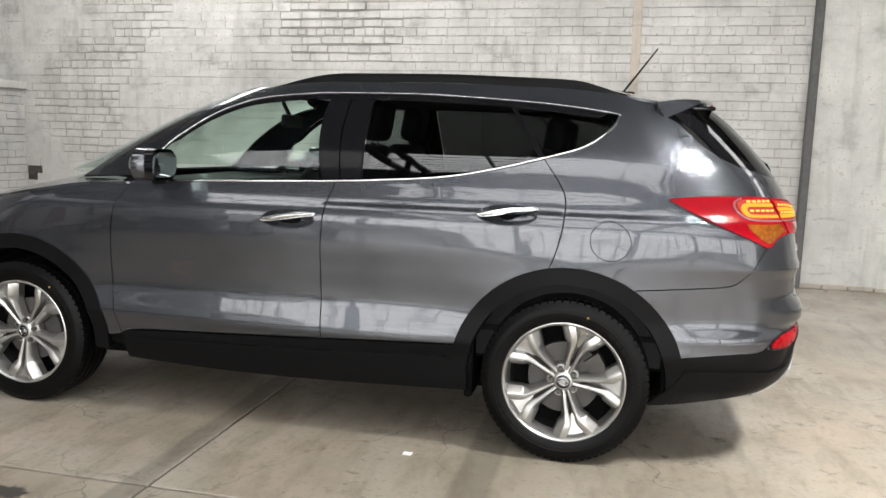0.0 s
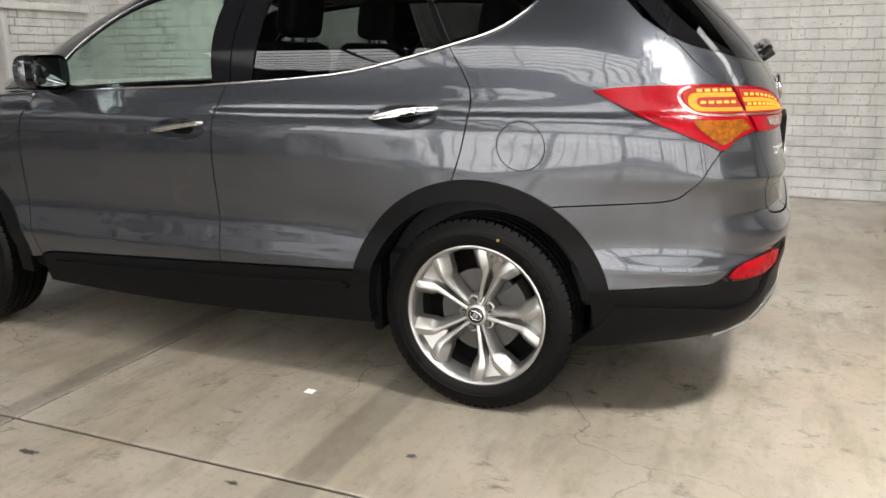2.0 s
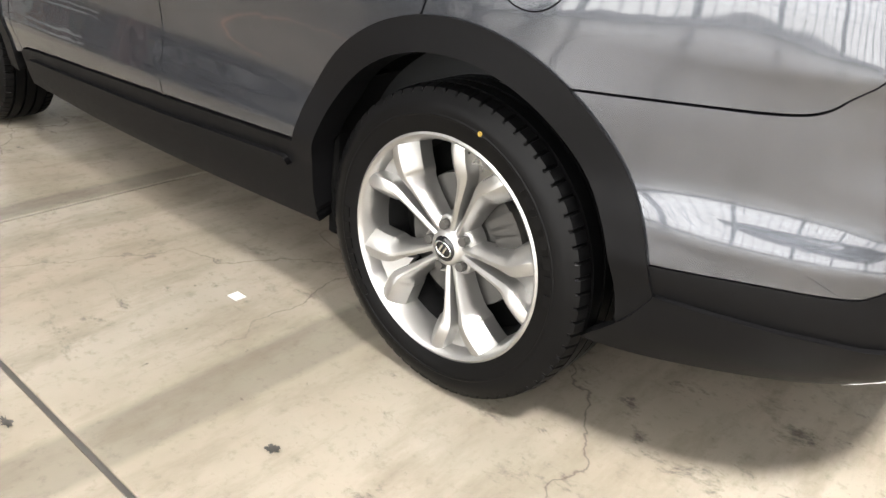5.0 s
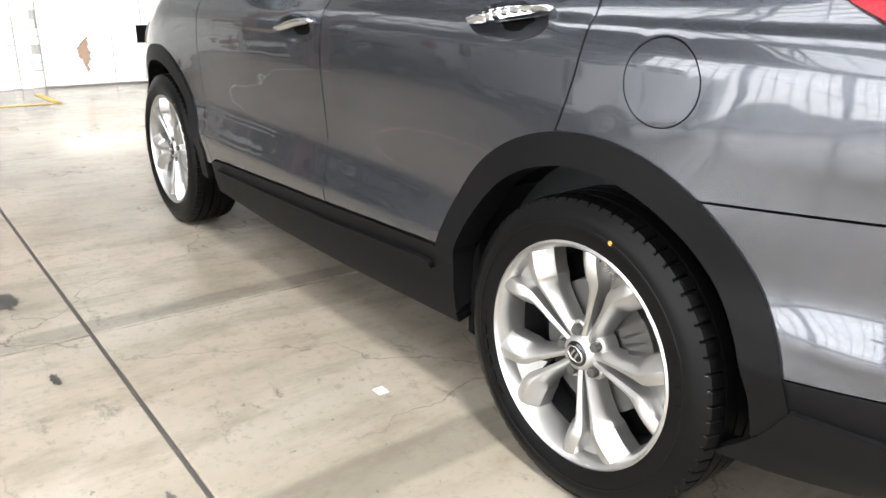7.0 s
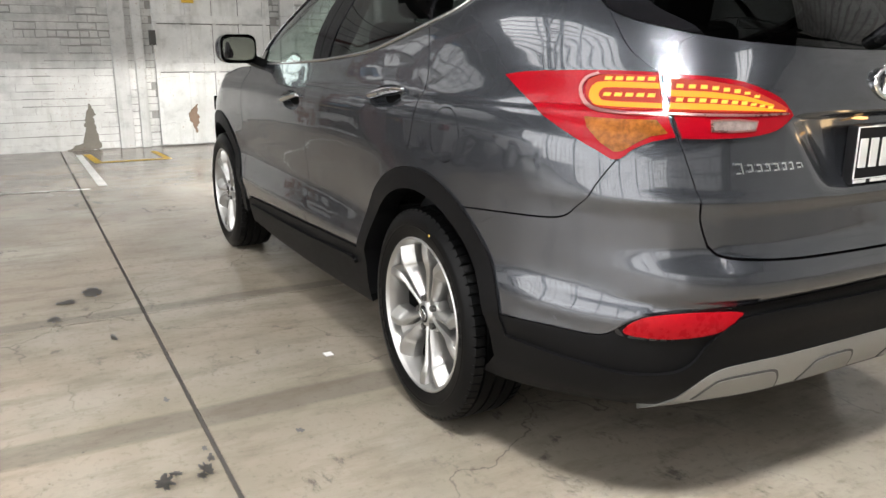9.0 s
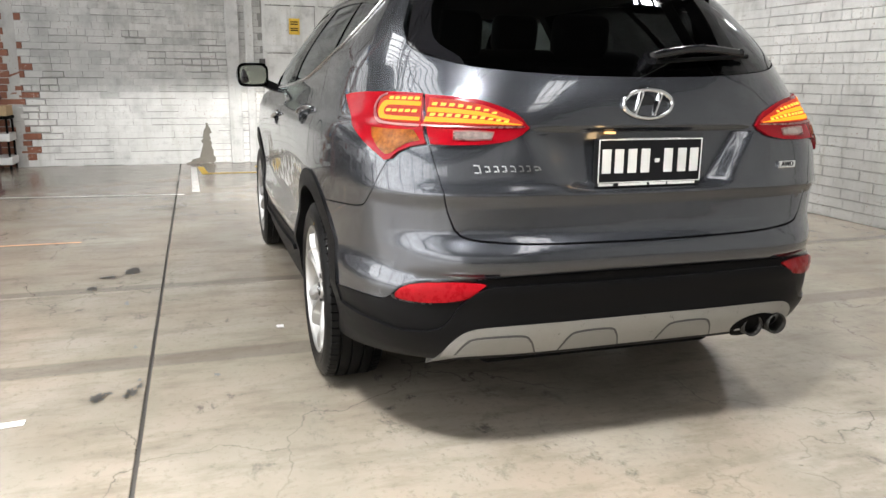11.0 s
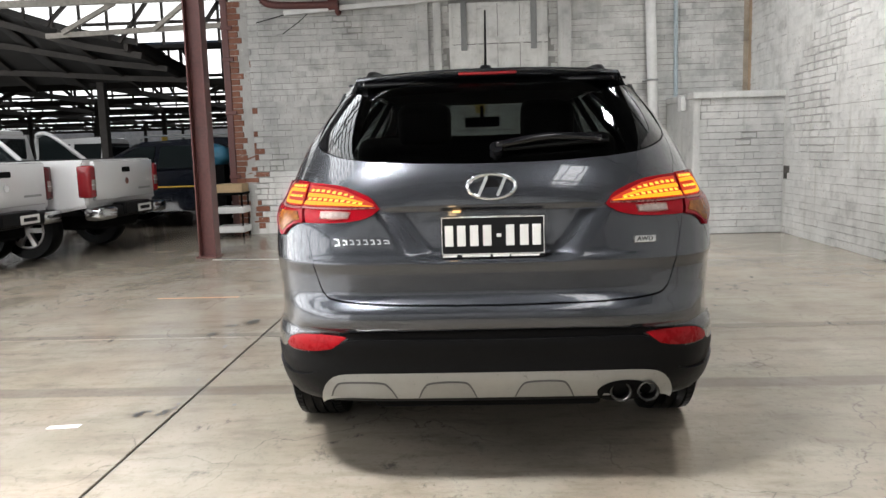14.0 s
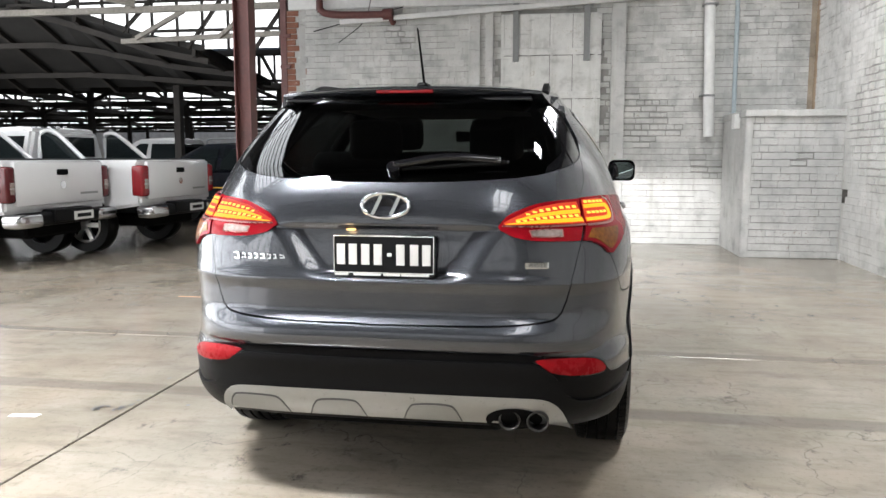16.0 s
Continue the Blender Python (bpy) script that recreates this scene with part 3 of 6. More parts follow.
def s_side(x, z, upper=False):
    """The panel coordinate s of the flank's point at x and height z."""
    x, z = np.broadcast_arrays(np.asarray(x, float), np.asarray(z, float))
    f0, fk, fx, fn = (SCR0, SCRK, screen_x, 4.0) if upper else (NOSE0, NOSEK, nose_x, 3.2)
    u = np.clip((x - REAR0) / (rear_x(z) - REAR0), 0, .999)
    r = REAR0 + REARK * np.arctan2(u, (1 - u ** rear_n(z)) ** (1 / rear_n(z)))
    q = np.clip((f0 - x) / (f0 - fx(z)), 0, .999)
    n = f0 - fk * np.arctan2(q, (1 - q ** fn) ** (1 / fn))
    return np.where(x > REAR0, r, np.where(x < f0, n, x))


def flank(pts, upper=False):
    """Outline points (x, z) on the flank as (s, z)."""
    p = np.array(pts, float)
    return np.stack([s_side(p[:, 0], p[:, 1], upper), p[:, 1]], 1)


MID = REAR0 + REARK * math.pi / 2           # s on the tail's centre line
FRONT_MID = NOSE0 - NOSEK * math.pi / 2
SCREEN_MID = SCR0 - SCRK * math.pi / 2


def mirrored(run, mid=MID):
    p = np.array(run, float)[::-1].copy()
    p[:, 0] = 2 * mid - p[:, 0]
    return p


def lower(u, v):
    return skin(u, v)


def lower_n(u, v):
    return skin_normal(u, v)


def upper(u, v):
    return skin(u, v, True)


def upper_n(u, v):
    return skin_normal(u, v, True)


car = thing("suv_car", "dark metallic grey five-door SUV parked with lit tail lamps", "car", pose(0, .018, 0))
HUB_Z, ARCH, FRONT_X = .361, .478, -2.70


def arc(cx, r, a0, a1, n=26):
    a = np.radians(np.linspace(a0, a1, n))
    return np.stack([cx + r * np.cos(a), .365 + r * np.sin(a)], 1)


belt = spline([(-2.06, 1.150), (-1.92, 1.148), (-1.59, 1.158), (-1.06, 1.178), (-.78, 1.195), (-.53, 1.218), (-.33, 1.258), (-.135, 1.308), (.02, 1.355), (.11, 1.412), (.155, 1.46), (.172, 1.500)], 8)
wintop = spline([(-2.06, 1.165), (-1.97, 1.30), (-1.88, 1.385), (-1.76, 1.468), (-1.63, 1.524), (-1.51, 1.552), (-1.31, 1.573), (-1.14, 1.580), (-.72, 1.580), (-.32, 1.559), (-.07, 1.538), (.10, 1.515), (.172, 1.503)], 8)


def run(c, x0, x1):
    """The stretch of a curve of (x, z) between two x."""
    lo, hi = min(x0, x1), max(x0, x1)
    xs = np.concatenate(([lo], c[(c[:, 0] > lo + .01) & (c[:, 0] < hi - .01), 0], [hi]))
    p = np.stack([xs, np.interp(xs, c[:, 0], c[:, 1])], 1)
    return p if x0 < x1 else p[::-1]


front_gap = spline([(-2.128, .40), (-2.165, .566), (-2.172, .787), (-2.150, 1.008), (-2.085, 1.12), (-2.06, 1.145)], 6)
mid_gap = spline([(-1.093, .43), (-1.100, .60), (-1.103, .853), (-1.088, 1.057), (-1.055, 1.172)], 6)
rear_gap = spline([(-.093, .834), (-.072, .875), (-.045, .965), (-.030, 1.057), (-.032, 1.149), (-.068, 1.218), (-.133, 1.305)], 6)
sill = spline([(-2.126, .41), (-2.028, .432), (-1.573, .452), (-1.09, .472), (-.48, .498)], 6)
G = .0025
quarter_edge = np.array([(.30, 1.548), (.462, 1.530), (.475, 1.512), (.535, 1.475), (.565, 1.39), (.62, 1.328)])
gate_edge = np.vstack([[(.62, 1.328)], spline([(.632, 1.315), (.675, 1.225), (.742, 1.166), (.752, 1.12), (.800, 1.024), (.832, .922), (.856, .82)], 5),
                       spline([(.872, .775), (.92, .748), (1.11, .733), (1.387, .728), (MID, .726)], 6)])
shut = spline([(.215, .778), (.40, .797), (.50, .808), (.545, .822), (.575, .855), (.63, .93), (.662, .972)], 5)

BOWL = np.linspace(0, 2 * np.pi, 40, endpoint=False)
for side in (-1, 1):
    sd = -side   # +1: the side of negative y
    # wing
    top = spline([(-2.075, 1.128), (-2.30, 1.118), (-2.6, 1.075), (-2.9, 1.018), (-3.10, .965), (-3.2, .93)], 5)
    wing = join(flank(front_gap[:-3] - (G, 0)), flank(top), flank([(-3.2, .80), (-3.17, .55)]), flank(arc(FRONT_X, ARCH, 178, 3)))
    sheet("front_wing", [wing], lower, lower_n, PAINT, car, .04, side=sd)
    # doors
    fd = join(flank(front_gap[::-1] + (G, 0)), flank(run(sill, -2.12, -1.093 - G)), flank(mid_gap - (G, 0)), flank(run(belt, -1.058, -2.055) - (0, .004)))
    bowls = [flank(np.stack([cx + .128 * np.cos(BOWL), cz + .043 * np.sin(BOWL)], 1)) for cx, cz in ((-1.258, 1.003), (-.270, 1.066))]
    front_door = sheet("front_door", [fd, bowls[0]], lower, lower_n, PAINT, car, .035, side=sd)
    rd = join(flank(mid_gap[::-1] + (G, 0)), flank(run(sill, -1.09 + G, -.47)), flank(arc(0, ARCH, 162, 101.5)), flank(rear_gap - (G, 0)), flank(run(belt, -.138, -1.05) - (0, .004)))
    rear_door = sheet("rear_door", [rd, bowls[1]], lower, lower_n, PAINT, car, .03, side=sd)
    for loop, door_ob in ((bowls[0], front_door), (bowls[1], rear_door)):
        co, tris, runs = fill([loop], .010)
        c = loop.mean(0)
        q = np.minimum(1, ((co[:, 0] - c[0]) / .128) ** 2 + ((co[:, 1] - c[1]) / .043) ** 2)
        p = lower(co[:, 0], co[:, 1]) - lower_n(co[:, 0], co[:, 1]) * (.026 * np.sqrt(1 - q))[:, None]
        mesh_object("handle_bowl", p * (1, sd, 1), [tuple(t) if sd > 0 else tuple(t)[::-1] for t in tris], PAINT, door_ob, True, label="finger hollow")
    # quarter panel with the fuel flap's hole
    qp = join(flank(rear_gap + (G, 0)), flank(run(belt, -.128, .172) + (0, -.002)), flank([(.19, 1.52), (.195, 1.588), (.328, 1.566)]), quarter_edge[1:], gate_edge[1:-12] - (G, 0),
              [(.70, .955)], shut[::-1] + (0, G), flank(arc(0, ARCH, 61, 100)))
    cap = np.stack([.137 + .0735 * np.cos(np.linspace(0, 2 * np.pi, 48, endpoint=False)), .978 + .082 * np.sin(np.linspace(0, 2 * np.pi, 48, endpoint=False))], 1)
    loops = [qp, cap] if sd > 0 else [qp]
    quarter = sheet("quarter_panel", loops, lower, lower_n, PAINT, car, .025, side=sd)
    if sd > 0:
        sheet("fuel_flap", [(cap - (.137, .978)) * .965 + (.137, .978)], lower, lower_n, PAINT, quarter, .02, label="round body-coloured fuel flap")
    # strip over the windows, and the screen pillar
    edge = spline([(-1.50, 1.608), (-1.40, 1.622), (-1.31, 1.630), (-1.1, 1.636), (-.72, 1.637), (-.30, 1.626), (0, 1.612), (.195, 1.588)], 6)
    cant = join(flank(run(wintop, -1.51, .172) + (0, .004), True), flank([(.19, 1.52)], True), flank(edge[::-1], True))
    sheet("cant_rail", [cant], upper, upper_n, PAINT, car, .03, side=sd)
    inner = flank(run(wintop, -2.06, -1.51) + (-.004, .004), True)
    outer_p = inner[::-1] - (.19, 0)
    outer_p[-1] = outer_p[-1] + (0, -.02)
    outer_p[0] = (SCR0 - 1.06, 1.605)
    sheet("screen_pillar", [join(inner, flank([(-1.50, 1.608)], True), outer_p)], upper, upper_n, PAINT, car, .03, side=sd)

    # windows
    front_glass = join(flank(run(belt, -2.04, -1.12) + (0, .006), True), flank([(-1.13, 1.40)], True), flank(run(wintop, -1.16, -2.04) - (0, .006), True))
    sheet("door_glass", [front_glass], upper, upper_n, GREENGLASS, front_door, .05, off=-.004, depth=.003, side=sd, label="green-tinted window")
    rear_glass = join(flank(run(belt, -.93, -.155) + (0, .006), True), flank([(-.24, 1.44)], True), flank(run(wintop, -.325, -.945) - (0, .006), True))
    sheet("door_glass", [rear_glass], upper, upper_n, PRIVACY, rear_door, .05, off=-.004, depth=.003, side=sd, label="dark privacy window")
    q_glass = join(flank(run(belt, -.128, .165) + (0, .006), True), flank(run(wintop, .165, -.30) - (0, .006), True), flank([(-.215, 1.44)], True))
    sheet("quarter_glass", [q_glass], upper, upper_n, PRIVACY, quarter, .04, off=-.003, depth=.003, side=sd, label="dark privacy window")
    for x0, x1, t0, t1 in ((-1.118, -1.035, -1.158, -1.06), (-1.029, -.935, -1.054, -.95)):
        pil = join(flank(run(belt, x0, x1) + (0, .006), True), flank(run(wintop, t1, t0) - (0, .006), True))
        sheet("pillar_cover", [pil], upper, upper_n, PILLAR, front_door if x0 < -1.1 else rear_door, .05, off=.0, side=sd, label="gloss black pillar cover")
    frame_pts = flank([(-.155, 1.31), (-.24, 1.44), (-.323, 1.552), (-.302, 1.552), (-.217, 1.44), (-.130, 1.315)], True)
    sheet("window_divider", [frame_pts], upper, upper_n, GLOSS, rear_door, .05, off=.001, side=sd, label="black window divider")
    sail = flank([(-2.16, 1.135), (-1.90, 1.150), (-1.93, 1.22), (-2.02, 1.20)], True)
    sheet("mirror_sail", [sail], upper, upper_n, GLOSS, front_door, .04, off=.006, side=sd)
    seal = join(flank(run(wintop, -1.95, .12) - (0, .004), True), flank(run(wintop, .09, -1.90) - (.0, .028), True))
    sheet("window_seal", [seal], upper, upper_n, GLOSS, car, .05, off=.0015, depth=.004, side=sd, label="black window seal")
    # bright trim round the windows
    for c, nm in ((belt, "waist_trim"), (wintop, "roof_trim")):
        g = flank(c, True)
        p = upper(g[:, 0], g[:, 1]) + upper_n(g[:, 0], g[:, 1]) * .003
        tube(nm, p * (1, sd, 1), .006 if nm == "waist_trim" else .0040, CHROME if nm == "waist_trim" else DARKCHROME, car, 6, label="chrome window trim")
    # sill cladding and wheel-arch trims
    clad = join(flank([(-2.10, .285)]), flank(run(spline([(-2.10, .285), (-1.6, .265), (-1.1, .265), (-.42, .285)], 5), -2.10, -.42)), flank([(-.455, .40), (-.475, .485)]), flank(run(sill, -.48, -2.12) - (0, .008)))
    sheet("sill_cladding", [clad], lower, lower_n, CLAD, car, .03, off=.006, depth=.05, side=sd, label="black plastic sill cladding")
    lip = join(flank([(-2.05, .375), (-1.6, .385), (-1.1, .398), (-.50, .425)]), flank([(-.52, .445), (-1.1, .415), (-1.6, .402), (-2.03, .392)]))
    sheet("sill_ridge", [lip], lower, lower_n, CLAD, car, .03, off=.022, depth=.03, side=sd)
    for cx, a0, a1, nm in ((0, -2, 187, "arch_trim"), (FRONT_X, -6, 188, "arch_trim")):
        ring = join(flank(arc(cx, .496, a0, a1, 60)), flank(arc(cx, .424, a1, a0, 54)))
        sheet(nm, [ring], lower, lower_n, CLAD, car, .022, off=.007, depth=.075, side=sd, label="black plastic wheel-arch trim")

# tailgate, its glass and the rear bumper, all across the tail
glass_low = spline([(.62, 1.328), (.655, 1.308), (.72, 1.288), (.868, 1.258), (1.051, 1.241), (1.341, 1.229), (MID, 1.226)], 7)
left_gate = gate_edge[1:]
gate_loop = join(left_gate, mirrored(left_gate)[1:], mirrored(glass_low)[::-1], glass_low[::-1])
tailgate = sheet("tailgate", [gate_loop], lower, lower_n, PAINT, car, .018)
screen_side = spline([(.622, 1.332), (.605, 1.38), (.585, 1.44), (.555, 1.50), (.52, 1.545)], 4)
glass_loop = join(glass_low + (0, .004), mirrored(glass_low + (0, .004))[1:], mirrored(screen_side)[::-1][1:], [(2 * MID - .9, 1.56), (MID, 1.56), (.9, 1.56)], screen_side[::-1])
sheet("rear_glass", [glass_loop], lower, lower_n, REARGLASS, tailgate, .03, off=-.003, depth=.004, label="dark privacy rear window")
# black ceramic border of the rear window
for m in (False, True):
    edge_run = join(screen_side, [(.66, 1.545)], spline([(.675, 1.48), (.70, 1.40), (.745, 1.335), (.84, 1.288), (.868, 1.262)], 4), (glass_low[::-1] + (0, .005))[np.array(glass_low[::-1])[:, 0] < .868])
    edge_run = mirrored(edge_run) if m else edge_run
    sheet("glass_border", [edge_run], lower, lower_n, GLOSS, tailgate, .03, off=-.0015, depth=.003, label="black glass border")

# bumper: painted upper half
clad_top = spline([(.375, .508), (.52, .528), (.626, .535), (.66, .548), (.70, .588), (.76, .610), (.90, .622), (1.11, .630), (1.387, .632), (MID, .632)], 6)
bumper_top = np.vstack([shut - (0, G), [(.70, .965), (.79, .99)], gate_edge[7:][gate_edge[7:, 1] < .99] - (.006, .006)])
bumper_loop = join(flank(arc(0, ARCH, 59, 17)), clad_top, mirrored(clad_top)[1:], mirrored(flank(arc(0, ARCH, 59, 17))), mirrored(bumper_top)[::-1], bumper_top[::-1])
bumper = sheet("rear_bumper", [bumper_loop], lower, lower_n, PAINT, car, .022)
# grained lower half
low_edge = spline([(.352, .280), (.45, .288), (.60, .315), (.72, .330), (.85, .335), (1.1, .345), (MID, .345)], 6)
clad_edge = flank([(.424, .30), (.432, .36), (.434, .41), (.43, .46), (.425, .495)])
clad_loop = join(low_edge, mirrored(low_edge)[1:], mirrored(clad_edge)[::-1], mirrored(clad_top - (0, .003))[::-1], (clad_top - (0, .003))[::-1], clad_edge[::-1])
bumper_clad = sheet("bumper_cladding", [clad_loop], lower, lower_n, CLAD, bumper, .025, off=.002, depth=.05, label="black grained plastic lower bumper")
# raised lip of the lower half
lip_run = spline([(.40, .452), (.60, .452), (.70, .446), (.81, .458), (.865, .490), (.90, .545), (.96, .590), (1.08, .600), (1.387, .598), (MID, .597)], 6)
low_lip = low_edge + (0, .014)
lip_loop = join(lip_run, mirrored(lip_run)[1:], mirrored(low_lip)[::-1], low_lip[::-1])
sheet("bumper_lip", [lip_loop], lower, lower_n, CLAD, bumper, .025, off=.013, depth=.02)
# silver skid plate with three pressed fields
skid_top = spline([(.80, .315), (.835, .37), (.875, .430), (.93, .462), (1.02, .472), (1.2, .474), (MID, .474)], 6)
skid_low = spline([(.80, .315), (.87, .358), (.96, .374), (1.2, .376), (MID, .376)], 6)
skid = sheet("skid_plate", [join(skid_top, mirrored(skid_top)[1:], mirrored(skid_low)[::-1][1:], skid_low[::-1])], lower, lower_n, SATIN, bumper, .02, off=.016, depth=.02, label="satin silver skid plate")
for c in (1.03, 1.42, 2 * MID - 1.42):
    f = spline([(c - .148, .378), (c - .118, .424), (c - .075, .442), (c + .075, .444), (c + .118, .426), (c + .148, .378)], 5)
    # dark layer that paints the shade along the pressed field's edge
    g = sheet("skid_field", [f], lower, lower_n, SHADOWGREY, skid, .02, off=.0175, depth=.002, label="pressed field, its edge shade put into dark grey")
    sheet("field_face", [(f - (c, .40)) * (.95, .90) + (c, .398)], lower, lower_n, SKIDFIELD, g, .02, off=.0185, depth=.002)
# dark slot over the lip
slot = spline([(.955, .622), (1.11, .628), (MID, .630)], 5)
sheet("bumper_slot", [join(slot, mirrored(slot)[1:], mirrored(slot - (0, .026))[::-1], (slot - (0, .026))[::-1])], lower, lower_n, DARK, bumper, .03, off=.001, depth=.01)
# reflectors
refl = spline([(.690, .556), (.712, .588), (.77, .606), (.88, .614), (.968, .608), (.955, .592), (.92, .568), (.84, .553), (.75, .548)], 5, True)
for m in (False, True):
    rim = (refl - refl.mean(0)) * (1.12, 1.28) + refl.mean(0)
    r = sheet("reflector", [mirrored(rim) if m else rim], lower, lower_n, GLOSS, bumper, .03, off=.002, depth=.01, label="red rear reflector in a black surround")
    sheet("reflector_lens", [mirrored(refl) if m else refl], lower, lower_n, REFLECT, r, .02, off=.009, depth=.008, label="red lens")

# tail lamps: outer half on the quarter, inner half on the tailgate
outer = join(spline([(.342, 1.156), (.42, 1.166), (.558, 1.171), (.65, 1.171), (.737, 1.168)], 5), spline([(.745, 1.12), (.79, 1.026)], 4), spline([(.74, 1.016), (.70, .998), (.675, .977), (.655, .972)], 4), spline([(.625, .990), (.48, 1.066), (.40, 1.115)], 4))
innr = join(spline([(.746, 1.165), (.85, 1.160), (.95, 1.148), (1.06, 1.115), (1.105, 1.085), (1.122, 1.072)], 5), spline([(1.10, 1.055), (1.06, 1.038), (.98, 1.026), (.86, 1.023), (.806, 1.024)], 5), [(.756, 1.12)])


for m in (False, True):
    def turn(l):
        return mirrored(l) if m else l
    lamp = sheet("tail_lamp", [turn(outer)], lower, lower_n, REDLENS, car, .018, off=.010, depth=.03, label="red tail lamp with lit strips, on the quarter")
    field = join(spline([(.578, 1.148), (.605, 1.159), (.66, 1.161), (.736, 1.159)], 5), [(.742, 1.12), (.752, 1.083)], spline([(.70, 1.081), (.63, 1.082), (.603, 1.088), (.580, 1.108), (.573, 1.130)], 4))
    sheet("glow_bed", [turn(field)], lower, lower_n, REDGLOW, lamp, .015, off=.0125, depth=.003)
    c_out = spline([(.738, 1.142), (.62, 1.144), (.592, 1.136), (.584, 1.116), (.592, 1.098), (.62, 1.087), (.749, 1.085)], 5)
    c_in = spline([(.746, 1.097), (.63, 1.099), (.610, 1.106), (.606, 1.115), (.611, 1.126), (.63, 1.131), (.739, 1.130)], 5)
    sheet("led_strip", [turn(join(c_out, c_in))], lower, lower_n, LED, lamp, .012, off=.0138, depth=.003, label="glowing amber-yellow strip bent back on itself")
    for c in np.linspace(.625, .722, 5):
        for zc in (1.1515, 1.1145):
            sheet("led_cell", [turn(np.array([(c - .009, zc - .004), (c + .007, zc - .004), (c + .009, zc + .004), (c - .007, zc + .004)]))], lower, lower_n, LEDCELL, lamp, .03, off=.0142, depth=.002)
    rim_out = spline([(.600, 1.167), (.570, 1.154), (.558, 1.128), (.570, 1.098), (.60, 1.077), (.66, 1.071), (.757, 1.070)], 5)
    rim_in = spline([(.755, 1.076), (.66, 1.077), (.606, 1.083), (.578, 1.102), (.566, 1.128), (.577, 1.150), (.604, 1.162)], 5)
    sheet("lamp_frame", [turn(join(rim_out, rim_in))], lower, lower_n, LAMPRIM, lamp, .012, off=.0135, depth=.002, label="bright reflector rim")
    sheet("indicator", [turn(join([(.590, 1.063), (.66, 1.061), (.745, 1.062), (.772, 1.034)], spline([(.735, 1.026), (.705, 1.010), (.678, .993), (.660, .990)], 4), spline([(.632, 1.008), (.600, 1.04)], 4)))], lower, lower_n, AMBER, lamp, .018, off=.0125, depth=.003, label="unlit amber indicator")
    lamp2 = sheet("gate_lamp", [turn(innr)], lower, lower_n, REDLENS, car, .018, off=.010, depth=.03, label="red tail lamp with lit strips, on the tailgate")

    def level(c, k):
        """Height in the lit field of the inner lamp at s, k from its foot to its top."""
        return 1.080 + (float(np.interp(c, (.75, .85, .95, 1.06, 1.10), (1.154, 1.150, 1.136, 1.100, 1.084))) - 1.080) * k
    for nm, k0, k1, e, mat, off in (("glow_bed", 0.0, 1.0, 1.092, REDGLOW, .0125), ("led_strip", .06, .26, 1.085, LED, .0138), ("led_strip", .46, .64, 1.040, LED, .0138)):
        ss = np.linspace(.765, e, 12)
        sheet(nm, [turn(join([(c, level(c, k1)) for c in ss], [(c, level(c, k0)) for c in ss[::-1]]))], lower, lower_n, mat, lamp2, .012, off=off, depth=.003, label="glowing amber-yellow strip" if nm == "led_strip" else "")
    for k, e, num in ((.36, 1.03, 10), (.78, .985, 8)):
        for c in np.linspace(.785, e, num):
            zc, hz = level(c, k), .004 if c < .95 else .0028
            sheet("led_cell", [turn(np.array([(c - .009, zc - hz), (c + .007, zc - hz), (c + .009, zc + hz), (c - .007, zc + hz)]))], lower, lower_n, LEDCELL, lamp2, .03, off=.0142, depth=.002)
    frame_run = join(spline([(.868, 1.064), (.93, 1.066), (1.000, 1.062)], 4), spline([(.994, 1.039), (.93, 1.036), (.872, 1.038)], 4))
    rev = sheet("reversing_lamp", [turn(frame_run)], lower, lower_n, LAMPRIM, lamp2, .02, off=.0130, depth=.003, label="clear reversing lamp in a pale frame")
    sheet("reversing_lens", [turn((frame_run - frame_run.mean(0)) * (.92, .70) + frame_run.mean(0))], lower, lower_n, CLEARLENS, rev, .02, off=.0140, depth=.003)
    sheet("lamp_rim", [turn(join(spline([(.762, 1.077), (.86, 1.076), (.98, 1.076), (1.102, 1.078)], 4), spline([(1.102, 1.074), (.98, 1.071), (.86, 1.071), (.764, 1.072)], 4)))], lower, lower_n, LAMPRIM, lamp2, .02, off=.0135, depth=.002)

# roof, bonnet and windscreen
roof_edge = curve((-1.80, 1.594), (-1.70, 1.600), (-1.60, 1.603), (-1.50, 1.608), (-1.40, 1.622), (-1.31, 1.630), (-1.1, 1.636), (-.72, 1.637), (-.30, 1.626), (0, 1.612), (.195, 1.588), (.33, 1.568), (.7, 1.52))
roof_half = curve((-1.80, .40), (-1.70, .45), (-1.60, .50),
                  *((x, -float(upper(s_side(x, float(roof_edge(x)), True), float(roof_edge(x)))[1])) for x in (-1.5, -1.4, -1.31, -1.1, -.9, -.6, -.3, 0.0, .195)), (.33, .596), (.7, .50))


def roof_place(x, y):
    x, y = np.asarray(x, float), np.asarray(y, float)
    lift = .044 * step(x, -1.90, -1.10) * (1 - .25 * step(x, 0, .6))
    return np.stack([x, y, roof_edge(x) + lift * (1 - np.minimum(1, np.abs(y) / roof_half(x)) ** 2.4)], -1)


def roof_normal(x, y, e=.004):
    n = np.cross(roof_place(x + e, y) - roof_place(x - e, y), roof_place(x, y + e) - roof_place(x, y - e))
    return n / np.linalg.norm(n, axis=-1, keepdims=True)


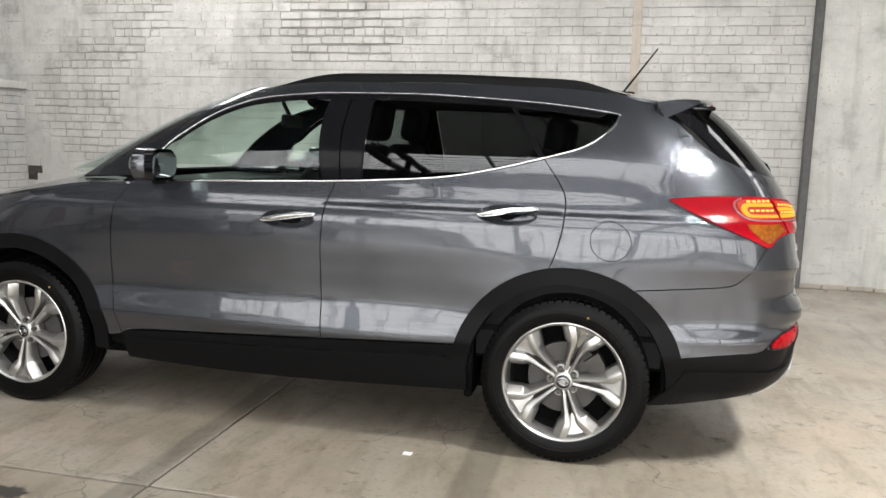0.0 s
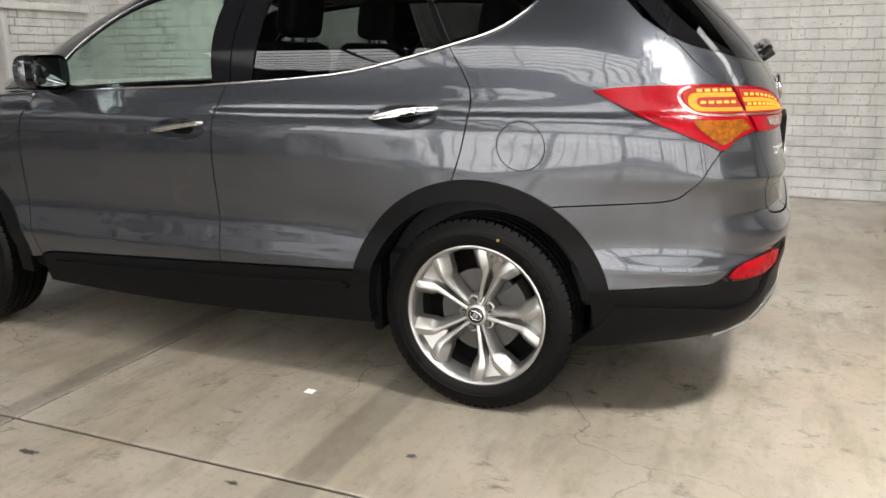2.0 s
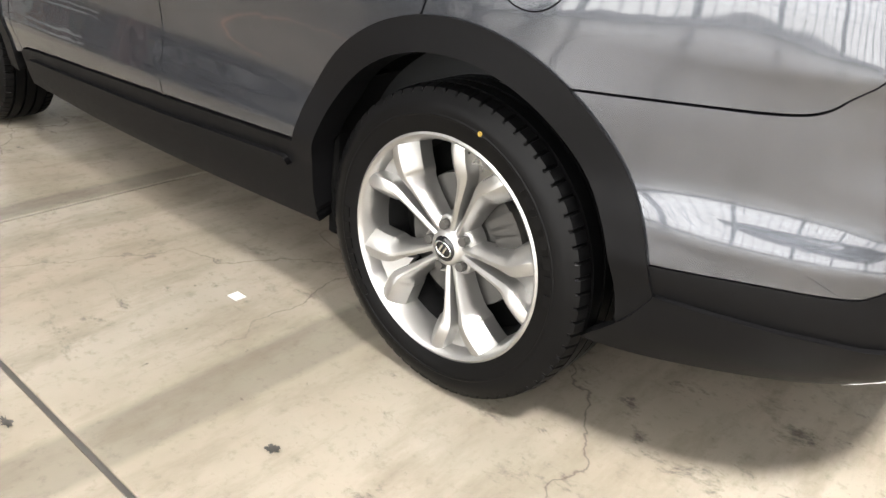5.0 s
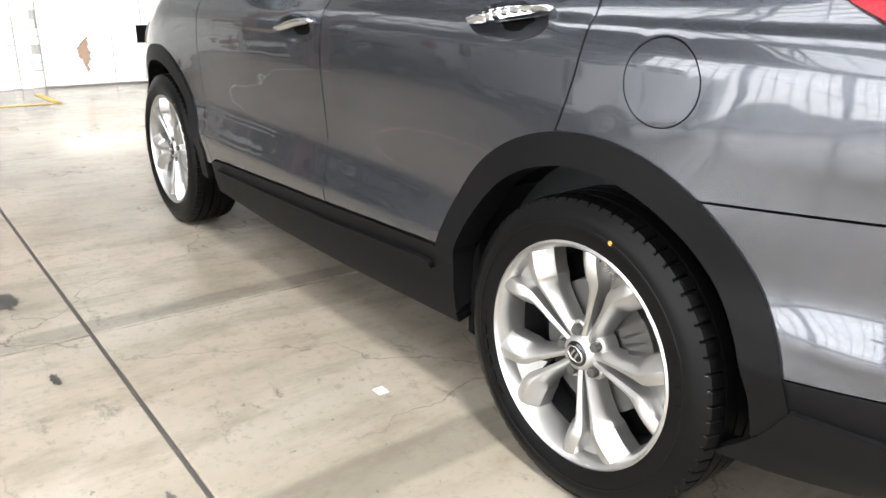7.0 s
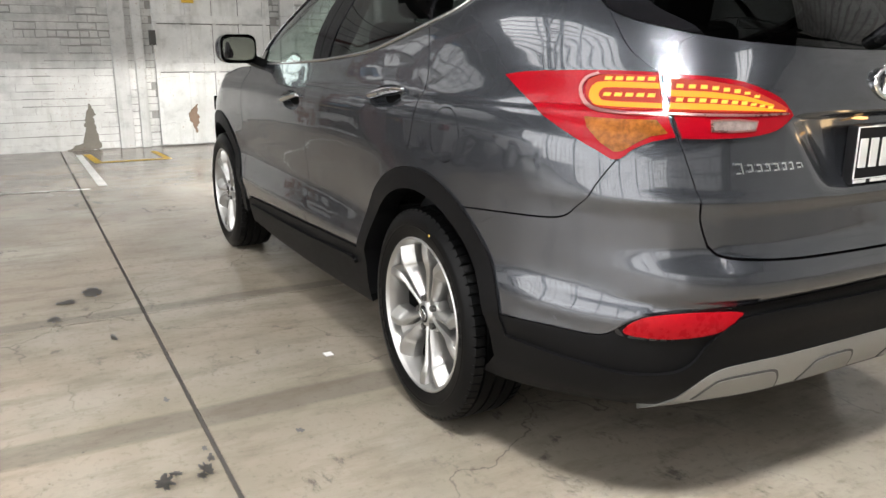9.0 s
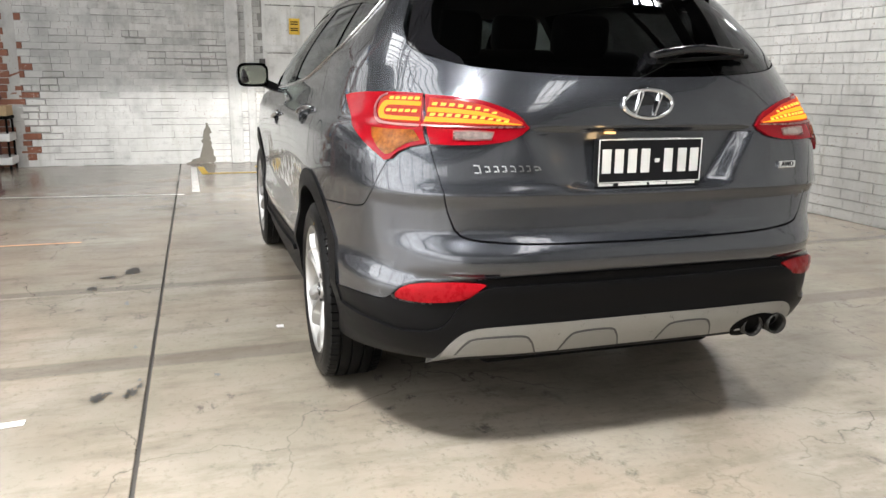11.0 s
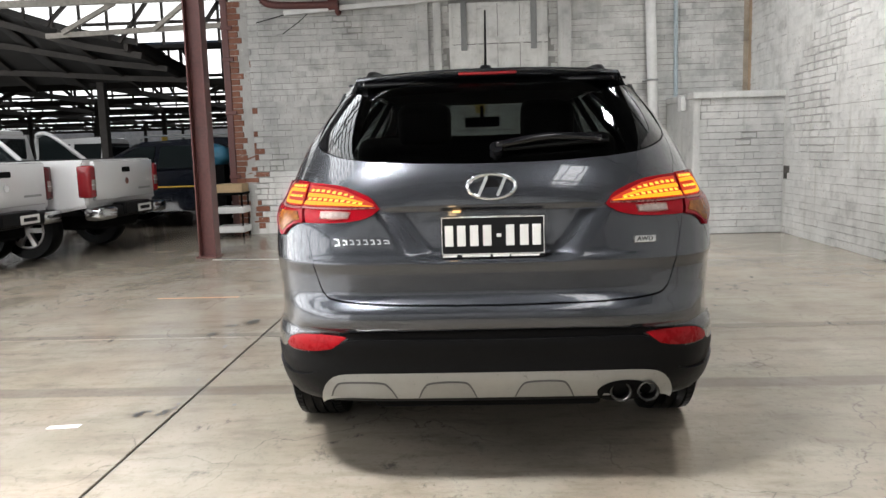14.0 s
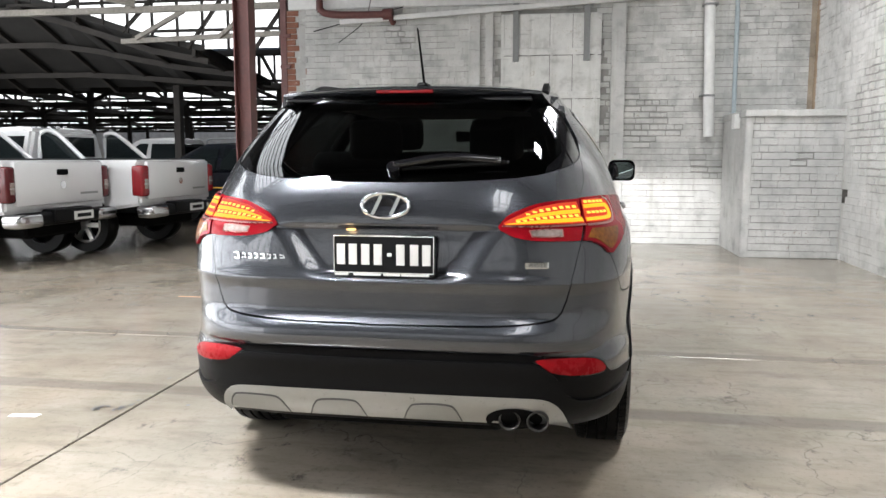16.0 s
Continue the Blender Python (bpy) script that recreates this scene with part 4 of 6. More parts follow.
xs = np.linspace(-1.50, .33, 26)
left = np.stack([xs, -roof_half(xs)], 1)
front_line = spline([(-1.50, float(roof_half(-1.5))), (-1.62, .49), (-1.70, .42), (-1.765, .2), (-1.775, 0), (-1.765, -.2), (-1.70, -.42), (-1.62, -.49), (-1.50, -float(roof_half(-1.5)))], 5)
roof_panel = sheet("roof", [join(left, left[::-1] * (1, -1), front_line[1:-1])], roof_place, roof_normal, PAINT, car, .05)
pillar_line = flank(run(wintop, -2.06, -1.51) + (-.004, .004), True) - (.193, 0)
pillar_line[-1] = (SCR0 - 1.065, 1.604)
scr = join(pillar_line[::-1] * 1.0, [(SCREEN_MID, 1.165)], mirrored(pillar_line, SCREEN_MID)[::-1], [(2 * SCREEN_MID - SCR0 + 1.2, 1.604), (SCREEN_MID, 1.602), (SCR0 - 1.2, 1.604)])
sheet("windscreen", [scr], upper, upper_n, GREENGLASS, car, .05, depth=.004, label="green-tinted windscreen")
wing_top = spline([(-2.075, 1.128), (-2.30, 1.118), (-2.6, 1.075), (-2.9, 1.018), (-3.10, .965), (-3.2, .93)], 5)
hood_z = curve((-3.6, .84), (-3.45, .90), (-3.2, .965), (-2.9, 1.03), (-2.6, 1.085), (-2.3, 1.128), (-2.0, 1.14))


def hood_place(x, y):
    x, y = np.asarray(x, float), np.asarray(y, float)
    return np.stack([x, y, hood_z(x) + .075 * step(x, -3.55, -2.6) * (1 - np.minimum(1, np.abs(y) / .86) ** 2.6)], -1)


def hood_normal(x, y, e=.004):
    n = np.cross(hood_place(x + e, y) - hood_place(x - e, y), hood_place(x, y + e) - hood_place(x, y - e))
    return n / np.linalg.norm(n, axis=-1, keepdims=True)


ws = flank(wing_top)
wp = lower(ws[:, 0], ws[:, 1])[:, :2] + (0, .004)
nose_run = np.array([(-3.33, -.55), (-3.41, -.35), (-3.44, 0), (-3.41, .35), (-3.33, .55)])
cowl = spline([(-2.14, .80), (-2.34, .70), (-2.60, .45), (-2.72, 0), (-2.60, -.45), (-2.34, -.70), (-2.14, -.80)], 4)
sheet("bonnet", [join(wp, nose_run, wp[::-1] * (1, -1), cowl)], hood_place, hood_normal, PAINT, car, .06)
nose_top = flank([(-3.19, .925), (-3.30, .90)])
front_loop = join(flank([(-3.172, .55), (-3.195, .80)]), nose_top, [(FRONT_MID, .86)], mirrored(nose_top, FRONT_MID), mirrored(flank([(-3.172, .55), (-3.195, .80)]), FRONT_MID), mirrored(flank([(-3.13, .25)]), FRONT_MID), [(FRONT_MID, .25)], flank([(-3.13, .25)]))
front_bumper = sheet("front_bumper", [front_loop], lower, lower_n, PAINT, car, .05)
sheet("grille", [join([(FRONT_MID + .55, .80), (FRONT_MID - .55, .80), (FRONT_MID - .40, .50), (FRONT_MID + .40, .50)])], lower, lower_n, GLOSS, front_bumper, .05, off=.008, label="black front grille")
for m in (False, True):
    hl = flank([(-3.02, .945), (-3.18, .925), (-3.34, .86), (-3.36, .79), (-3.20, .80), (-3.06, .88)])
    sheet("headlamp", [mirrored(hl, FRONT_MID) if m else hl], lower, lower_n, SATIN, car, .03, off=.010, label="clear headlamp")

# roof spoiler: its ends lie on the flank's skin
def skin_half(x, z):
    u = min(.80, (x - REAR0) / (float(rear_x(z)) - REAR0))
    return float(width_at(x, z)) * (1 - u ** 4) ** .25


spv, spf, ks = [], [], np.linspace(-1, 1, 33)
for k0 in ks:
    k = abs(k0)
    zt = float(roof_place(.33, k * .59)[2])
    tip = .615 - .095 * k ** 2.2
    ztip = 1.592 - .020 * k ** 2.6
    mid = [(.330, zt - .03), (.330, zt), (.43, zt * .6 + .6408), (.53, zt * .25 + 1.198), (.605, 1.594), (.615, 1.586), (.611, 1.576), (.585, 1.562), (.50, 1.548), (.38, 1.520)]
    end = [(.331, 1.512), (.331, 1.566), (.42, 1.580), (.46, 1.581), (.505, 1.580), (.515, 1.574), (.513, 1.566), (.495, 1.556), (.435, 1.526), (.362, 1.490)]
    prof = [(p[0] + (q[0] - p[0]) * k ** 2.4, p[1] + (q[1] - p[1]) * k ** 2.4) for p, q in zip(mid, end)]
    spv += [(x, k0 * (skin_half(x, z) + .002), z) for x, z in prof]
ys = ks
n = len(prof)
for i in range(len(ys) - 1):
    spf += [(i * n + j, i * n + j + 1, (i + 1) * n + j + 1, (i + 1) * n + j) for j in range(n - 1)]
spf += [tuple(range(n)), tuple((len(ys) - 1) * n + j for j in range(n))[::-1]]
spoiler = mesh_object("roof_spoiler", spv, [f[::-1] for f in spf], PAINT, car, True)
spoiler.data.set_sharp_from_angle(angle=radians(50))
part("brake_light", block(.595, .6135, -.115, .115, 1.568, 1.581, .003, 1), simple("dark_red_lens", (.20, .004, .006), .15), spoiler, "unlit red high brake light")
part("spoiler_underside", block(.42, .585, -.50, .50, 1.535, 1.553, .006, 1), GLOSS, spoiler, "gloss black underside")

# rails and aerial
for s in (-1, 1):
    v, f = [], []
    xr = np.linspace(-1.50, .20, 30)
    for x in xr:
        y0, h = float(roof_half(x)) - .045, .002 + .034 * float(step(x, -1.53, -1.15)) * (1 - .0 * x) * float(1 - step(x, -.05, .21))
        z = float(roof_place(x, y0)[2])
        v += [(x, s * (y0 + dy), z + dz) for dy, dz in ((.016, -.012), (.017, h * .55), (.011, h), (-.011, h), (-.017, h * .55), (-.016, -.012))]
    for i in range(len(xr) - 1):
        f += [tuple(q if s > 0 else q) for q in ((i * 6 + j, i * 6 + j + 1, i * 6 + 7 + j, i * 6 + 6 + j) for j in range(5))]
    f += [tuple(range(6))[::-1], tuple(range((len(xr) - 1) * 6, len(xr) * 6))]
    mesh_object("roof_rail", v, f if s > 0 else [q[::-1] for q in f], CLAD, car, True, label="black roof rail")
aerial = part("aerial_base", block(.14, .24, -.025, .025, 1.60, 1.645, .012, 2), CLAD, car, "black aerial foot")
part("aerial_whip", rod(bmesh.new(), (.18, 0, 1.64), (.34, 0, 1.86), .006, 8, .0035), CLAD, aerial)

# ---- wheels ----
def make_wheel():
    w = new("wheel")
    w["label"] = "alloy wheel with twin spokes and black tyre"
    # tyre: outside face towards -y at y=-.118; tread blocks cut by grooves
    half, seg = .118, 560
    side = [(.258, -.098), (.262, -.108), (.285, -.116), (.315, -.118), (.333, -.113), (.347, -.104)]
    tread = []
    for a, b in ((-.102, -.070), (-.062, -.026), (-.018, .018), (.026, .062), (.070, .102)):
        tread += [(.352, a), (.3615, a + .001) if abs(a) < .1 else (.356, a + .002), (.362 if abs(b) < .1 else .356, b - .001), (.352, b)]
    prof = side + [p for p in tread] + [(r, -y) for r, y in side[::-1]]
    v, f = lathe(prof, seg)
    v = v.reshape(seg, len(prof), 3)
    pr = np.array(prof)
    for i in range(seg):
        for j in range(len(prof)):
            shoulder = .066 < abs(pr[j, 1]) < .1025 and pr[j, 0] > .3505
            if shoulder and i % 8 == 0:
                r = math.hypot(v[i, j, 0], v[i, j, 2])
                v[i, j, (0, 2)] *= (r - .007) / r
    ty = mesh_object("tyre", v.reshape(-1, 3), f, RUBBER, w, True)
    ty.data.set_sharp_from_angle(angle=radians(30))
    ring, rf = lathe([(.300, -.1178), (.302, -.1192), (.305, -.1192), (.307, -.118)], 90)
    mesh_object("sidewall_rib", ring, rf, RUBBER, ty, True)
    for a0 in (20, 28, 36, 44, 52, 60, 68, 200, 208, 216, 224, 232, 240):
        a = radians(a0)
        m = Matrix.Translation((.295 * math.cos(a), -.1175, .295 * math.sin(a))) @ Matrix.Rotation(-a, 4, "Y") @ Matrix.Diagonal((.022, .0022, .026, 1))
        bm = bmesh.new()
        bmesh.ops.create_cube(bm, size=1, matrix=m)
        part("moulded_bar", bm, RUBBER, ty)
    # rim barrel and lip
    bar, bf = lathe([(.262, -.104), (.264, -.110), (.259, -.113), (.254, -.110), (.248, -.100), (.243, -.070), (.238, -.030)], 80)
    rim = mesh_object("rim", bar, bf, ALLOY, w, True, label="bright silver alloy rim")
    # the barrel's shade is put into its colour; only the lip stays silver
    mesh_object("rim_barrel", *lathe([(.238, -.030), (.234, -.01), (.230, .02), (.232, .10), (.26, .105)], 80), BARREL, rim, True, label="inside of the rim, darkened for its shade")
    rim.data.set_sharp_from_angle(angle=radians(35))
    # ten spokes in five pairs: each runs out beside its twin, then turns away from it at an elbow and meets the lip
    for k in range(5):
        axis = radians(90 + 72 * k)
        for s in (-1, 1):
            path = spline([(.034, .0115), (.090, .0170), (.150, .0250), (.176, .0310), (.190, .0380), (.207, .0490), (.225, .0610), (.2400, .0700)], 4)
            n, verts, faces = len(path), [], []
            for i, (r, o) in enumerate(path):
                q = path[min(i + 1, n - 1)] - path[max(i - 1, 0)]
                q = q / np.hypot(*q)
                t = i / (n - 1)
                wd = .0105 + .0125 * float(step(t, .12, .58)) + .0050 * t
                y = -.078 - .020 * math.sin(math.pi * min(1, t * .75)) - .010 * t
                for e, dy in ((-1.0, .070), (-1.0, .016), (-.86, .003), (-.25, -.003), (.10, -.003), (.55, .006), (1.25, .034), (1.35, .070)):
                    pr, po = r - q[1] * e * wd, o + q[0] * e * wd
                    verts.append((pr * math.cos(axis) - s * po * math.sin(axis), y + dy * (.6 + .4 * min(1, t * 2.5)), pr * math.sin(axis) + s * po * math.cos(axis)))
            for i in range(n - 1):
                faces += [(i * 8 + j, i * 8 + j + 1, i * 8 + 9 + j, i * 8 + 8 + j) for j in range(7)]
            sp = mesh_object("spoke", verts, faces if s < 0 else [q[::-1] for q in faces], ALLOY, rim, True)
            sp.data.set_sharp_from_angle(angle=radians(22))
        # silver floor of the notch between the twins
        web = [(.150, 0, -.052), (.186, .016, -.060), (.243, .052, -.074), (.243, -.052, -.074), (.186, -.016, -.060)]
        co = [(r * math.cos(axis) - o * math.sin(axis), y + d, r * math.sin(axis) + o * math.cos(axis)) for d in (0, .02) for r, o, y in web]
        mesh_object("spoke_web", co, [(0, 1, 4), (1, 2, 3, 4), (9, 6, 5), (9, 8, 7, 6)] + [(i, i + 5, (i + 1) % 5 + 5, (i + 1) % 5) for i in range(5)], ALLOY, rim)
    hub, hf = lathe([(.0, -.092), (.034, -.092), (.040, -.088), (.044, -.074), (.066, -.068), (.072, -.060), (.074, -.03)], 48)
    mesh_object("hub", hub, hf, ALLOY, rim, True)
    cap = mesh_object("centre_cap", *lathe([(.0, -.0955), (.027, -.095), (.031, -.091)], 32), GLOSS, rim, True, label="black centre cap")
    e, ef = lathe([(.021, -.0965), (.0225, -.098), (.024, -.0965)], 32)
    mesh_object("cap_ring", e * (1, 1, .7), ef, CHROME, rim, True)
    bm = bmesh.new()
    beam(bm, (-.008, -.0968, -.011), (-.004, -.0968, .011), .003, .005)
    beam(bm, (.008, -.0968, .011), (.004, -.0968, -.011), .003, .005)
    part("cap_emblem", bm, CHROME, rim)
    for k in range(5):
        a = radians(90 + 36 + 72 * k)
        bm = bmesh.new()
        rod(bm, (.053 * math.cos(a), -.088, .053 * math.sin(a)), (.053 * math.cos(a), -.05, .053 * math.sin(a)), .0115, 6)
        part("wheel_nut", bm, STEELD, rim)
        ring, rf = lathe([(.0125, -.066), (.014, -.074), (.0185, -.074), (.021, -.066)], 20)
        mesh_object("nut_seat", ring + (.053 * math.cos(a), 0, .053 * math.sin(a)), rf, ALLOY, rim, True)
    # brake behind the spokes
    dv, df = lathe([(.0, -.012), (.075, -.012), (.076, -.022), (.158, -.022), (.160, -.004), (.158, .004), (.0, .004)], 56)
    mesh_object("brake_disc", dv, df, STEELD, w, True).data.set_sharp_from_angle(angle=radians(30))
    bm = bmesh.new()
    for a0 in range(18, 62, 8):
        a = radians(a0)
        m = Matrix.Translation((.150 * math.cos(a), -.012, .150 * math.sin(a))) @ Matrix.Rotation(-a, 4, "Y") @ Matrix.Diagonal((.07, .075, .026, 1))
        bmesh.ops.create_cube(bm, size=1, matrix=m)
    bmesh.ops.remove_doubles(bm, verts=bm.verts, dist=.006)
    part("brake_caliper", bm, STEELD, w)
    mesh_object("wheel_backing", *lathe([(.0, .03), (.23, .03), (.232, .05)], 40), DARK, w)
    return w


first = make_wheel()
first.parent = car
first.location = (0, -.812, HUB_Z)
first.rotation_euler = (0, radians(20), 0)
dot = part("chalk_dot", rod(bmesh.new(), (0.306 * math.cos(radians(92.6)), -.1185, 0.306 * math.sin(radians(92.6))), (0.306 * math.cos(radians(92.6)), -.1205, 0.306 * math.sin(radians(92.6))), .0055, 12), DOTYELLOW, first, "yellow chalk dot on the tyre")
for x, y, turn, roll in ((FRONT_X, -.812, 0, 40), (0, .812, 180, 20), (FRONT_X, .812, 180, 5)):
    m = copy_thing(first, pose(x, y, HUB_Z, 0, roll, turn))
    m.parent = car

# dark liners of the wheel arches and the shell behind the panels
for side in (-1, 1):
    for cx in (0, FRONT_X):
        a = np.radians(np.linspace(-2, 182, 40))
        v, f = [], []
        for y in (.945, .885, .60):
            v += [(cx + .432 * math.cos(t), side * (.87 if y > .9 else y), HUB_Z + .432 * math.sin(t)) for t in a]
        for k in range(2):
            f += [(k * 40 + i, k * 40 + i + 1, k * 40 + 41 + i, k * 40 + 40 + i) for i in range(39)]
        v += [(cx, side * .60, HUB_Z - .15)]
        f += [(80 + i, 81 + i, len(v) - 1) for i in range(39)]
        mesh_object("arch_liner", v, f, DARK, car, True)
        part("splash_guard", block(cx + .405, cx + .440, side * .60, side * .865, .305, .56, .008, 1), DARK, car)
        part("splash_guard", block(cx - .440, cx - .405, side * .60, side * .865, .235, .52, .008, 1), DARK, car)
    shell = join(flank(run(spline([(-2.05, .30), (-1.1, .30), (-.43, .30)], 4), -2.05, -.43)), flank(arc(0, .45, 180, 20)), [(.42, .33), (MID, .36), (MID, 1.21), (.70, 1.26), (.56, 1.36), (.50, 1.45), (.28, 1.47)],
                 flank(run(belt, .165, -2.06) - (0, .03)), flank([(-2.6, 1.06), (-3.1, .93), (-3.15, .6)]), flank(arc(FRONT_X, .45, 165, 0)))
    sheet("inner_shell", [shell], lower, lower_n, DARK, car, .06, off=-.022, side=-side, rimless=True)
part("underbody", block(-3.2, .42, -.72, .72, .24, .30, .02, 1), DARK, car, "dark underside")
part("spare_wheel_well", block(.40, .80, -.48, .42, .27, .36, .03, 2), DARK, car)
part("rear_axle", rod(bmesh.new(), (0, -.7, .33), (0, .7, .33), .05, 10), DARK, car)
# flat black sheet on the skin stands for the shaded recess round the pipes
pipe_field = np.stack([2 * MID - 1.055 + .115 * np.cos(np.linspace(0, 2 * np.pi, 30, endpoint=False)), .392 + .046 * np.sin(np.linspace(0, 2 * np.pi, 30, endpoint=False))], 1)
sheet("pipe_recess", [pipe_field], lower, lower_n, DARK, car, .03, off=.018, depth=.012, label="black sheet painted as the shade round the tail pipes")
# twin tail pipes, cut out at the right of the skid plate
for y in (.455, .555):
    v, f = lathe([(.031, -.01), (.036, .0), (.039, -.002), (.039, -.20), (.033, -.20), (.031, -.01)], 32)
    v = np.stack([v[:, 1] + .984, v[:, 0] + y, v[:, 2] * .95 + .385], 1)
    pipe_ob = mesh_object("tail_pipe", v, [q[::-1] for q in f], SOOTY, car, True, label="dark chrome tail pipe")
    part("pipe_inside", rod(bmesh.new(), (.90, y, .385), (.905, y, .385), .034, 20), DARK, pipe_ob)

# door handles in their hollows
for side in (-1, 1):
    for x0, x1, z0, z1, nm in ((-1.385, -1.128, .998, 1.028, front_door), (-.395, -.142, 1.062, 1.092, rear_door)):
        cx, cz = (x0 + x1) / 2, (z0 + z1) / 2
        grip = spline([(x0, z0), (x0 + .03, z0 + .012), (cx, cz + .016), (x1 - .02, z1 + .009), (x1, z1 - .003), (x1 - .03, z1 - .009), (cx, cz - .008), (x0 + .03, z0 - .008)], 5, True)
        co, tris, runs = fill([flank(grip)], .0045)
        p, n = lower(co[:, 0], co[:, 1]), lower_n(co[:, 0], co[:, 1])
        rim = co[runs[0]]
        dist = np.min(np.linalg.norm(co[:, None] - rim[None], axis=2), axis=1)
        p = p + n * (.010 + .018 * np.sqrt(np.clip(dist / .013, 0, 1)))[:, None]
        back = p[runs[0]] - n[runs[0]] * .012
        k, m = len(p), len(runs[0])
        faces = [tuple(t) for t in tris] + [(runs[0][(i + 1) % m], runs[0][i], k + i, k + (i + 1) % m) for i in range(m)]
        verts = np.vstack([p, back])
        if side > 0:
            verts, faces = verts * (1, -1, 1), [q[::-1] for q in faces]
        h = mesh_object("door_handle", verts, faces, CHROME, car, True, label="chrome door handle")

# mirrors: a rounded shell that narrows forwards, glass turned towards the driver
for side in (-1, 1):
    bm = block(-1.985, -1.845, side * .915, side * 1.100, 1.155, 1.300, .058, 5)
    for v in bm.verts:
        if v.co.x < -1.93:
            v.co.y = side * (.985 + (abs(v.co.y) - .985) * .66)
            v.co.z = 1.215 + (v.co.z - 1.215) * .72
    head = part("wing_mirror", bm, PAINT, car, "body-coloured door mirror on a black foot", True)
    part("mirror_back", block(-1.862, -1.822, side * .917, side * 1.098, 1.157, 1.298, .040, 5), GLOSS, head, smooth=True)
    ring = np.array([(math.copysign(abs(math.cos(a)) ** .55, math.cos(a)) * .078, math.copysign(abs(math.sin(a)) ** .55, math.sin(a)) * .056) for a in np.linspace(0, 2 * math.pi, 40, endpoint=False)])
    pts = [(d, y, z) for d in (.002, -.004) for y, z in ring]
    m = pose(-1.819, side * 1.007, 1.228, 0, 3, -13 if side > 0 else -8)
    verts = [m @ Vector(p) for p in pts]
    mesh_object("mirror_glass", verts, [tuple(range(40)), tuple(range(79, 39, -1))] + [(i, i + 40, (i + 1) % 40 + 40, (i + 1) % 40) for i in range(40)],
                simple("mirror", (.62, .72, .70), .02, 1.0) if side < 0 else bpy.data.materials["mirror"], head, label="mirror glass")
    bm = beam(bmesh.new(), (-1.93, side * .84, 1.14), (-1.90, side * .95, 1.185), .07, .045)
    part("mirror_foot", bm, CLAD, head)


# badges, plate, wiper, plate lamp
def on_tail(y, z, off=0.0):
    """The place and outward normal of the tail's skin at y and height z."""
    w = float(width_at(.8, z))
    e = float(rear_n(z))
    u = (1 - abs(y / w) ** e) ** (1 / e)
    s = REAR0 + REARK * math.atan2(u, abs(y) / w)
    if y > 0:
        s = 2 * MID - s
    p, n = skin(s, z), skin_normal(s, z)
    return Vector(p + n * off), Vector(n)


plate = part("number_plate", block(.955, .986, -.186, .186, .893, 1.042, .006, 2), PLATE, car, "black display plate in a thin frame")
bm = bmesh.new()
for y0, y1, z0, z1 in ((-.183, .183, 1.0365, 1.039), (-.183, .183, .905, .9075), (-.183, -.1805, .905, 1.039), (.1805, .183, .905, 1.039)):
    block(.984, .9885, y0, y1, z0, z1, .001, 1, bm)
part("plate_border", bm, WHITEP, plate, "thin white border")
for i, y in enumerate((-.156, -.112, -.066, -.020, .022, .062, .112, .156)):
    w, h = (.030, .074) if i != 4 else (.016, .012)
    part("printed_bar", block(.985, .989, y - w / 2, y + w / 2, .972 - h / 2, .972 + h / 2, .001, 1), WHITEP, plate)
for y, w in ((-.155, .05), (-.06, .10), (.03, .06), (.115, .10)):
    part("printed_bar", block(.985, .9875, y - w / 2, y + w / 2, .8955, .9035, .0005, 1), WHITEP, plate)
part("printed_bar", block(.985, .987, -.12, .10, 1.0405, 1.0415, 0, 1), WHITEP, plate)
part("plate_lamp", block(.925, .962, -.142, -.114, 1.054, 1.060, .002, 1), LAMPW, tailgate, "small lit number-plate lamp")
d = bpy.data.lights.new("plate_lamp_light", "POINT")
d.energy, d.color, d.shadow_soft_size = .06, (1, .65, .3), .015
new("plate_lamp_light", d).location = (.998, -.128, 1.056)

emblem = part("emblem", rod(bmesh.new(), (.93, 0, 1.145), (.944, 0, 1.145), .03, 8), GLOSS, tailgate, "chrome oval emblem")
ang = np.linspace(0, 2 * np.pi, 48, endpoint=False)
c0, _ = on_tail(0, 1.145)
tube("oval_ring", np.stack([c0.x + .006 + .012 * -np.sin(ang) * .5, .086 * np.cos(ang), 1.145 + .044 * np.sin(ang)], 1), .008, CHROME, emblem, 8, True, flat=.8)
bm = bmesh.new()
for y, lean in ((-.034, .010), (.034, .010)):
    beam(bm, (c0.x + .010, y - lean - .006, 1.110), (c0.x - .002, y + lean + .006, 1.180), .016, .012)
bmesh.ops.bevel(bm, geom=bm.edges[:], offset=.003, segments=2, affect="EDGES")
part("emblem_mark", bm, CHROME, emblem, smooth=True)
# model name as plain chrome shapes, drive badge in letters
name_badge = new("model_badge")
name_badge.parent = car
name_badge["label"] = "chrome model lettering"
y = -.585
for wd, hh in ((.030, .026), (.022, .018), (.022, .018), (.020, .018), (.024, .018), (.020, .018), (.018, .018), (.030, .012)):
    p, n = on_tail(y + wd / 2, .955, .003)
    m = Matrix.Translation(p) @ n.to_track_quat("Y", "Z").to_matrix().to_4x4()
    bm = bmesh.new()
    beam(bm, (-wd * .42, 0, -hh / 2), (-wd * .18, 0, hh / 2), .0028, .004)
    beam(bm, (-wd * .10, 0, hh * .42), (wd * .34, 0, hh * .42), .0028, .004)
    beam(bm, (-wd * .22, 0, -hh * .42), (wd * .22, 0, -hh * .42), .0028, .004)
    bm.transform(m)
    part("letter_bar", bm, CHROME, name_badge)
    y += wd + .004
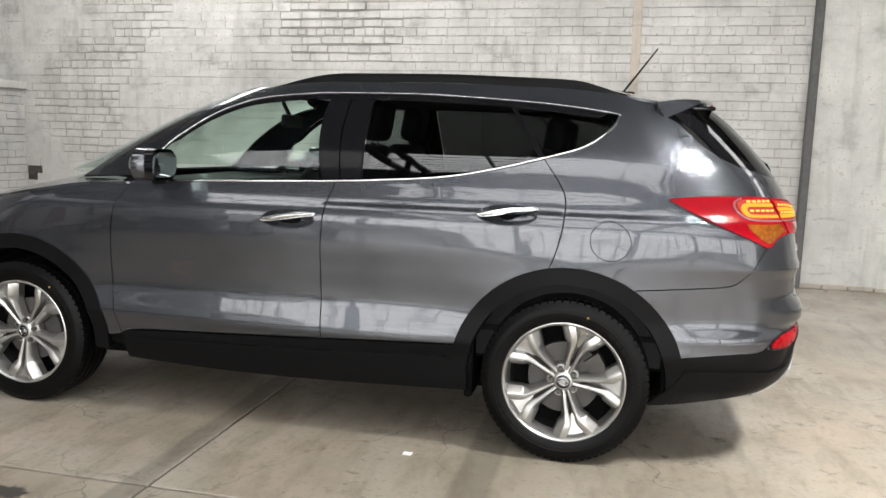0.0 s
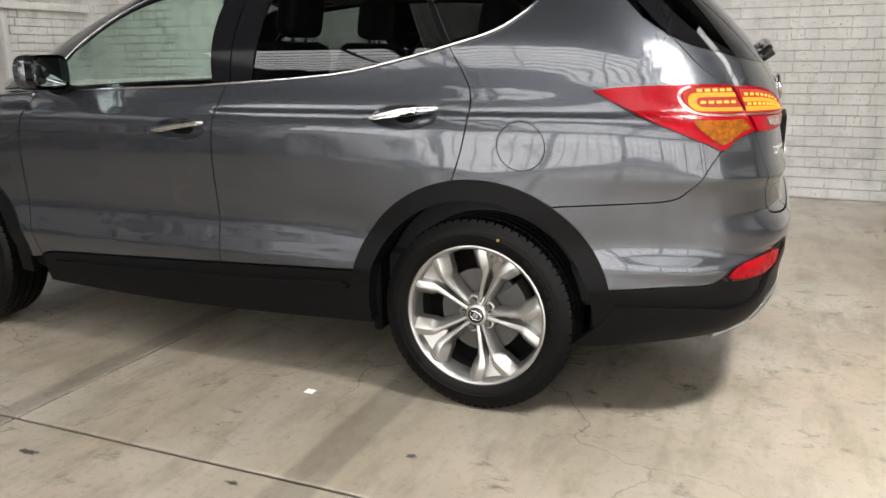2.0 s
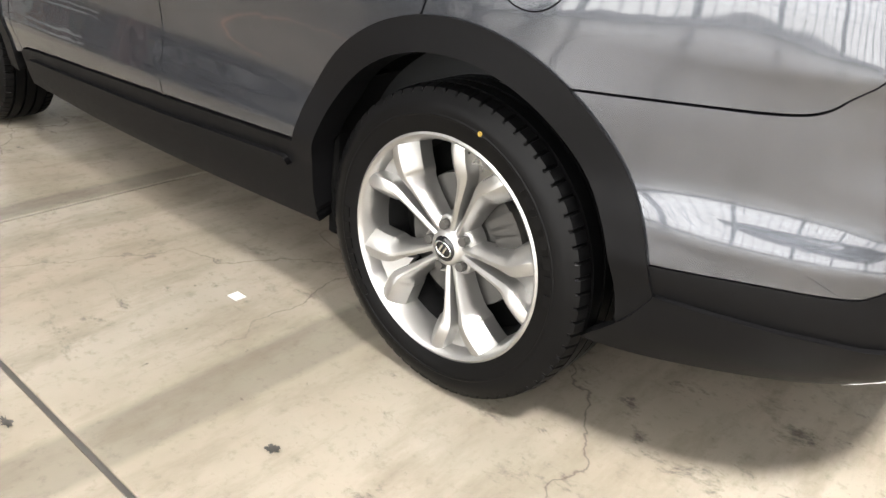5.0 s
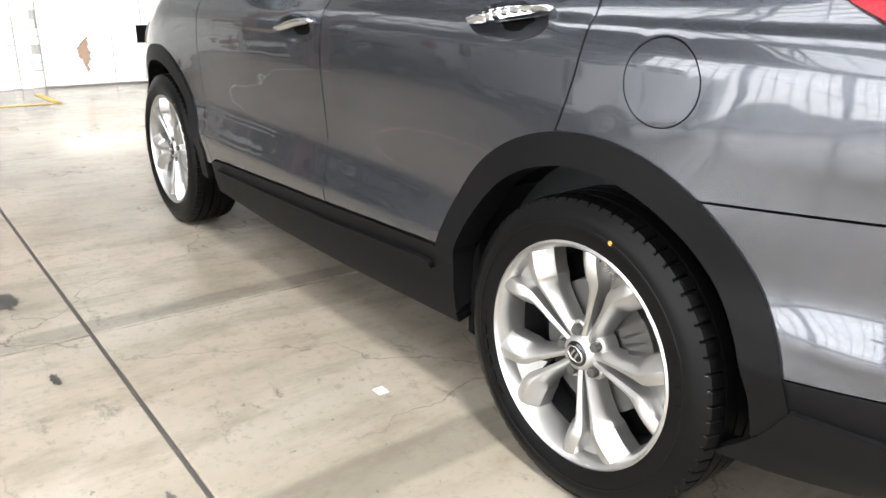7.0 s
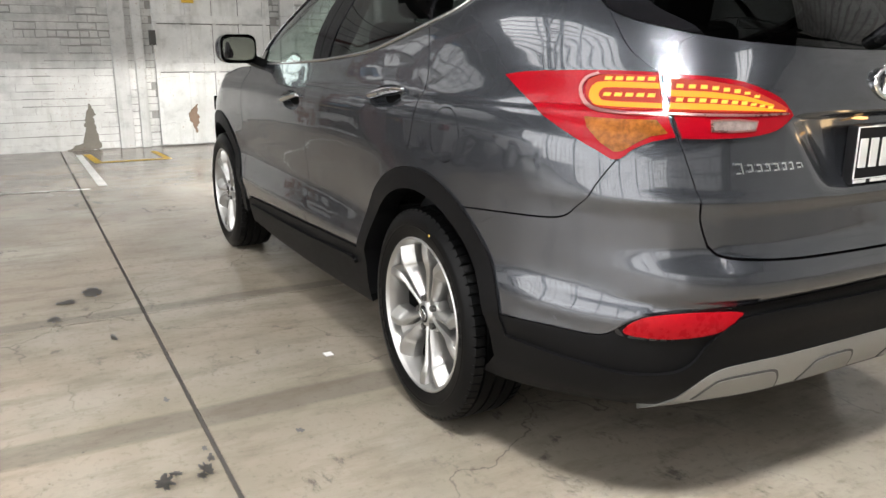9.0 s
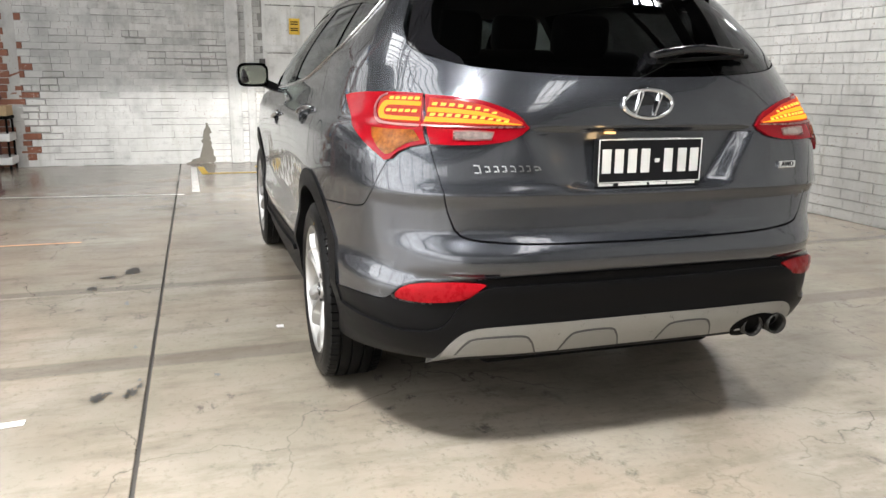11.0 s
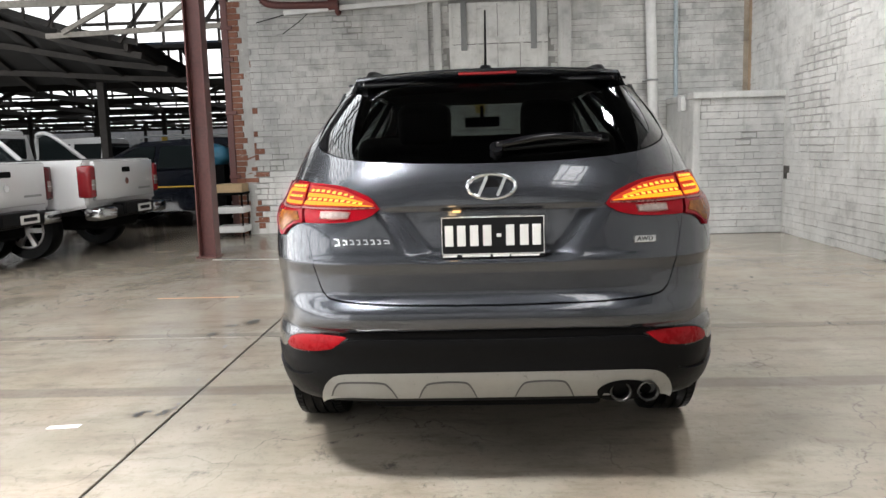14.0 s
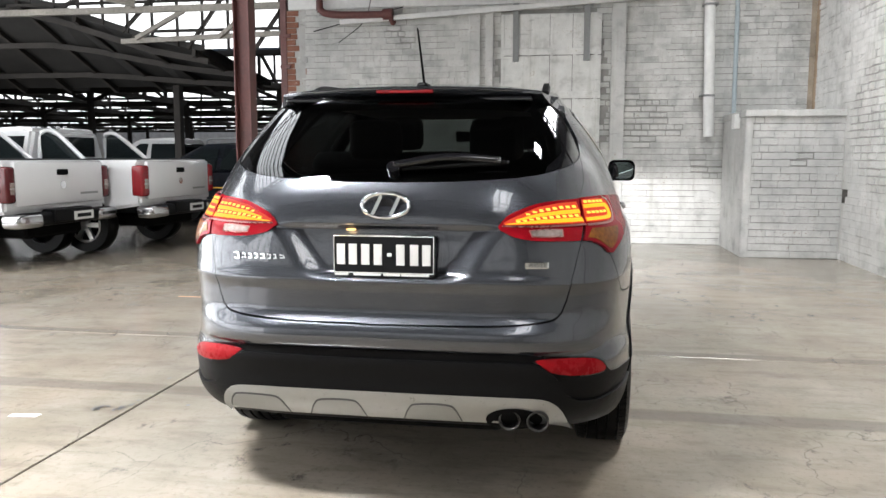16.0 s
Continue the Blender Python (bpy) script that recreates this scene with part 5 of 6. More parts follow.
p, n = on_tail(.545, .943, .004)
bm = block(-.042, .042, -.003, .003, -.013, .013, .004, 2)
turn = Matrix.Translation(p) @ Matrix.Rotation(math.atan2(n.y, n.x) + math.pi / 2 - math.pi, 4, "Z")
bm.transform(turn)
drive = part("drive_badge", bm, CHROME, car, "chrome badge with dark letters")
txt = bpy.data.curves.new("badge_letters", "FONT")
txt.body, txt.size, txt.align_x, txt.align_y, txt.extrude = "AWD", .024, "CENTER", "CENTER", .0008
txt.materials.append(PLATE)
lo = new("badge_letters", txt)
lo.parent = drive
lo.matrix_world = Matrix.Translation(p + n * .004) @ Matrix.Rotation(math.atan2(n.y, n.x) + math.pi / 2, 4, "Z") @ Matrix.Rotation(radians(90), 4, "X")

pivot, n = on_tail(.02, 1.262, .02)
wiper = part("rear_wiper", rod(bmesh.new(), pivot - n * .03, pivot + n * .018, .024, 16), GLOSS, tailgate, "black rear wiper at rest")
a, na = on_tail(.02, 1.27, .030)
b, nb = on_tail(.40, 1.292, .022)
c, _ = on_tail(.21, 1.295, .034)
tube("wiper_arm", spline([a, c, b], 8), .015, GLOSS, wiper, 8)
tube("wiper_blade", spline([on_tail(v, 1.262 + .06 * v, .016)[0] for v in (.05, .2, .32, .43)], 6), .008, RUBBER, wiper, 6)

# ---- cabin ----
def seat(x, y, w, rear=False):
    s = new("seat")
    s.parent = car
    s["label"] = "dark grey leather seat with headrest"
    bm = block(x - .46, x + .06, y - w / 2, y + w / 2, .62, .80, .06, 3)
    part("cushion", bm, SEATS, s, smooth=True)
    bm = block(-.07, .07, -w / 2, w / 2, 0, .62, .06, 3)
    bm.transform(pose(x + .05, y, .74, 0, 14, 0))
    part("backrest", bm, SEATS, s, smooth=True)
    for hy in ((0,) if not rear else (-.30, .30) if w > 1 else (0,)):
        bm = block(-.055, .055, -.13, .13, 0, .20, .045, 3)
        bm.transform(pose(x + .215, y + hy, 1.36 if not rear else 1.30, 0, 10, 0))
        part("headrest", bm, SEATS, s, smooth=True)
        bm = bmesh.new()
        for dy in (-.05, .05):
            rod(bm, (x + .20, y + hy + dy, 1.26), (x + .225, y + hy + dy, 1.40), .007, 8)
        part("headrest_stem", bm, CHROME, s)


for y in (-.36, .36):
    seat(-1.25, y, .50)
seat(-.35, 0, 1.28, True)
part("cabin_floor", block(-2.2, .75, -.78, .78, .40, .55, .02, 1), INNER, car)
part("boot_cover", block(.05, .70, -.62, .62, .98, 1.0, .006, 1), INNER, car, "dark load cover")
bm = block(-2.45, -1.85, -.76, .76, .75, 1.12, .06, 3)
part("dashboard", bm, INNER, car, smooth=True)
tube("steering_wheel", [(-1.70 + .05 * math.sin(t), .36 + .185 * math.cos(t), 1.02 + .175 * math.sin(t)) for t in np.linspace(0, 2 * np.pi, 32, endpoint=False)], .016, INNER, car, 8, True)
part("steering_boss", block(-1.76, -1.70, .29, .43, .97, 1.07, .02, 2), INNER, car)
part("rear_view_mirror", block(-1.66, -1.63, -.12, .12, 1.42, 1.49, .012, 2), INNER, car)
part("mirror_stalk", rod(bmesh.new(), (-1.645, 0, 1.46), (-1.70, 0, 1.56), .012, 8), INNER, car)
part("headlining", block(-1.30, .40, -.54, .54, 1.555, 1.57, .004, 1), simple("grey_headlining", (.35, .34, .32), .9, grain=90), car)
for s in (-1, 1):
    part("door_card", block(-2.0, .40, s * .745, s * .76, .55, 1.13, .004, 1), INNER, car)
    bm = beam(bmesh.new(), (-1.06, s * .80, 1.16), (-1.08, s * .56, 1.57), .10, .03)
    part("centre_pillar", bm, INNER, car)
    bm = beam(bmesh.new(), (.28, s * .76, 1.16), (.12, s * .57, 1.54), .05, .04)
    beam(bm, (.55, s * .66, 1.20), (.36, s * .55, 1.52), .14, .04)
    part("rear_pillar", bm, INNER, car)

# lit headlamps: they throw the low beam on the cross wall, cut off by a shield in each lamp
for s in (-1, 1):
    d = bpy.data.lights.new("headlamp_beam", "SPOT")
    d.energy, d.spot_size, d.spot_blend, d.shadow_soft_size, d.color = 540, radians(84), 1.0, .003, (1, .97, .92)
    new("headlamp_beam", d).matrix_world = look((-3.50, s * .62, .80), (-8.45, s * .5, .78))
    part("beam_shield", block(-3.575, -3.57, s * .62 - .14, s * .62 + .14, .8035, .90), DARK, car)


# ---- vehicles and clutter in the hall ----
TINT = simple("dark_car_window", (.012, .016, .017), .04)
WHITECAR = simple("white_car_paint", (.62, .625, .63), .25, grain=3, vary=.03, Coat_Weight=.8)
NAVY = simple("dark_blue_car_paint", (.008, .010, .016), .2, grain=3, vary=.2, Coat_Weight=1.0)
REDL = simple("plain_red_lens", (.20, .01, .014), .2)


def road_wheel(parent, x, y, r, out):
    w = new("wheel")
    w.parent = parent
    w.location = (x, y, r)
    v, f = lathe([(r * .62, -.11), (r * .95, -.115), (r, -.085), (r, .085), (r * .95, .115), (r * .62, .11)], 32)
    mesh_object("tyre", v, f, RUBBER, w, True).data.set_sharp_from_angle(angle=radians(40))
    bm = bmesh.new()
    for k in range(6):
        a = radians(60 * k)
        beam(bm, (.04 * math.cos(a), out * .10, .04 * math.sin(a)), (r * .6 * math.cos(a), out * .105, r * .6 * math.sin(a)), .05, .06)
    rod(bm, (0, out * .06, 0), (0, out * .115, 0), .06, 16)
    part("rim", bm, ALLOY, w)
    v, f = lathe([(r * .55, out * .10), (r * .64, out * .112), (r * .64, -out * .1)], 32)
    mesh_object("rim_lip", v, f, ALLOY, w, True)
    part("rim_inside", rod(bmesh.new(), (0, -.05, 0), (0, .05, 0), r * .63, 24), DARK, w)


def prism(profile, y0, y1, bevel=.03, seg=2, taper=None):
    """A body of a side profile [(x, z)] between two y; taper(x, z) gives the half width."""
    bm = bmesh.new()
    a = [bm.verts.new((x, (y0 if taper is None else -taper(x, z)), z)) for x, z in profile]
    b = [bm.verts.new((x, (y1 if taper is None else taper(x, z)), z)) for x, z in profile]
    n = len(profile)
    bm.faces.new(a)
    bm.faces.new(b[::-1])
    for i in range(n):
        bm.faces.new((a[i], b[i], b[(i + 1) % n], a[(i + 1) % n]))
    bmesh.ops.recalc_face_normals(bm, faces=bm.faces)
    if bevel:
        bmesh.ops.bevel(bm, geom=bm.edges[:], offset=bevel, segments=seg, affect="EDGES")
    return bm


def ute(label, m, bars=True, lamp_w=.15, lens=None):
    """A double-cab pick-up; its tailgate's foot at x=0, nose towards -x."""
    u = thing("pickup_truck", label, "car", m)
    w, lens = .90, lens or REDL
    part("tub", prism([(-1.75, .62), (-1.75, 1.26), (-.03, 1.27), (-.02, .66), (-.55, .58), (-.72, .84), (-1.02, .94), (-1.32, .84), (-1.5, .58)], -w, w, .035, 2), WHITECAR, u, smooth=True)
    part("tub_floor", block(-1.7, -.1, -.8, .8, 1.255, 1.285, .01, 1), INNER, u, "dark tonneau cover")
    gate = part("tailgate", block(-.03, .035, -w + .13, w - .13, .74, 1.25, .018, 2), WHITECAR, u, smooth=True)
    part("gate_handle", block(.03, .05, -.10, .10, 1.09, 1.16, .01, 1), DARK, gate, "black gate handle")
    part("gate_badge", rod(bmesh.new(), (.03, 0, .97), (.046, 0, .97), .045, 14), CHROME, gate)
    part("printed_bar", block(.034, .038, .32, .66, .84, .868), GALV, gate)
    for s in (-1, 1):
        lamp = part("tail_lamp", block(-.14, .045, s * (w - lamp_w), s * (w + .012), .78, 1.20, .035, 3), lens, u, "red tail lamp with a clear middle", True)
        part("lamp_clear", block(.02, .051, s * (w - lamp_w + .025), s * (w - .03), .88, 1.02, .012, 2), CLEARLENS, lamp, smooth=True)
        part("lamp_divider", block(.03, .0515, s * (w - lamp_w + .02), s * (w - .025), .945, .955, .001, 1), SATIN, lamp)
    bump = part("rear_bumper", block(-.02, .15, -w + .10, w - .10, .50, .66, .04, 3), CLAD, u, "dark step bumper with chrome corners", True)
    for s in (-1, 1):
        cap_bm = block(-.10, .165, s * (w - .42), s * (w - .0), .49, .655, .055, 4)
        part("bumper_corner", cap_bm, DARKCHROME, bump, "chrome corner", True)
    part("bumper_step", block(-.01, .185, -.34, .34, .53, .69, .02, 2), CLAD, bump)
    plate_ob = part("number_plate", block(.186, .196, -.02, .34, .54, .645, .004, 1), WHITEP, u, "pale number plate")
    part("printed_bar", block(.196, .1975, .03, .29, .57, .615), PLATE, plate_ob)
    part("cab_lower", prism([(-3.35, .45), (-3.35, 1.10), (-1.78, 1.12), (-1.78, .45)], -w + .02, w - .02, .04, 2), WHITECAR, u, smooth=True)
    part("bonnet", prism([(-5.05, .45), (-5.08, .95), (-4.9, 1.06), (-3.3, 1.12), (-3.3, .45), (-3.62, .45), (-3.75, .80), (-4.1, .92), (-4.45, .80), (-4.58, .45)], -w + .02, w - .02, .05, 2), WHITECAR, u, smooth=True)

    def roof_w(x, z):
        return w - .03 if z < 1.3 else .68
    cab = part("cab_roof", prism([(-3.55, 1.10), (-2.85, 1.70), (-2.0, 1.74), (-1.82, 1.70), (-1.80, 1.10)], 0, 0, .05, 2, roof_w), WHITECAR, u, smooth=True)
    part("rear_window", block(-1.815, -1.775, -.56, .56, 1.30, 1.60, .015, 1), TINT, cab)
    for s in (-1, 1):
        for x0, x1, x2, x3 in ((-3.28, -2.62, -2.58, -2.78), (-2.50, -1.92, -1.93, -2.50)):
            vs = [(x0, s * .852, 1.17), (x1, s * .852, 1.17), (x2, s * .715, 1.60), (x3, s * .715, 1.60)]
            vs += [(x, y - s * .02, z) for x, y, z in vs]
            mesh_object("side_window", vs, [(0, 1, 2, 3), (7, 6, 5, 4), (0, 4, 5, 1), (1, 5, 6, 2), (2, 6, 7, 3), (3, 7, 4, 0)], TINT, cab)
        for x in (-.88, -4.10):
            road_wheel(u, x, s * .80, .385, s)
        part("sill", block(-3.5, -1.4, s * (w - .12), s * (w - .02), .38, .46, .02, 1), CLAD, u)
    if bars:
        for s in (-1, 1):
            tube("sports_bar", spline([(-1.70, s * .72, 1.27), (-1.69, s * .68, 1.60), (-1.60, s * .67, 1.67), (-1.42, s * .68, 1.62), (-1.02, s * .72, 1.30), (-.98, s * .73, 1.26)], 6), .032, WHITECAR, u, 8, label="white sports bar behind the cab")
            part("sail_panel", prism([(-1.69, 1.27), (-1.68, 1.60), (-1.58, 1.65), (-1.44, 1.60), (-1.06, 1.28)], s * .70 - .012, s * .70 + .012, .004, 1), TINT, u, "dark infill of the sports bar")
    part("chassis", block(-4.9, -.1, -.5, .5, .34, .52, .03, 1), DARK, u)
    return u


def wagon(label, m, paint, stripe=None):
    """A plain estate car; its tail at x=0, nose towards -x."""
    c = thing("parked_car", label, "car", m)
    w = .90
    part("body", prism([(-4.55, .35), (-4.62, .70), (-4.45, .86), (-3.35, 1.0), (-.05, 1.05), (.02, .70), (-.05, .35), (-.52, .32), (-.62, .60), (-.95, .70), (-1.28, .60), (-1.38, .32), (-3.2, .32), (-3.3, .60), (-3.62, .70), (-3.95, .60), (-4.05, .32)],
                       -w, w, .05, 2), paint, c, smooth=True)

    def roof_w(x, z):
        return w - .05 if z < 1.2 else .62
    top = part("roof", prism([(-3.5, 1.0), (-2.55, 1.54), (-1.2, 1.60), (-.35, 1.55), (-.10, 1.03)], 0, 0, .05, 2, roof_w), paint, c, smooth=True)
    for s in (-1, 1):
        for x0, x1, x2, x3 in ((-3.15, -2.22, -2.20, -2.52), (-2.12, -1.30, -1.32, -2.10), (-1.20, -.38, -.52, -1.22)):
            vs = [(x0, s * .835, 1.08), (x1, s * .835, 1.08), (x2, s * .675, 1.46), (x3, s * .675, 1.46)]
            vs += [(x, y - s * .03, z) for x, y, z in vs]
            mesh_object("side_window", vs, [(0, 1, 2, 3), (7, 6, 5, 4), (0, 4, 5, 1), (1, 5, 6, 2), (2, 6, 7, 3), (3, 7, 4, 0)], TINT, top)
        for x in (-.95, -3.62):
            road_wheel(c, x, s * .80, .33, s)
        part("tail_lamp", block(-.12, .03, s * .70, s * .905, .78, .98, .02, 2), REDL, c, "red tail lamp", True)
        tube("roof_rail", spline([(-2.5, s * .58, 1.57), (-2.3, s * .58, 1.64), (-.7, s * .58, 1.64), (-.5, s * .58, 1.58)], 5), .018, GALV, c, 6)
        if stripe:
            part("side_strip", block(-3.4, -.4, s * .90, s * .912, .74, .765, .003, 1), stripe, c, "yellow strip along the doors")
    part("rear_window", block(-.20, -.13, -.55, .55, 1.14, 1.44, .02, 1), TINT, c)
    part("bumper", block(-.1, .10, -w + .03, w - .03, .38, .60, .05, 2), paint, c, smooth=True)
    return c


ute("white double-cab pick-up with white sports bar, tail towards the aisle", pose(-6.80, -4.90, 0, 0, 0, 86))
ute("white double-cab pick-up with smoked tail lamps and chrome bumper", pose(-5.00, -5.50, 0, 0, 0, 87), bars=True, lamp_w=.13, lens=simple("smoked_red_lens", (.07, .008, .010), .2))
wagon("dark blue estate car with a yellow strip, parked in the hall", pose(-10.4, -3.45, 0, 0, 0, 88), NAVY, YELLOW)
wagon("black estate car parked behind the others", pose(-12.6, -3.2, 0, 0, 0, 90), NAVY)
ute("white pick-up parked deeper in the hall", pose(-13.6, -6.2, 0, 0, 0, 95), bars=False)
wagon("white estate car far back in the hall", pose(-20.5, -9.2, 0, 0, 0, 85), WHITECAR)
wagon("silver estate car far back in the hall", pose(-23.5, -8.0, 0, 0, 0, 80), simple("silver_car_paint", (.35, .36, .37), .3, .5, grain=4, vary=.05))
wagon("dark estate car far back in the hall", pose(-19.0, -5.0, 0, 0, 0, 90), NAVY)

cart = thing("service_cart", "black steel cart with white shelves and a cardboard box on top", "cart")
for y in (-4.02, -3.64):
    for x in (-8.35, -8.02):
        part("leg", block(x - .012, x + .012, y - .012, y + .012, .0, .80, .002, 1), DARK, cart)
for z in (.08, .38):
    part("shelf", block(-8.38, -7.99, -4.05, -3.61, z, z + .10, .008, 1), WHITEPAINT, cart, "white shelf tray")
part("top_tray", block(-8.38, -7.99, -4.05, -3.61, .66, .70, .008, 1), DARK, cart)
carton = thing("cardboard_box", "flat brown cardboard box on the cart", "box")
part("carton", block(-8.36, -8.0, -4.03, -3.62, .70, .83, .006, 1), simple("cardboard", (.42, .30, .17), .8, grain=40, vary=.15), carton)
bag = thing("blue_bag", "crumpled blue bag lying on the box", "bag")
bm = bmesh.new()
bmesh.ops.create_icosphere(bm, subdivisions=3, radius=.2, matrix=Matrix.Translation((-9.2, -4.35, 1.28)) @ Matrix.Diagonal((1, 1.1, .9, 1)))
for v in bm.verts:
    v.co += v.normal * .05 * noise.noise(v.co * 7)
part("bag_body", bm, simple("blue_plastic", (.03, .14, .22), .5, grain=20), bag, smooth=True)
stand = part("stand", block(-9.32, -9.08, -4.48, -4.22, 0, 1.12, .01, 1), DARK, bag, "dark stand under the bag")


# long wall beside the car, up to the plastered stretch
VENT = (1.46, 1.70, .74, .95)
wall_long = brick_wall("wall_long", "old white-painted brick wall with flaking paint", (WALL_X, WALL_Y, 0), (1, 0, 0), (0, -1, 0), 10.42, 5.3, 58,
                       holes=(VENT,), near=(8.6, 10.4, 0, 2.6), joints=lambda u: .16 - .66 * float(step(u, 4.0, 6.0)))
part("plastered_stretch", block(1.99, 14, WALL_Y - .06, WALL_Y + .3, .03, 5.3, .01, 1), PLASTER, wall_long, "white plaster over brick, chipped at the foot")
bm = bmesh.new()
rng = random.Random(5)
for i in range(50):   # bare bricks where the plaster has come off along the floor
    u = 1.99 + i * .24
    block(u + .004, u + .232, WALL_Y - .062 - rng.random() * .008, WALL_Y, .0, .033 + rng.random() * .02, .006, 1, bm)
part("bare_foot_course", bm, brick_paint("chipped_foot", (.60, .54, .48), (.34, .17, .10)), wall_long, "bare red bricks at the wall's foot")
# no cut hole: the missing brick's shaded depth is this thin panel's dark colour
part("vent_hollow", block(WALL_X + VENT[0], WALL_X + VENT[1], WALL_Y - .004, WALL_Y + .0, VENT[2], VENT[3]), simple("hollow_shade", (.075, .07, .062), .9, grain=18, vary=.6), wall_long, "dark panel painted as the shade of a missing brick's hole")

# cross wall with the sliding door
# below low the headlamp beam's brightness is painted into the bricks
wall_cross = brick_wall("wall_cross", "whitewashed brick end wall, sooty above, worn and painted headlamp-lit below", (WALL_X, PIER_Y, 0), (0, 1, 0), (1, 0, 0), WALL_Y - PIER_Y, 3.62, 40,
                        holes=((3.40, 4.90, .0, 3.5),), near=(2.0, 3.4, 0, 1.6), material=GREYBRICK, bed_material=GREYMORTAR, low=.98, joints=-.22,
                        bare=lambda u, z: 1.0 if u < .36 - .07 * z + .16 * noise.noise((u * 5, z * 4, 1.0)) else 0.0)
part("lintel_boarding", block(WALL_X - .3, WALL_X + .03, PIER_Y, WALL_Y, 3.625, 5.4, .01, 1), WHITEPAINT, wall_cross, "painted timber boarding above the bricks")
for z in (3.80, 4.02, 4.24, 4.46):
    part("board_joint", block(WALL_X + .03, WALL_X + .036, PIER_Y, WALL_Y, z, z + .012), DARKTIMBER, wall_cross)
for y0, y1 in ((-.88, -.70), (-.62, -.50), (1.27, 1.48)):
    part("pilaster", block(WALL_X, WALL_X + .06, y0, y1, 0, 3.6, .01, 1), GREYPLASTER, wall_cross, "whitewashed pilaster strip")
pier = brick_wall("wall_pier", "bare orange-red brick end of the cross wall", (WALL_X + .012, PIER_Y - .03, 0), (-1, 0, 0), (0, -1, 0), .36, 3.62, 40, near=None, material=REDBRICK)
rng = random.Random(12)
for i in range(40):   # bricks of the corner stripped of paint, ragged towards the whitewash
    z, w = i * .0905, .135 + rng.uniform(-.045, .035)
    part("brick", block(WALL_X - .02, WALL_X + rng.uniform(.014, .026), PIER_Y - rng.uniform(.028, .042), PIER_Y + w, z + .004, z + .0865, .006, 1), REDBRICK, pier)
part("iron_corner_post", block(WALL_X - .1, WALL_X + .03, PIER_Y - .14, PIER_Y - .035, 0, 3.8, .005, 1), OXIDE, pier, "rusty iron corner post")
for z in (.9, 1.9, 2.72, 3.2):
    part("strap", block(WALL_X - .1, WALL_X + .04, PIER_Y - .15, PIER_Y + .03, z, z + .06, .004, 1), OXIDE, pier)

DX = WALL_X + .095
# sliding door on its sloping rail
door = thing("door_1", "white-painted sheeted sliding door hung on a sloping rail", "sliding door", kind="structure")
part("door_leaf", block(DX - .08, DX - .02, -.38, 1.12, .02, 3.46, .006, 1), DOORPAINT, door)
for z in (.95, 1.55, 2.2, 2.85):
    part("rail_board", block(DX - .02, DX + .0, -.38, 1.12, z, z + .10, .004, 1), DOORPAINT, door)
for y in (-.38, .02, .36, .70, 1.02):
    part("cover_strip", block(DX - .02, DX - .008, y, y + .05, .03, 3.44, .003, 1), DOORPAINT, door)
for y in (.36, .70):
    part("sheet_joint", block(DX - .0205, DX - .0185, y - .006, y, .03, 3.44), DARKTIMBER, door)
for z in (.946, 1.546, 2.196, 2.846):
    part("sheet_joint", block(DX - .0205, DX - .0180, -.38, 1.12, z - .008, z), DARKTIMBER, door)
for y in (-.20, .86):
    hanger = part("door_hanger", block(DX - .0, DX + .012, y, y + .09, 2.75, 3.62, .003, 1), GALV, door)
    bm = bmesh.new()
    for z in (2.85, 3.1, 3.4):
        rod(bm, (DX + .012, y + .045, z), (DX + .028, y + .045, z), .016, 8)
    part("bolt", bm, GALV, hanger)
bm = bmesh.new()
beam(bm, (DX + .03, -2.9, 3.40), (DX + .03, 2.3, 3.68), .05, .07)
part("door_rail", bm, WHITEPAINT, door, "sloping steel rail painted white")
latch = part("latch", block(DX + .0, DX + .05, -.44, -.36, 1.28, 1.46, .006, 1), STEELD, door, "black iron latch")

sign = tagged(mesh_object("wall_sign", [(DX + .004, -.01, 1.80), (DX + .004, .14, 1.80), (DX + .004, .14, 2.02), (DX + .004, -.01, 2.02)], [(0, 1, 2, 3)], YELLOW),
              "small yellow warning sign fixed to the sliding door", "sign")
for z in (1.965, 1.935, 1.875, 1.85):
    part("printed_bar", block(DX + .005, DX + .0065, .01, .12, z, z + .015), PLATE, sign)

# boxed-out brick enclosure in the corner
BX, BY, BZ = -7.0, 2.95, 1.84
box_front = brick_wall("wall_box_front", "white-painted brick enclosure in the corner", (BX, BY, 0), (0, 1, 0), (1, 0, 0), WALL_Y - BY, BZ, 20, near=(0, 1.1, .0, 1.8), material=brick_paint("greyed_white_brick", (.62, .62, .605), (.30, .25, .21), .55), bed_material=GREYMORTAR, joints=-.6)
box_side = part("box_side", block(WALL_X, BX - .005, BY - .014, BY + .1, 0, BZ, .006, 1), GREYPLASTER, box_front)
part("box_cap", block(WALL_X, BX + .05, BY - .03, WALL_Y, BZ, BZ + .09, .012, 2), GREYPLASTER, box_front, "rough cement capping")
part("corner_render", block(BX - .02, BX + .012, BY - .006, BY + .08, 0, BZ, .006, 1), GREYPLASTER, box_front)

# pipes on the cross wall
pipe = thing("downpipe", "white round downpipe that ends above the floor", "pipe")
bm = rod(bmesh.new(), (WALL_X + .12, 2.70, 1.62), (WALL_X + .12, 2.62, 4.6), .075, 20)
part("pipe_body", bm, WHITEPAINT, pipe, smooth=True)
for z in (2.2, 3.5):
    part("bracket", block(WALL_X, WALL_X + .2, 2.56, 2.76, z, z + .03, .005, 1), GALV, pipe)
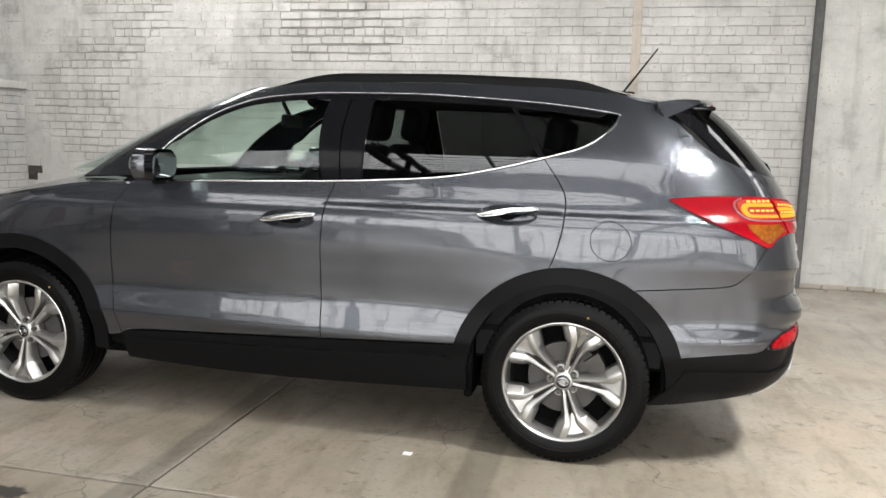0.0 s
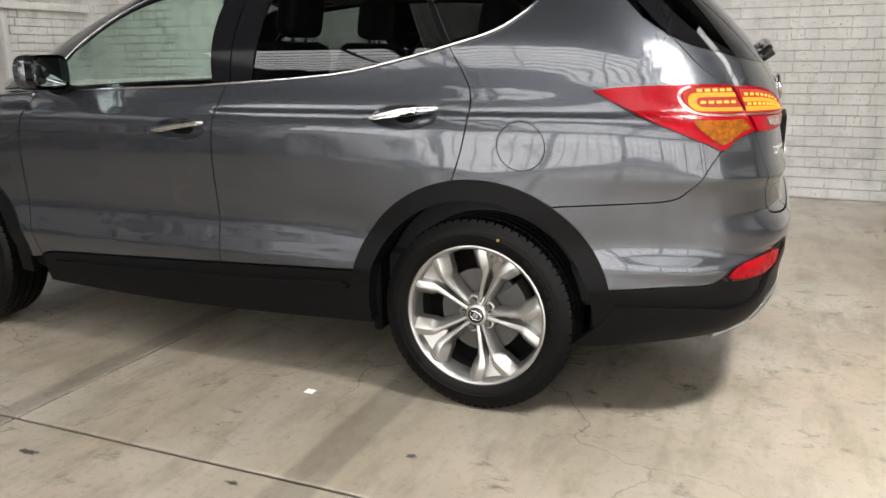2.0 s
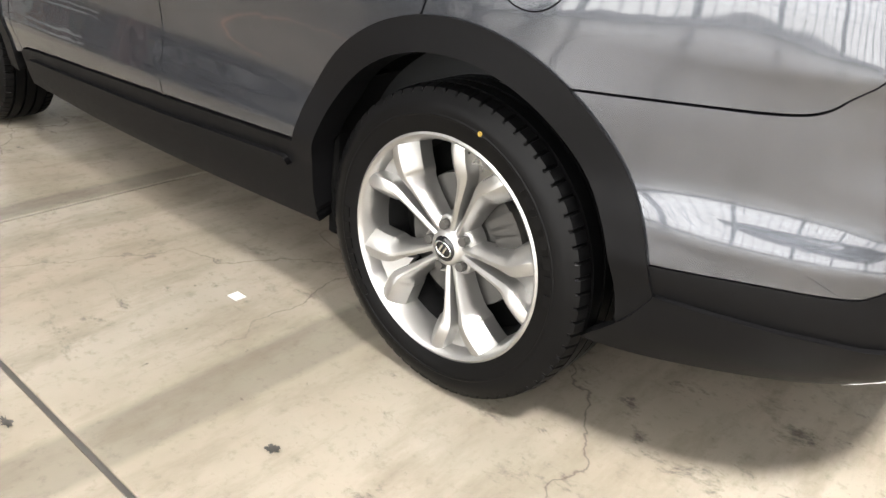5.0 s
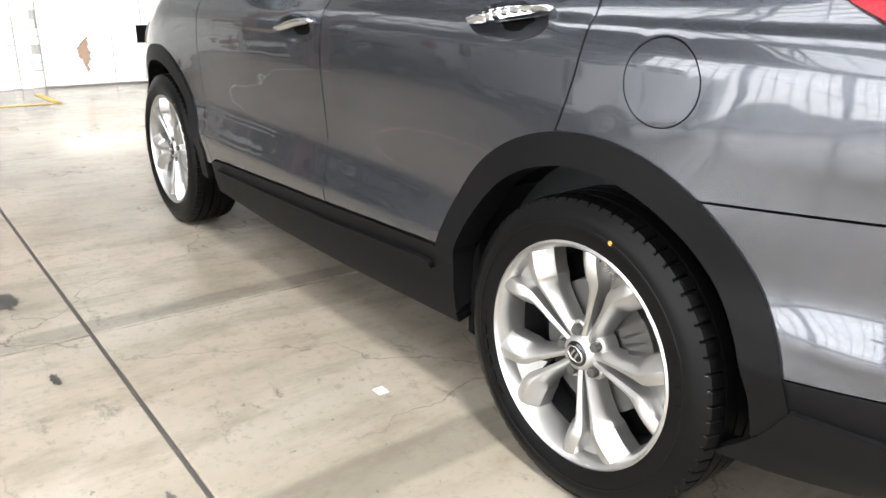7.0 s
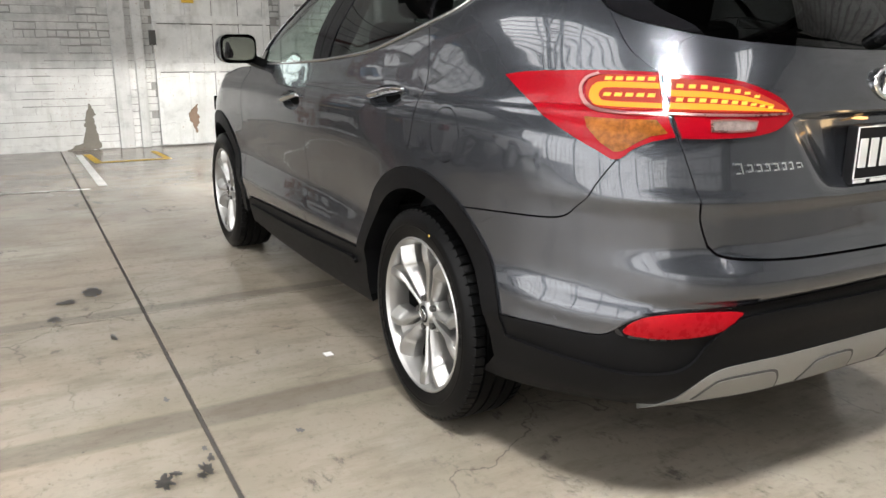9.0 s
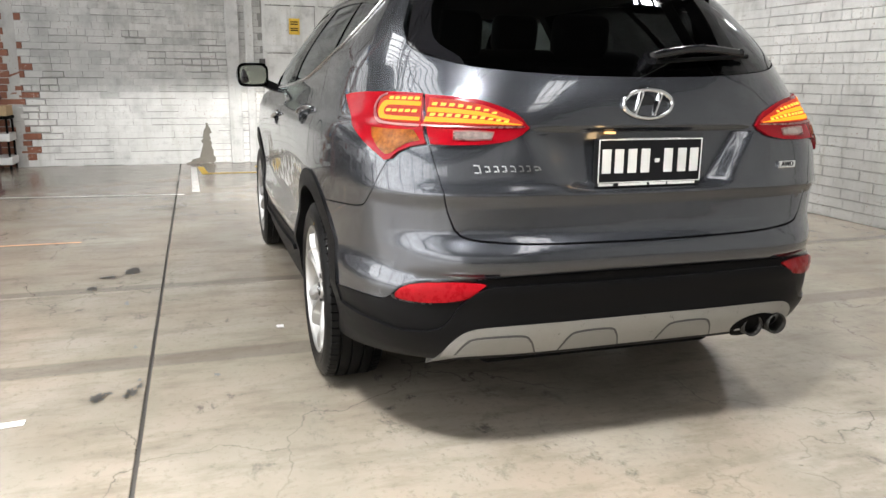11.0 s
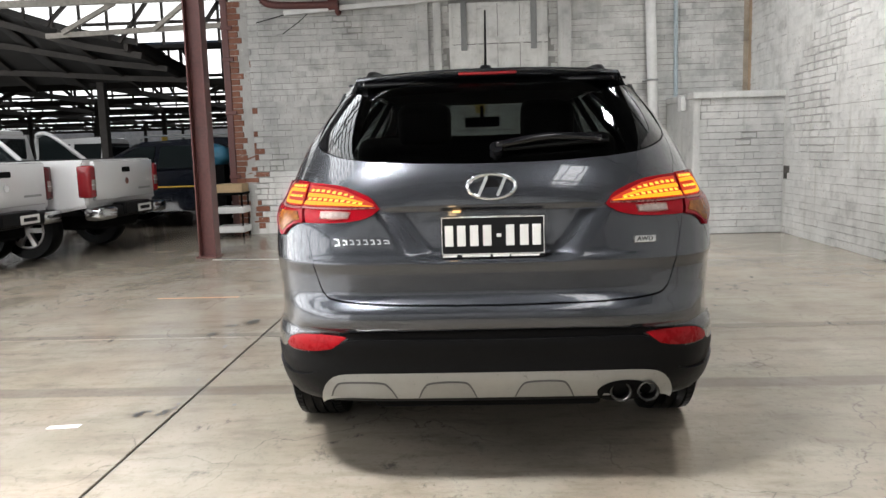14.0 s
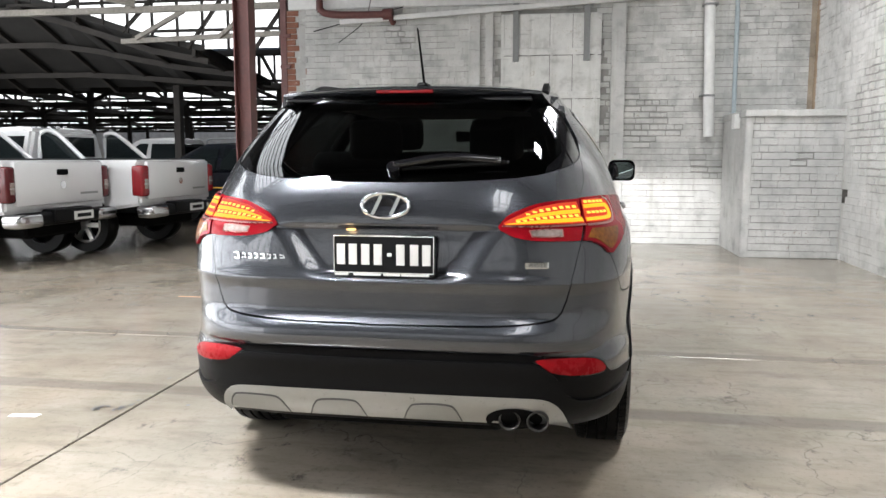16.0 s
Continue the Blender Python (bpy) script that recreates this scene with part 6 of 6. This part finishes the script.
cable = thing("conduit", "bluish-grey cable conduit with a white switch box", "conduit")
part("conduit_tube", rod(bmesh.new(), (WALL_X + .04, 3.06, 1.9), (WALL_X + .04, 3.04, 4.6), .032, 12), simple("blue_grey_paint", (.34, .40, .43), .5, grain=30), cable, smooth=True)
part("switch_box", block(-7.52, -7.34, 2.86, 2.94, 1.70, 1.90, .008, 2), WHITEPAINT, cable)
part("socket", block(-7.60, -7.52, 2.88, 2.94, 1.74, 1.82, .004, 1), DARK, cable)
redpipe = thing("fire_pipe", "dull red iron pipe with bends high on the wall", "pipe")
tube("pipe_run", spline([(WALL_X + .15, -3.22, 5.2), (WALL_X + .15, -3.22, 3.75), (WALL_X + .15, -3.19, 3.58), (WALL_X + .15, -3.02, 3.52), (WALL_X + .15, -2.6, 3.50), (WALL_X + .15, -2.15, 3.50)], 8),
     .055, OXIDE, redpipe, 12)
part("pipe_flange", rod(bmesh.new(), (WALL_X + .15, -2.2, 3.50), (WALL_X + .15, -2.05, 3.50), .085, 14), OXIDE, redpipe, smooth=True)
tube("pipe_end", [(WALL_X + .15, -2.1, 3.5), (WALL_X + .13, -2.08, 3.44), (WALL_X - .02, -2.08, 3.40)], .05, OXIDE, redpipe, 10)
wire = thing("loose_wires", "thin dark wires hanging slack across the bricks", "wire")
tube("wire_strand", spline([(WALL_X + .10, -2.35, 4.1), (WALL_X + .10, -2.50, 3.45), (WALL_X + .05, -2.95, 3.10)], 6), .006, DARK, wire, 5)
tube("wire_strand", spline([(WALL_X + .06, -3.35, 3.28), (WALL_X + .1, -2.6, 3.45), (WALL_X + .06, -1.9, 3.62)], 6), .008, DARK, wire, 5)

# iron strip and rust streak on the long wall
strip = thing("drain_strip", "grey galvanised drain strip up the wall", "pipe")
part("strip_body", block(1.945, 2.02, WALL_Y - .10, WALL_Y + .0, 0.0, 4.4, .012, 2), simple("tarnished_zinc", (.10, .10, .10), .6, .2, grain=25, vary=.3), strip)
streak = thing("rust_streak", "rusty strip of bare brick on the painted wall", "rust strip")
part("rust_patch", block(.24, .335, WALL_Y - .0125, WALL_Y, 1.80, 4.2, .004, 1), brick_paint("rusted_paint", (.70, .63, .55), (.36, .13, .06)), streak)

# columns and the saw-tooth roof
col = thing("column", "red-oxide painted steel column standing on the concrete", "column")
part("web", block(-5.86, -5.84, -3.53, -3.33, 0, CEIL, .002, 1), OXIDE, col)
for y in (-3.53, -3.335):
    part("flange", block(-5.95, -5.75, y, y + .018, 0, CEIL, .002, 1), OXIDE, col)
part("base_plate", block(-6.0, -5.70, -3.56, -3.30, 0, .02, .004, 1), OXIDE, col)
post_bm = block(-.08, .08, -.08, .08, 0, CHORD, .012, 1)
post = thing("timber_post", "dark sooty timber post holding up the roof", "post", pose(-12, -7.6, 0), group="posts of the hall")
part("shaft", post_bm, DARKTIMBER, post)
bm = bmesh.new()
for s in (-1, 1):
    beam(bm, (0, s * .1, 3.0), (0, s * .9, CHORD), .1, .1)
part("brace", bm, DARKTIMBER, post)
for gx in (-48.0, -42.0, -36.0, -30.0, -24.0, -18.0, -12.0):
    for y in (-31.6, -25.6, -19.6, -13.6, -7.6, -1.6, 3.4):
        if (gx, y) != (-12.0, -7.6):
            copy_thing(post, pose(gx, y, 0))
yellow_post = thing("guard_post", "yellow-painted steel post in the hall", "post", pose(-19.5, -9.4, 0))
part("tube", rod(bmesh.new(), (0, 0, 0), (0, 0, 1.9), .09, 12), YELLOW, yellow_post, smooth=True)

Y0, Y1 = -40.0, 4.3
bm, gm, tm = bmesh.new(), bmesh.new(), bmesh.new()
for gx in GLAZE_X:
    # roof slope that rises to the glazing, and its boarding under the ridge
    a = [(gx + 6.0, CHORD + .15), (gx, RIDGE), (gx, RIDGE + .08), (gx + 6.0, CHORD + .23)]
    vs = [bm.verts.new((x, y, z)) for y in (Y0, Y1) for x, z in a]
    for q in ((0, 1, 5, 4), (3, 7, 6, 2), (1, 2, 6, 5), (0, 4, 7, 3), (0, 3, 2, 1), (4, 5, 6, 7)):
        bm.faces.new([vs[i] for i in q])
    beam(tm, (gx, Y0, CHORD), (gx, Y1, CHORD), .14, .20)
    beam(tm, (gx, Y0, RIDGE - .05), (gx, Y1, RIDGE - .05), .12, .14)
    y = Y0
    while y < Y1:
        beam(tm, (gx, y, CHORD), (gx, y, RIDGE), .05, .06)
        y += .75
    for y in np.arange(-37.6, 5, 6.0 if gx < -30 else 3.0):
        # truss of each bay: bottom chord, rafter, struts and diagonals
        beam(tm, (gx, y, CHORD), (gx + 6.0, y, CHORD), .12, .16)
        beam(tm, (gx, y, RIDGE - .12), (gx + 6.0, y, CHORD + .05), .10, .14)
        for u, v in ((1.5, 1.5), (3.0, 3.0), (4.5, 4.5), (0.1, 1.5), (1.5, 3.0), (3.0, 4.5)):
            beam(tm, (gx + u, y, CHORD), (gx + v, y, RIDGE - .12 - (RIDGE - CHORD - .17) * v / 6), .07, .08)
    for u in (1.2, 2.4, 3.6, 4.8):
        z = RIDGE - .06 - (RIDGE - CHORD - .15) * u / 6
        beam(tm, (gx + u, Y0, z), (gx + u, Y1, z), .06, .10)
# low dark roof between the cross wall and the first saw-tooth, on beams
HIP0, HIP1, EAVE, HIGH, LOW = -9.2, -5.5, 2.80, 4.15, 3.10   # where the lean-to's upper edge starts and ends to fall, and its heights


def lean_edge(y):
    return HIGH + (LOW - HIGH) * float(step(y, HIP0 - .6, HIP1 + .3)) if y < HIP1 else LOW


lean_y = [Y0, HIP0, -8.3, -7.4, -6.5, HIP1]
lean = [[bm.verts.new((x, y, z + dz)) for x, z in ((-12.0, EAVE), (-9.0, lean_edge(y)))] for dz in (0, .10) for y in lean_y]
for k in range(len(lean_y) - 1):
    a, b, c, d = lean[k], lean[k + 1], lean[k + len(lean_y)], lean[k + 1 + len(lean_y)]
    for q in ((a[0], b[0], b[1], a[1]), (c[0], c[1], d[1], d[0]), (a[1], b[1], d[1], c[1]), (a[0], c[0], d[0], b[0])):
        bm.faces.new(q)
for y in np.arange(-37.6, HIP1, 1.1):
    beam(tm, (-12.0, y, EAVE - .06), (-9.0, y, lean_edge(y) - .06), .07, .12)
for u in (.25, .6, .95):
    for y0, y1 in zip(lean_y[:-1], lean_y[1:]):
        beam(tm, (-12 + 3 * u, y0, EAVE + (lean_edge(y0) - EAVE) * u - .14), (-12 + 3 * u, y1, EAVE + (lean_edge(y1) - EAVE) * u - .14), .06, .10)
block(-12.0, -9.02, Y0, HIP1, CEIL, CEIL + .10, 0, 1, bm)
block(-12.0, -9.2, HIP1, Y1, 3.72, 3.86, 0, 1, bm)
for y in np.arange(HIP0, PIER_Y, .46):
    beam(tm, (-9.0, y, lean_edge(y)), (-9.0, y, CEIL), .035, .05)
for z in (3.45, 3.95, 4.55):
    beam(tm, (-9.0, HIP0 if z > 3.9 else -7.3 if z > 3.5 else -6.4, z), (-9.0, PIER_Y, z), .04, .05)
for y in (-8.2, -7.0, -5.8, -4.6):
    beam(tm, (-9.0, y, lean_edge(y)), (-9.0, y + .9, 4.3), .05, .06)
block(-9.16, -9.06, Y0, HIP0, HIGH, CEIL, 0, 1, bm)
# flat ceiling over the car, with glazed strips between dark beams
ys = sorted([Y0, Y1] + [v for sy, sw, _, sx, sx1 in STRIPS for v in (sy - sw / 2, sy + sw / 2)])
for y0, y1 in zip(ys[::2], ys[1::2]):
    block(-9.0, 14.2, y0, y1, CEIL, CEIL + .10, 0, 1, bm)
for x0, x1 in ((-9.0, STRIP_X0), (STRIP_X1, 14.2)):
    block(x0, x1, Y0, Y1, CEIL + .102, CEIL + .2, 0, 1, bm)
for sy, sw, _, sx, sx1 in STRIPS:
    for e0, e1 in ((STRIP_X0, sx), (sx1, STRIP_X1)):
        if e1 > e0:
            block(e0, e1, sy - sw / 2, sy + sw / 2, CEIL, CEIL + .10, 0, 1, bm)
    for x in np.arange(sx, sx1 + .1, 2.06):
        beam(tm, (x, sy - sw / 2, CEIL + .04), (x, sy + sw / 2, CEIL + .04), .045, .05)
    for dy in (-.38, -.25, -.12, .0, .12, .25, .38) if sy < 0 else (-.25, .25):
        beam(tm, (sx, sy + dy * sw, CEIL + .05), (sx1, sy + dy * sw, CEIL + .05), .035, .04)
for x in np.arange(-6.0, 14.0, 4.0):
    beam(tm, (x, Y0, CEIL - .9), (x, Y1, CEIL - .9), .10, .12)
    beam(tm, (x, Y0, CEIL - .1), (x, Y1, CEIL - .1), .10, .12)
    for y in np.arange(-20.0, 3.5, 1.4):
        beam(tm, (x, y, CEIL - .9), (x, y + .7, CEIL - .1), .06, .06)
        beam(tm, (x, y + .7, CEIL - .1), (x, y + 1.4, CEIL - .9), .06, .06)
roof = tagged(part("ceiling", bm, ROOFM), "sooty saw-tooth roof sheeting on purlins", "roof", kind="structure")
trusses = part("roof_trusses", tm, DARKTIMBER, roof, "dark timber trusses and glazing bars")
for gx in GLAZE_X:
    tagged(mesh_object("backdrop_sky", [(gx - .08, Y0, CHORD), (gx - .08, Y1, CHORD), (gx - .08, Y1, RIDGE), (gx - .08, Y0, RIDGE)], [(0, 1, 2, 3)], SKYGLOW),
           "bright overcast sky behind the roof glazing", "sky", kind="structure")
low_run = [(-9.1, y, lean_edge(y) + .05) for y in (HIP0, -8.3, -7.4, -6.5, HIP1, PIER_Y)]
tagged(mesh_object("backdrop_sky", low_run + [(-9.1, PIER_Y, CEIL), (-9.1, HIP0, CEIL)], [tuple(range(8))], SKYGLOW),
       "bright overcast sky behind the roof glazing", "sky", kind="structure")
tie = thing("tie_beam", "pale grey timber tie beam with steel strut", "beam")
bm = beam(bmesh.new(), (-8.6, -16, 3.74), (-8.6, PIER_Y, 3.74), .09, .10)
part("tie", bm, TIMBER, tie)
part("lower_tie", beam(bmesh.new(), (-8.8, -6.9, 3.26), (-8.8, PIER_Y, 3.34), .06, .08), TIMBER, tie)
for y0, y1 in ((-6.6, -5.7), (-5.1, -4.5)):
    part("brace", beam(bmesh.new(), (-8.75, y0, 3.30), (-8.7, y1, 3.72), .06, .07), TIMBER, tie)
bm = beam(bmesh.new(), (-7.2, -9.5, 4.5), (-8.4, -6.4, 3.8), .12, .12)
part("strut", bm, TIMBER, tie)

# outer walls that close the hall
for nm, x0, x1, y0, y1 in (("wall_far", -62, -61.7, -42, 8), ("wall_south", -62, 20, -42, -41.7), ("wall_return", SIDE_X0 - .3, SIDE_X0, -41.7, SIDE_Y), ("wall_back", 14, 14.3, -42, 4.4), ("wall_north", -62, WALL_X - .31, WALL_Y + .3, WALL_Y + .6)):
    tagged(part(nm, block(x0, x1, y0, y1, 0, 5.6), TIMBER), "plain grey outer wall of the hall", "wall", kind="structure")

# glazed side wall: sill, lintel and bars
tagged(part("wall_glazed", block(SIDE_X0, 14, SIDE_Y - .3, SIDE_Y, 0, .4), PLASTER), "plain sill wall under the side windows", "wall", kind="structure")
tagged(part("wall_solid", block(SIDE_X0, GLASS_X0 - .03, SIDE_Y - .3, SIDE_Y, .4, 4.7), TIMBER), "plain grey stretch of wall beside the side windows", "wall", kind="structure")
tagged(part("wall_lintel", block(SIDE_X0, 14, SIDE_Y - .3, SIDE_Y, 4.7, 5.3), PLASTER), "plain lintel over the side windows", "wall", kind="structure")
bm = bmesh.new()
for x in np.arange(GLASS_X0, SIDE_X1 + .1, .58):
    w = .30 if round((x - GLASS_X0) / .58) % 6 == 0 else .05
    block(x - w / 2, x + w / 2, SIDE_Y - .06, SIDE_Y - .01, .4, 4.7, 0, 1, bm)
for z in (1.1, 1.8, 2.5, 3.2, 3.9):
    block(GLASS_X0, SIDE_X1, SIDE_Y - .055, SIDE_Y - .015, z - .02, z + .02, 0, 1, bm)
for y in np.arange(END_Y0, END_Y1 + .1, 1.05):
    block(END_X - .10, END_X - .05, y - .03, y + .03, END_Z0, END_Z1, 0, 1, bm)
for z in (END_Z0, 3.2, 4.1, END_Z1):
    block(END_X - .095, END_X - .055, END_Y0, END_Y1, z - .03, z + .03, 0, 1, bm)
for y in np.arange(CORNER_Y0, CORNER_Y1 + .1, .92):
    block(END_X - .10, END_X - .05, y - .05, y + .05, CORNER_Z0, CORNER_Z1, 0, 1, bm)
for z in (CORNER_Z0, 1.2, 1.9, 2.6, 3.3, 4.0, CORNER_Z1):
    block(END_X - .095, END_X - .055, CORNER_Y0, CORNER_Y1, z - .025, z + .025, 0, 1, bm)
tagged(part("window_bars", bm, DARKTIMBER), "steel bars of the side windows", "window", kind="structure")

# floor markings
def marking(name, label, pts, material):
    return tagged(mesh_object(name, [(x, y, .004) for x, y in pts], [tuple(range(len(pts)))], material), label, "floor marking", kind="structure")


marking("trim_yellow_line", "worn yellow bay line on the concrete", [(-7.95, -1.36), (-7.1, -1.30), (-7.1, -1.22), (-7.95, -1.28)], YELLOW)
marking("trim_yellow_line", "worn yellow bay line on the concrete", [(-7.92, -.60), (-7.1, -.55), (-7.1, -.48), (-7.92, -.53)], YELLOW)
marking("trim_yellow_line", "worn yellow bay line on the concrete", [(-7.20, -1.26), (-7.12, -1.26), (-7.12, -.5), (-7.20, -.5)], YELLOW)
marking("trim_white_line", "worn white line on the concrete", [(-7.95, -1.44), (-5.5, -1.42), (-5.5, -1.34), (-7.95, -1.37)], WHITELINE)
marking("trim_white_line", "worn white line on the concrete", [(-5.58, -3.3), (-5.38, -1.5), (-5.34, -1.5), (-5.54, -3.3)], WHITELINE)
marking("trim_white_dash", "short white paint dash on the concrete", [(.205, -2.13), (.25, -2.13), (.235, -1.98), (.185, -1.98)], WHITELINE)
marking("trim_orange_line", "faint orange chalk line on the concrete", [(-3.07, -2.95), (-3.04, -2.95), (-3.04, -2.2), (-3.07, -2.2)], simple("orange_chalk", (.60, .30, .17), .8, grain=40))
chip = thing("paper_scrap", "small scrap of white paper on the concrete", "paper")
part("scrap", block(-.675, -.635, -1.01, -.975, 0, .003, .001, 1), WHITEPAINT, chip)


# damp patches at the foot of the end wall
def stain(label, pts, material, x=WALL_X + .020):
    ring = resample(spline(pts, 5, True), .012)
    ring = ring + np.array([(.030 * noise.noise((a * 14, b * 14, 2.0)) + .016 * noise.noise((a * 55, b * 55, 7.0)), .030 * noise.noise((a * 14, b * 14, 5.0))) for a, b in ring])
    ring[:, 1] = np.maximum(ring[:, 1], .002)
    ob = thing("wall_stain", label, "stain")
    n = len(ring)
    mesh_object("patch", [(x, a, b) for a, b in ring] + [(WALL_X, a, b) for a, b in ring], [tuple(range(n))] + [(i, n + i, n + (i + 1) % n, (i + 1) % n) for i in range(n)], material, ob)


DAMP = brick_paint("damp_dirt", (.20, .18, .15), (.12, .08, .06))
stain("dark damp stain rising from the floor up the bricks", [(-1.50, .0), (-1.32, .10), (-1.27, .30), (-1.22, .56), (-1.16, .50), (-1.15, .25), (-1.13, .0)], DAMP)
stain("rusty brown scar low on the sliding door", [(-.02, .40), (.03, .50), (.10, .53), (.11, .42), (.09, .26), (.06, .15), (.02, .28)], brick_paint("rusty_scar", (.24, .16, .11), (.16, .07, .04)), DX - .004)

run_off = thing("rust_run", "rusty water run down the corner of the bricks", "rust strip")
RUSTY = brick_paint("rust_water", (.50, .37, .25), (.30, .14, .06), .7)
part("rust_patch", block(WALL_X + .012, WALL_X + .14, WALL_Y - .0135, WALL_Y, 1.98, 4.6, .004, 1), RUSTY, run_off)
part("rust_patch", block(WALL_X, WALL_X + .0145, WALL_Y - .085, WALL_Y - .014, 1.93, 4.6, .004, 1), brick_paint("brown_water", (.44, .37, .29), (.22, .13, .07), .7), run_off)


# scuffed oil marks on the concrete beside the joint
OILY = simple("oil_scuff", (.045, .042, .038), .45, grain=60, vary=.5)
rng = random.Random(11)
for x, y, rx, ry in ((.03, -1.635, .045, .022), (-.03, -1.61, .03, .012), (.06, -1.655, .025, .018), (-.10, -1.615, .02, .010), (.05, -1.76, .05, .03), (.015, -1.72, .02, .02), (-2.02, -1.77, .09, .05), (-1.65, -1.97, .06, .03), (-1.9, -1.9, .04, .05), (-.52, -1.66, .03, .012), (-1.28, -1.75, .05, .015), (-.07, -1.31, .018, .014)):
    pts = []
    for i in range(26):
        a, k = 2 * math.pi * i / 26, rng.uniform(.45, 1.15)
        pts.append((x + rx * k * math.cos(a), y + ry * k * math.sin(a)))
    marking("trim_oil_mark", "dark scuffed oil mark on the concrete", pts, OILY)
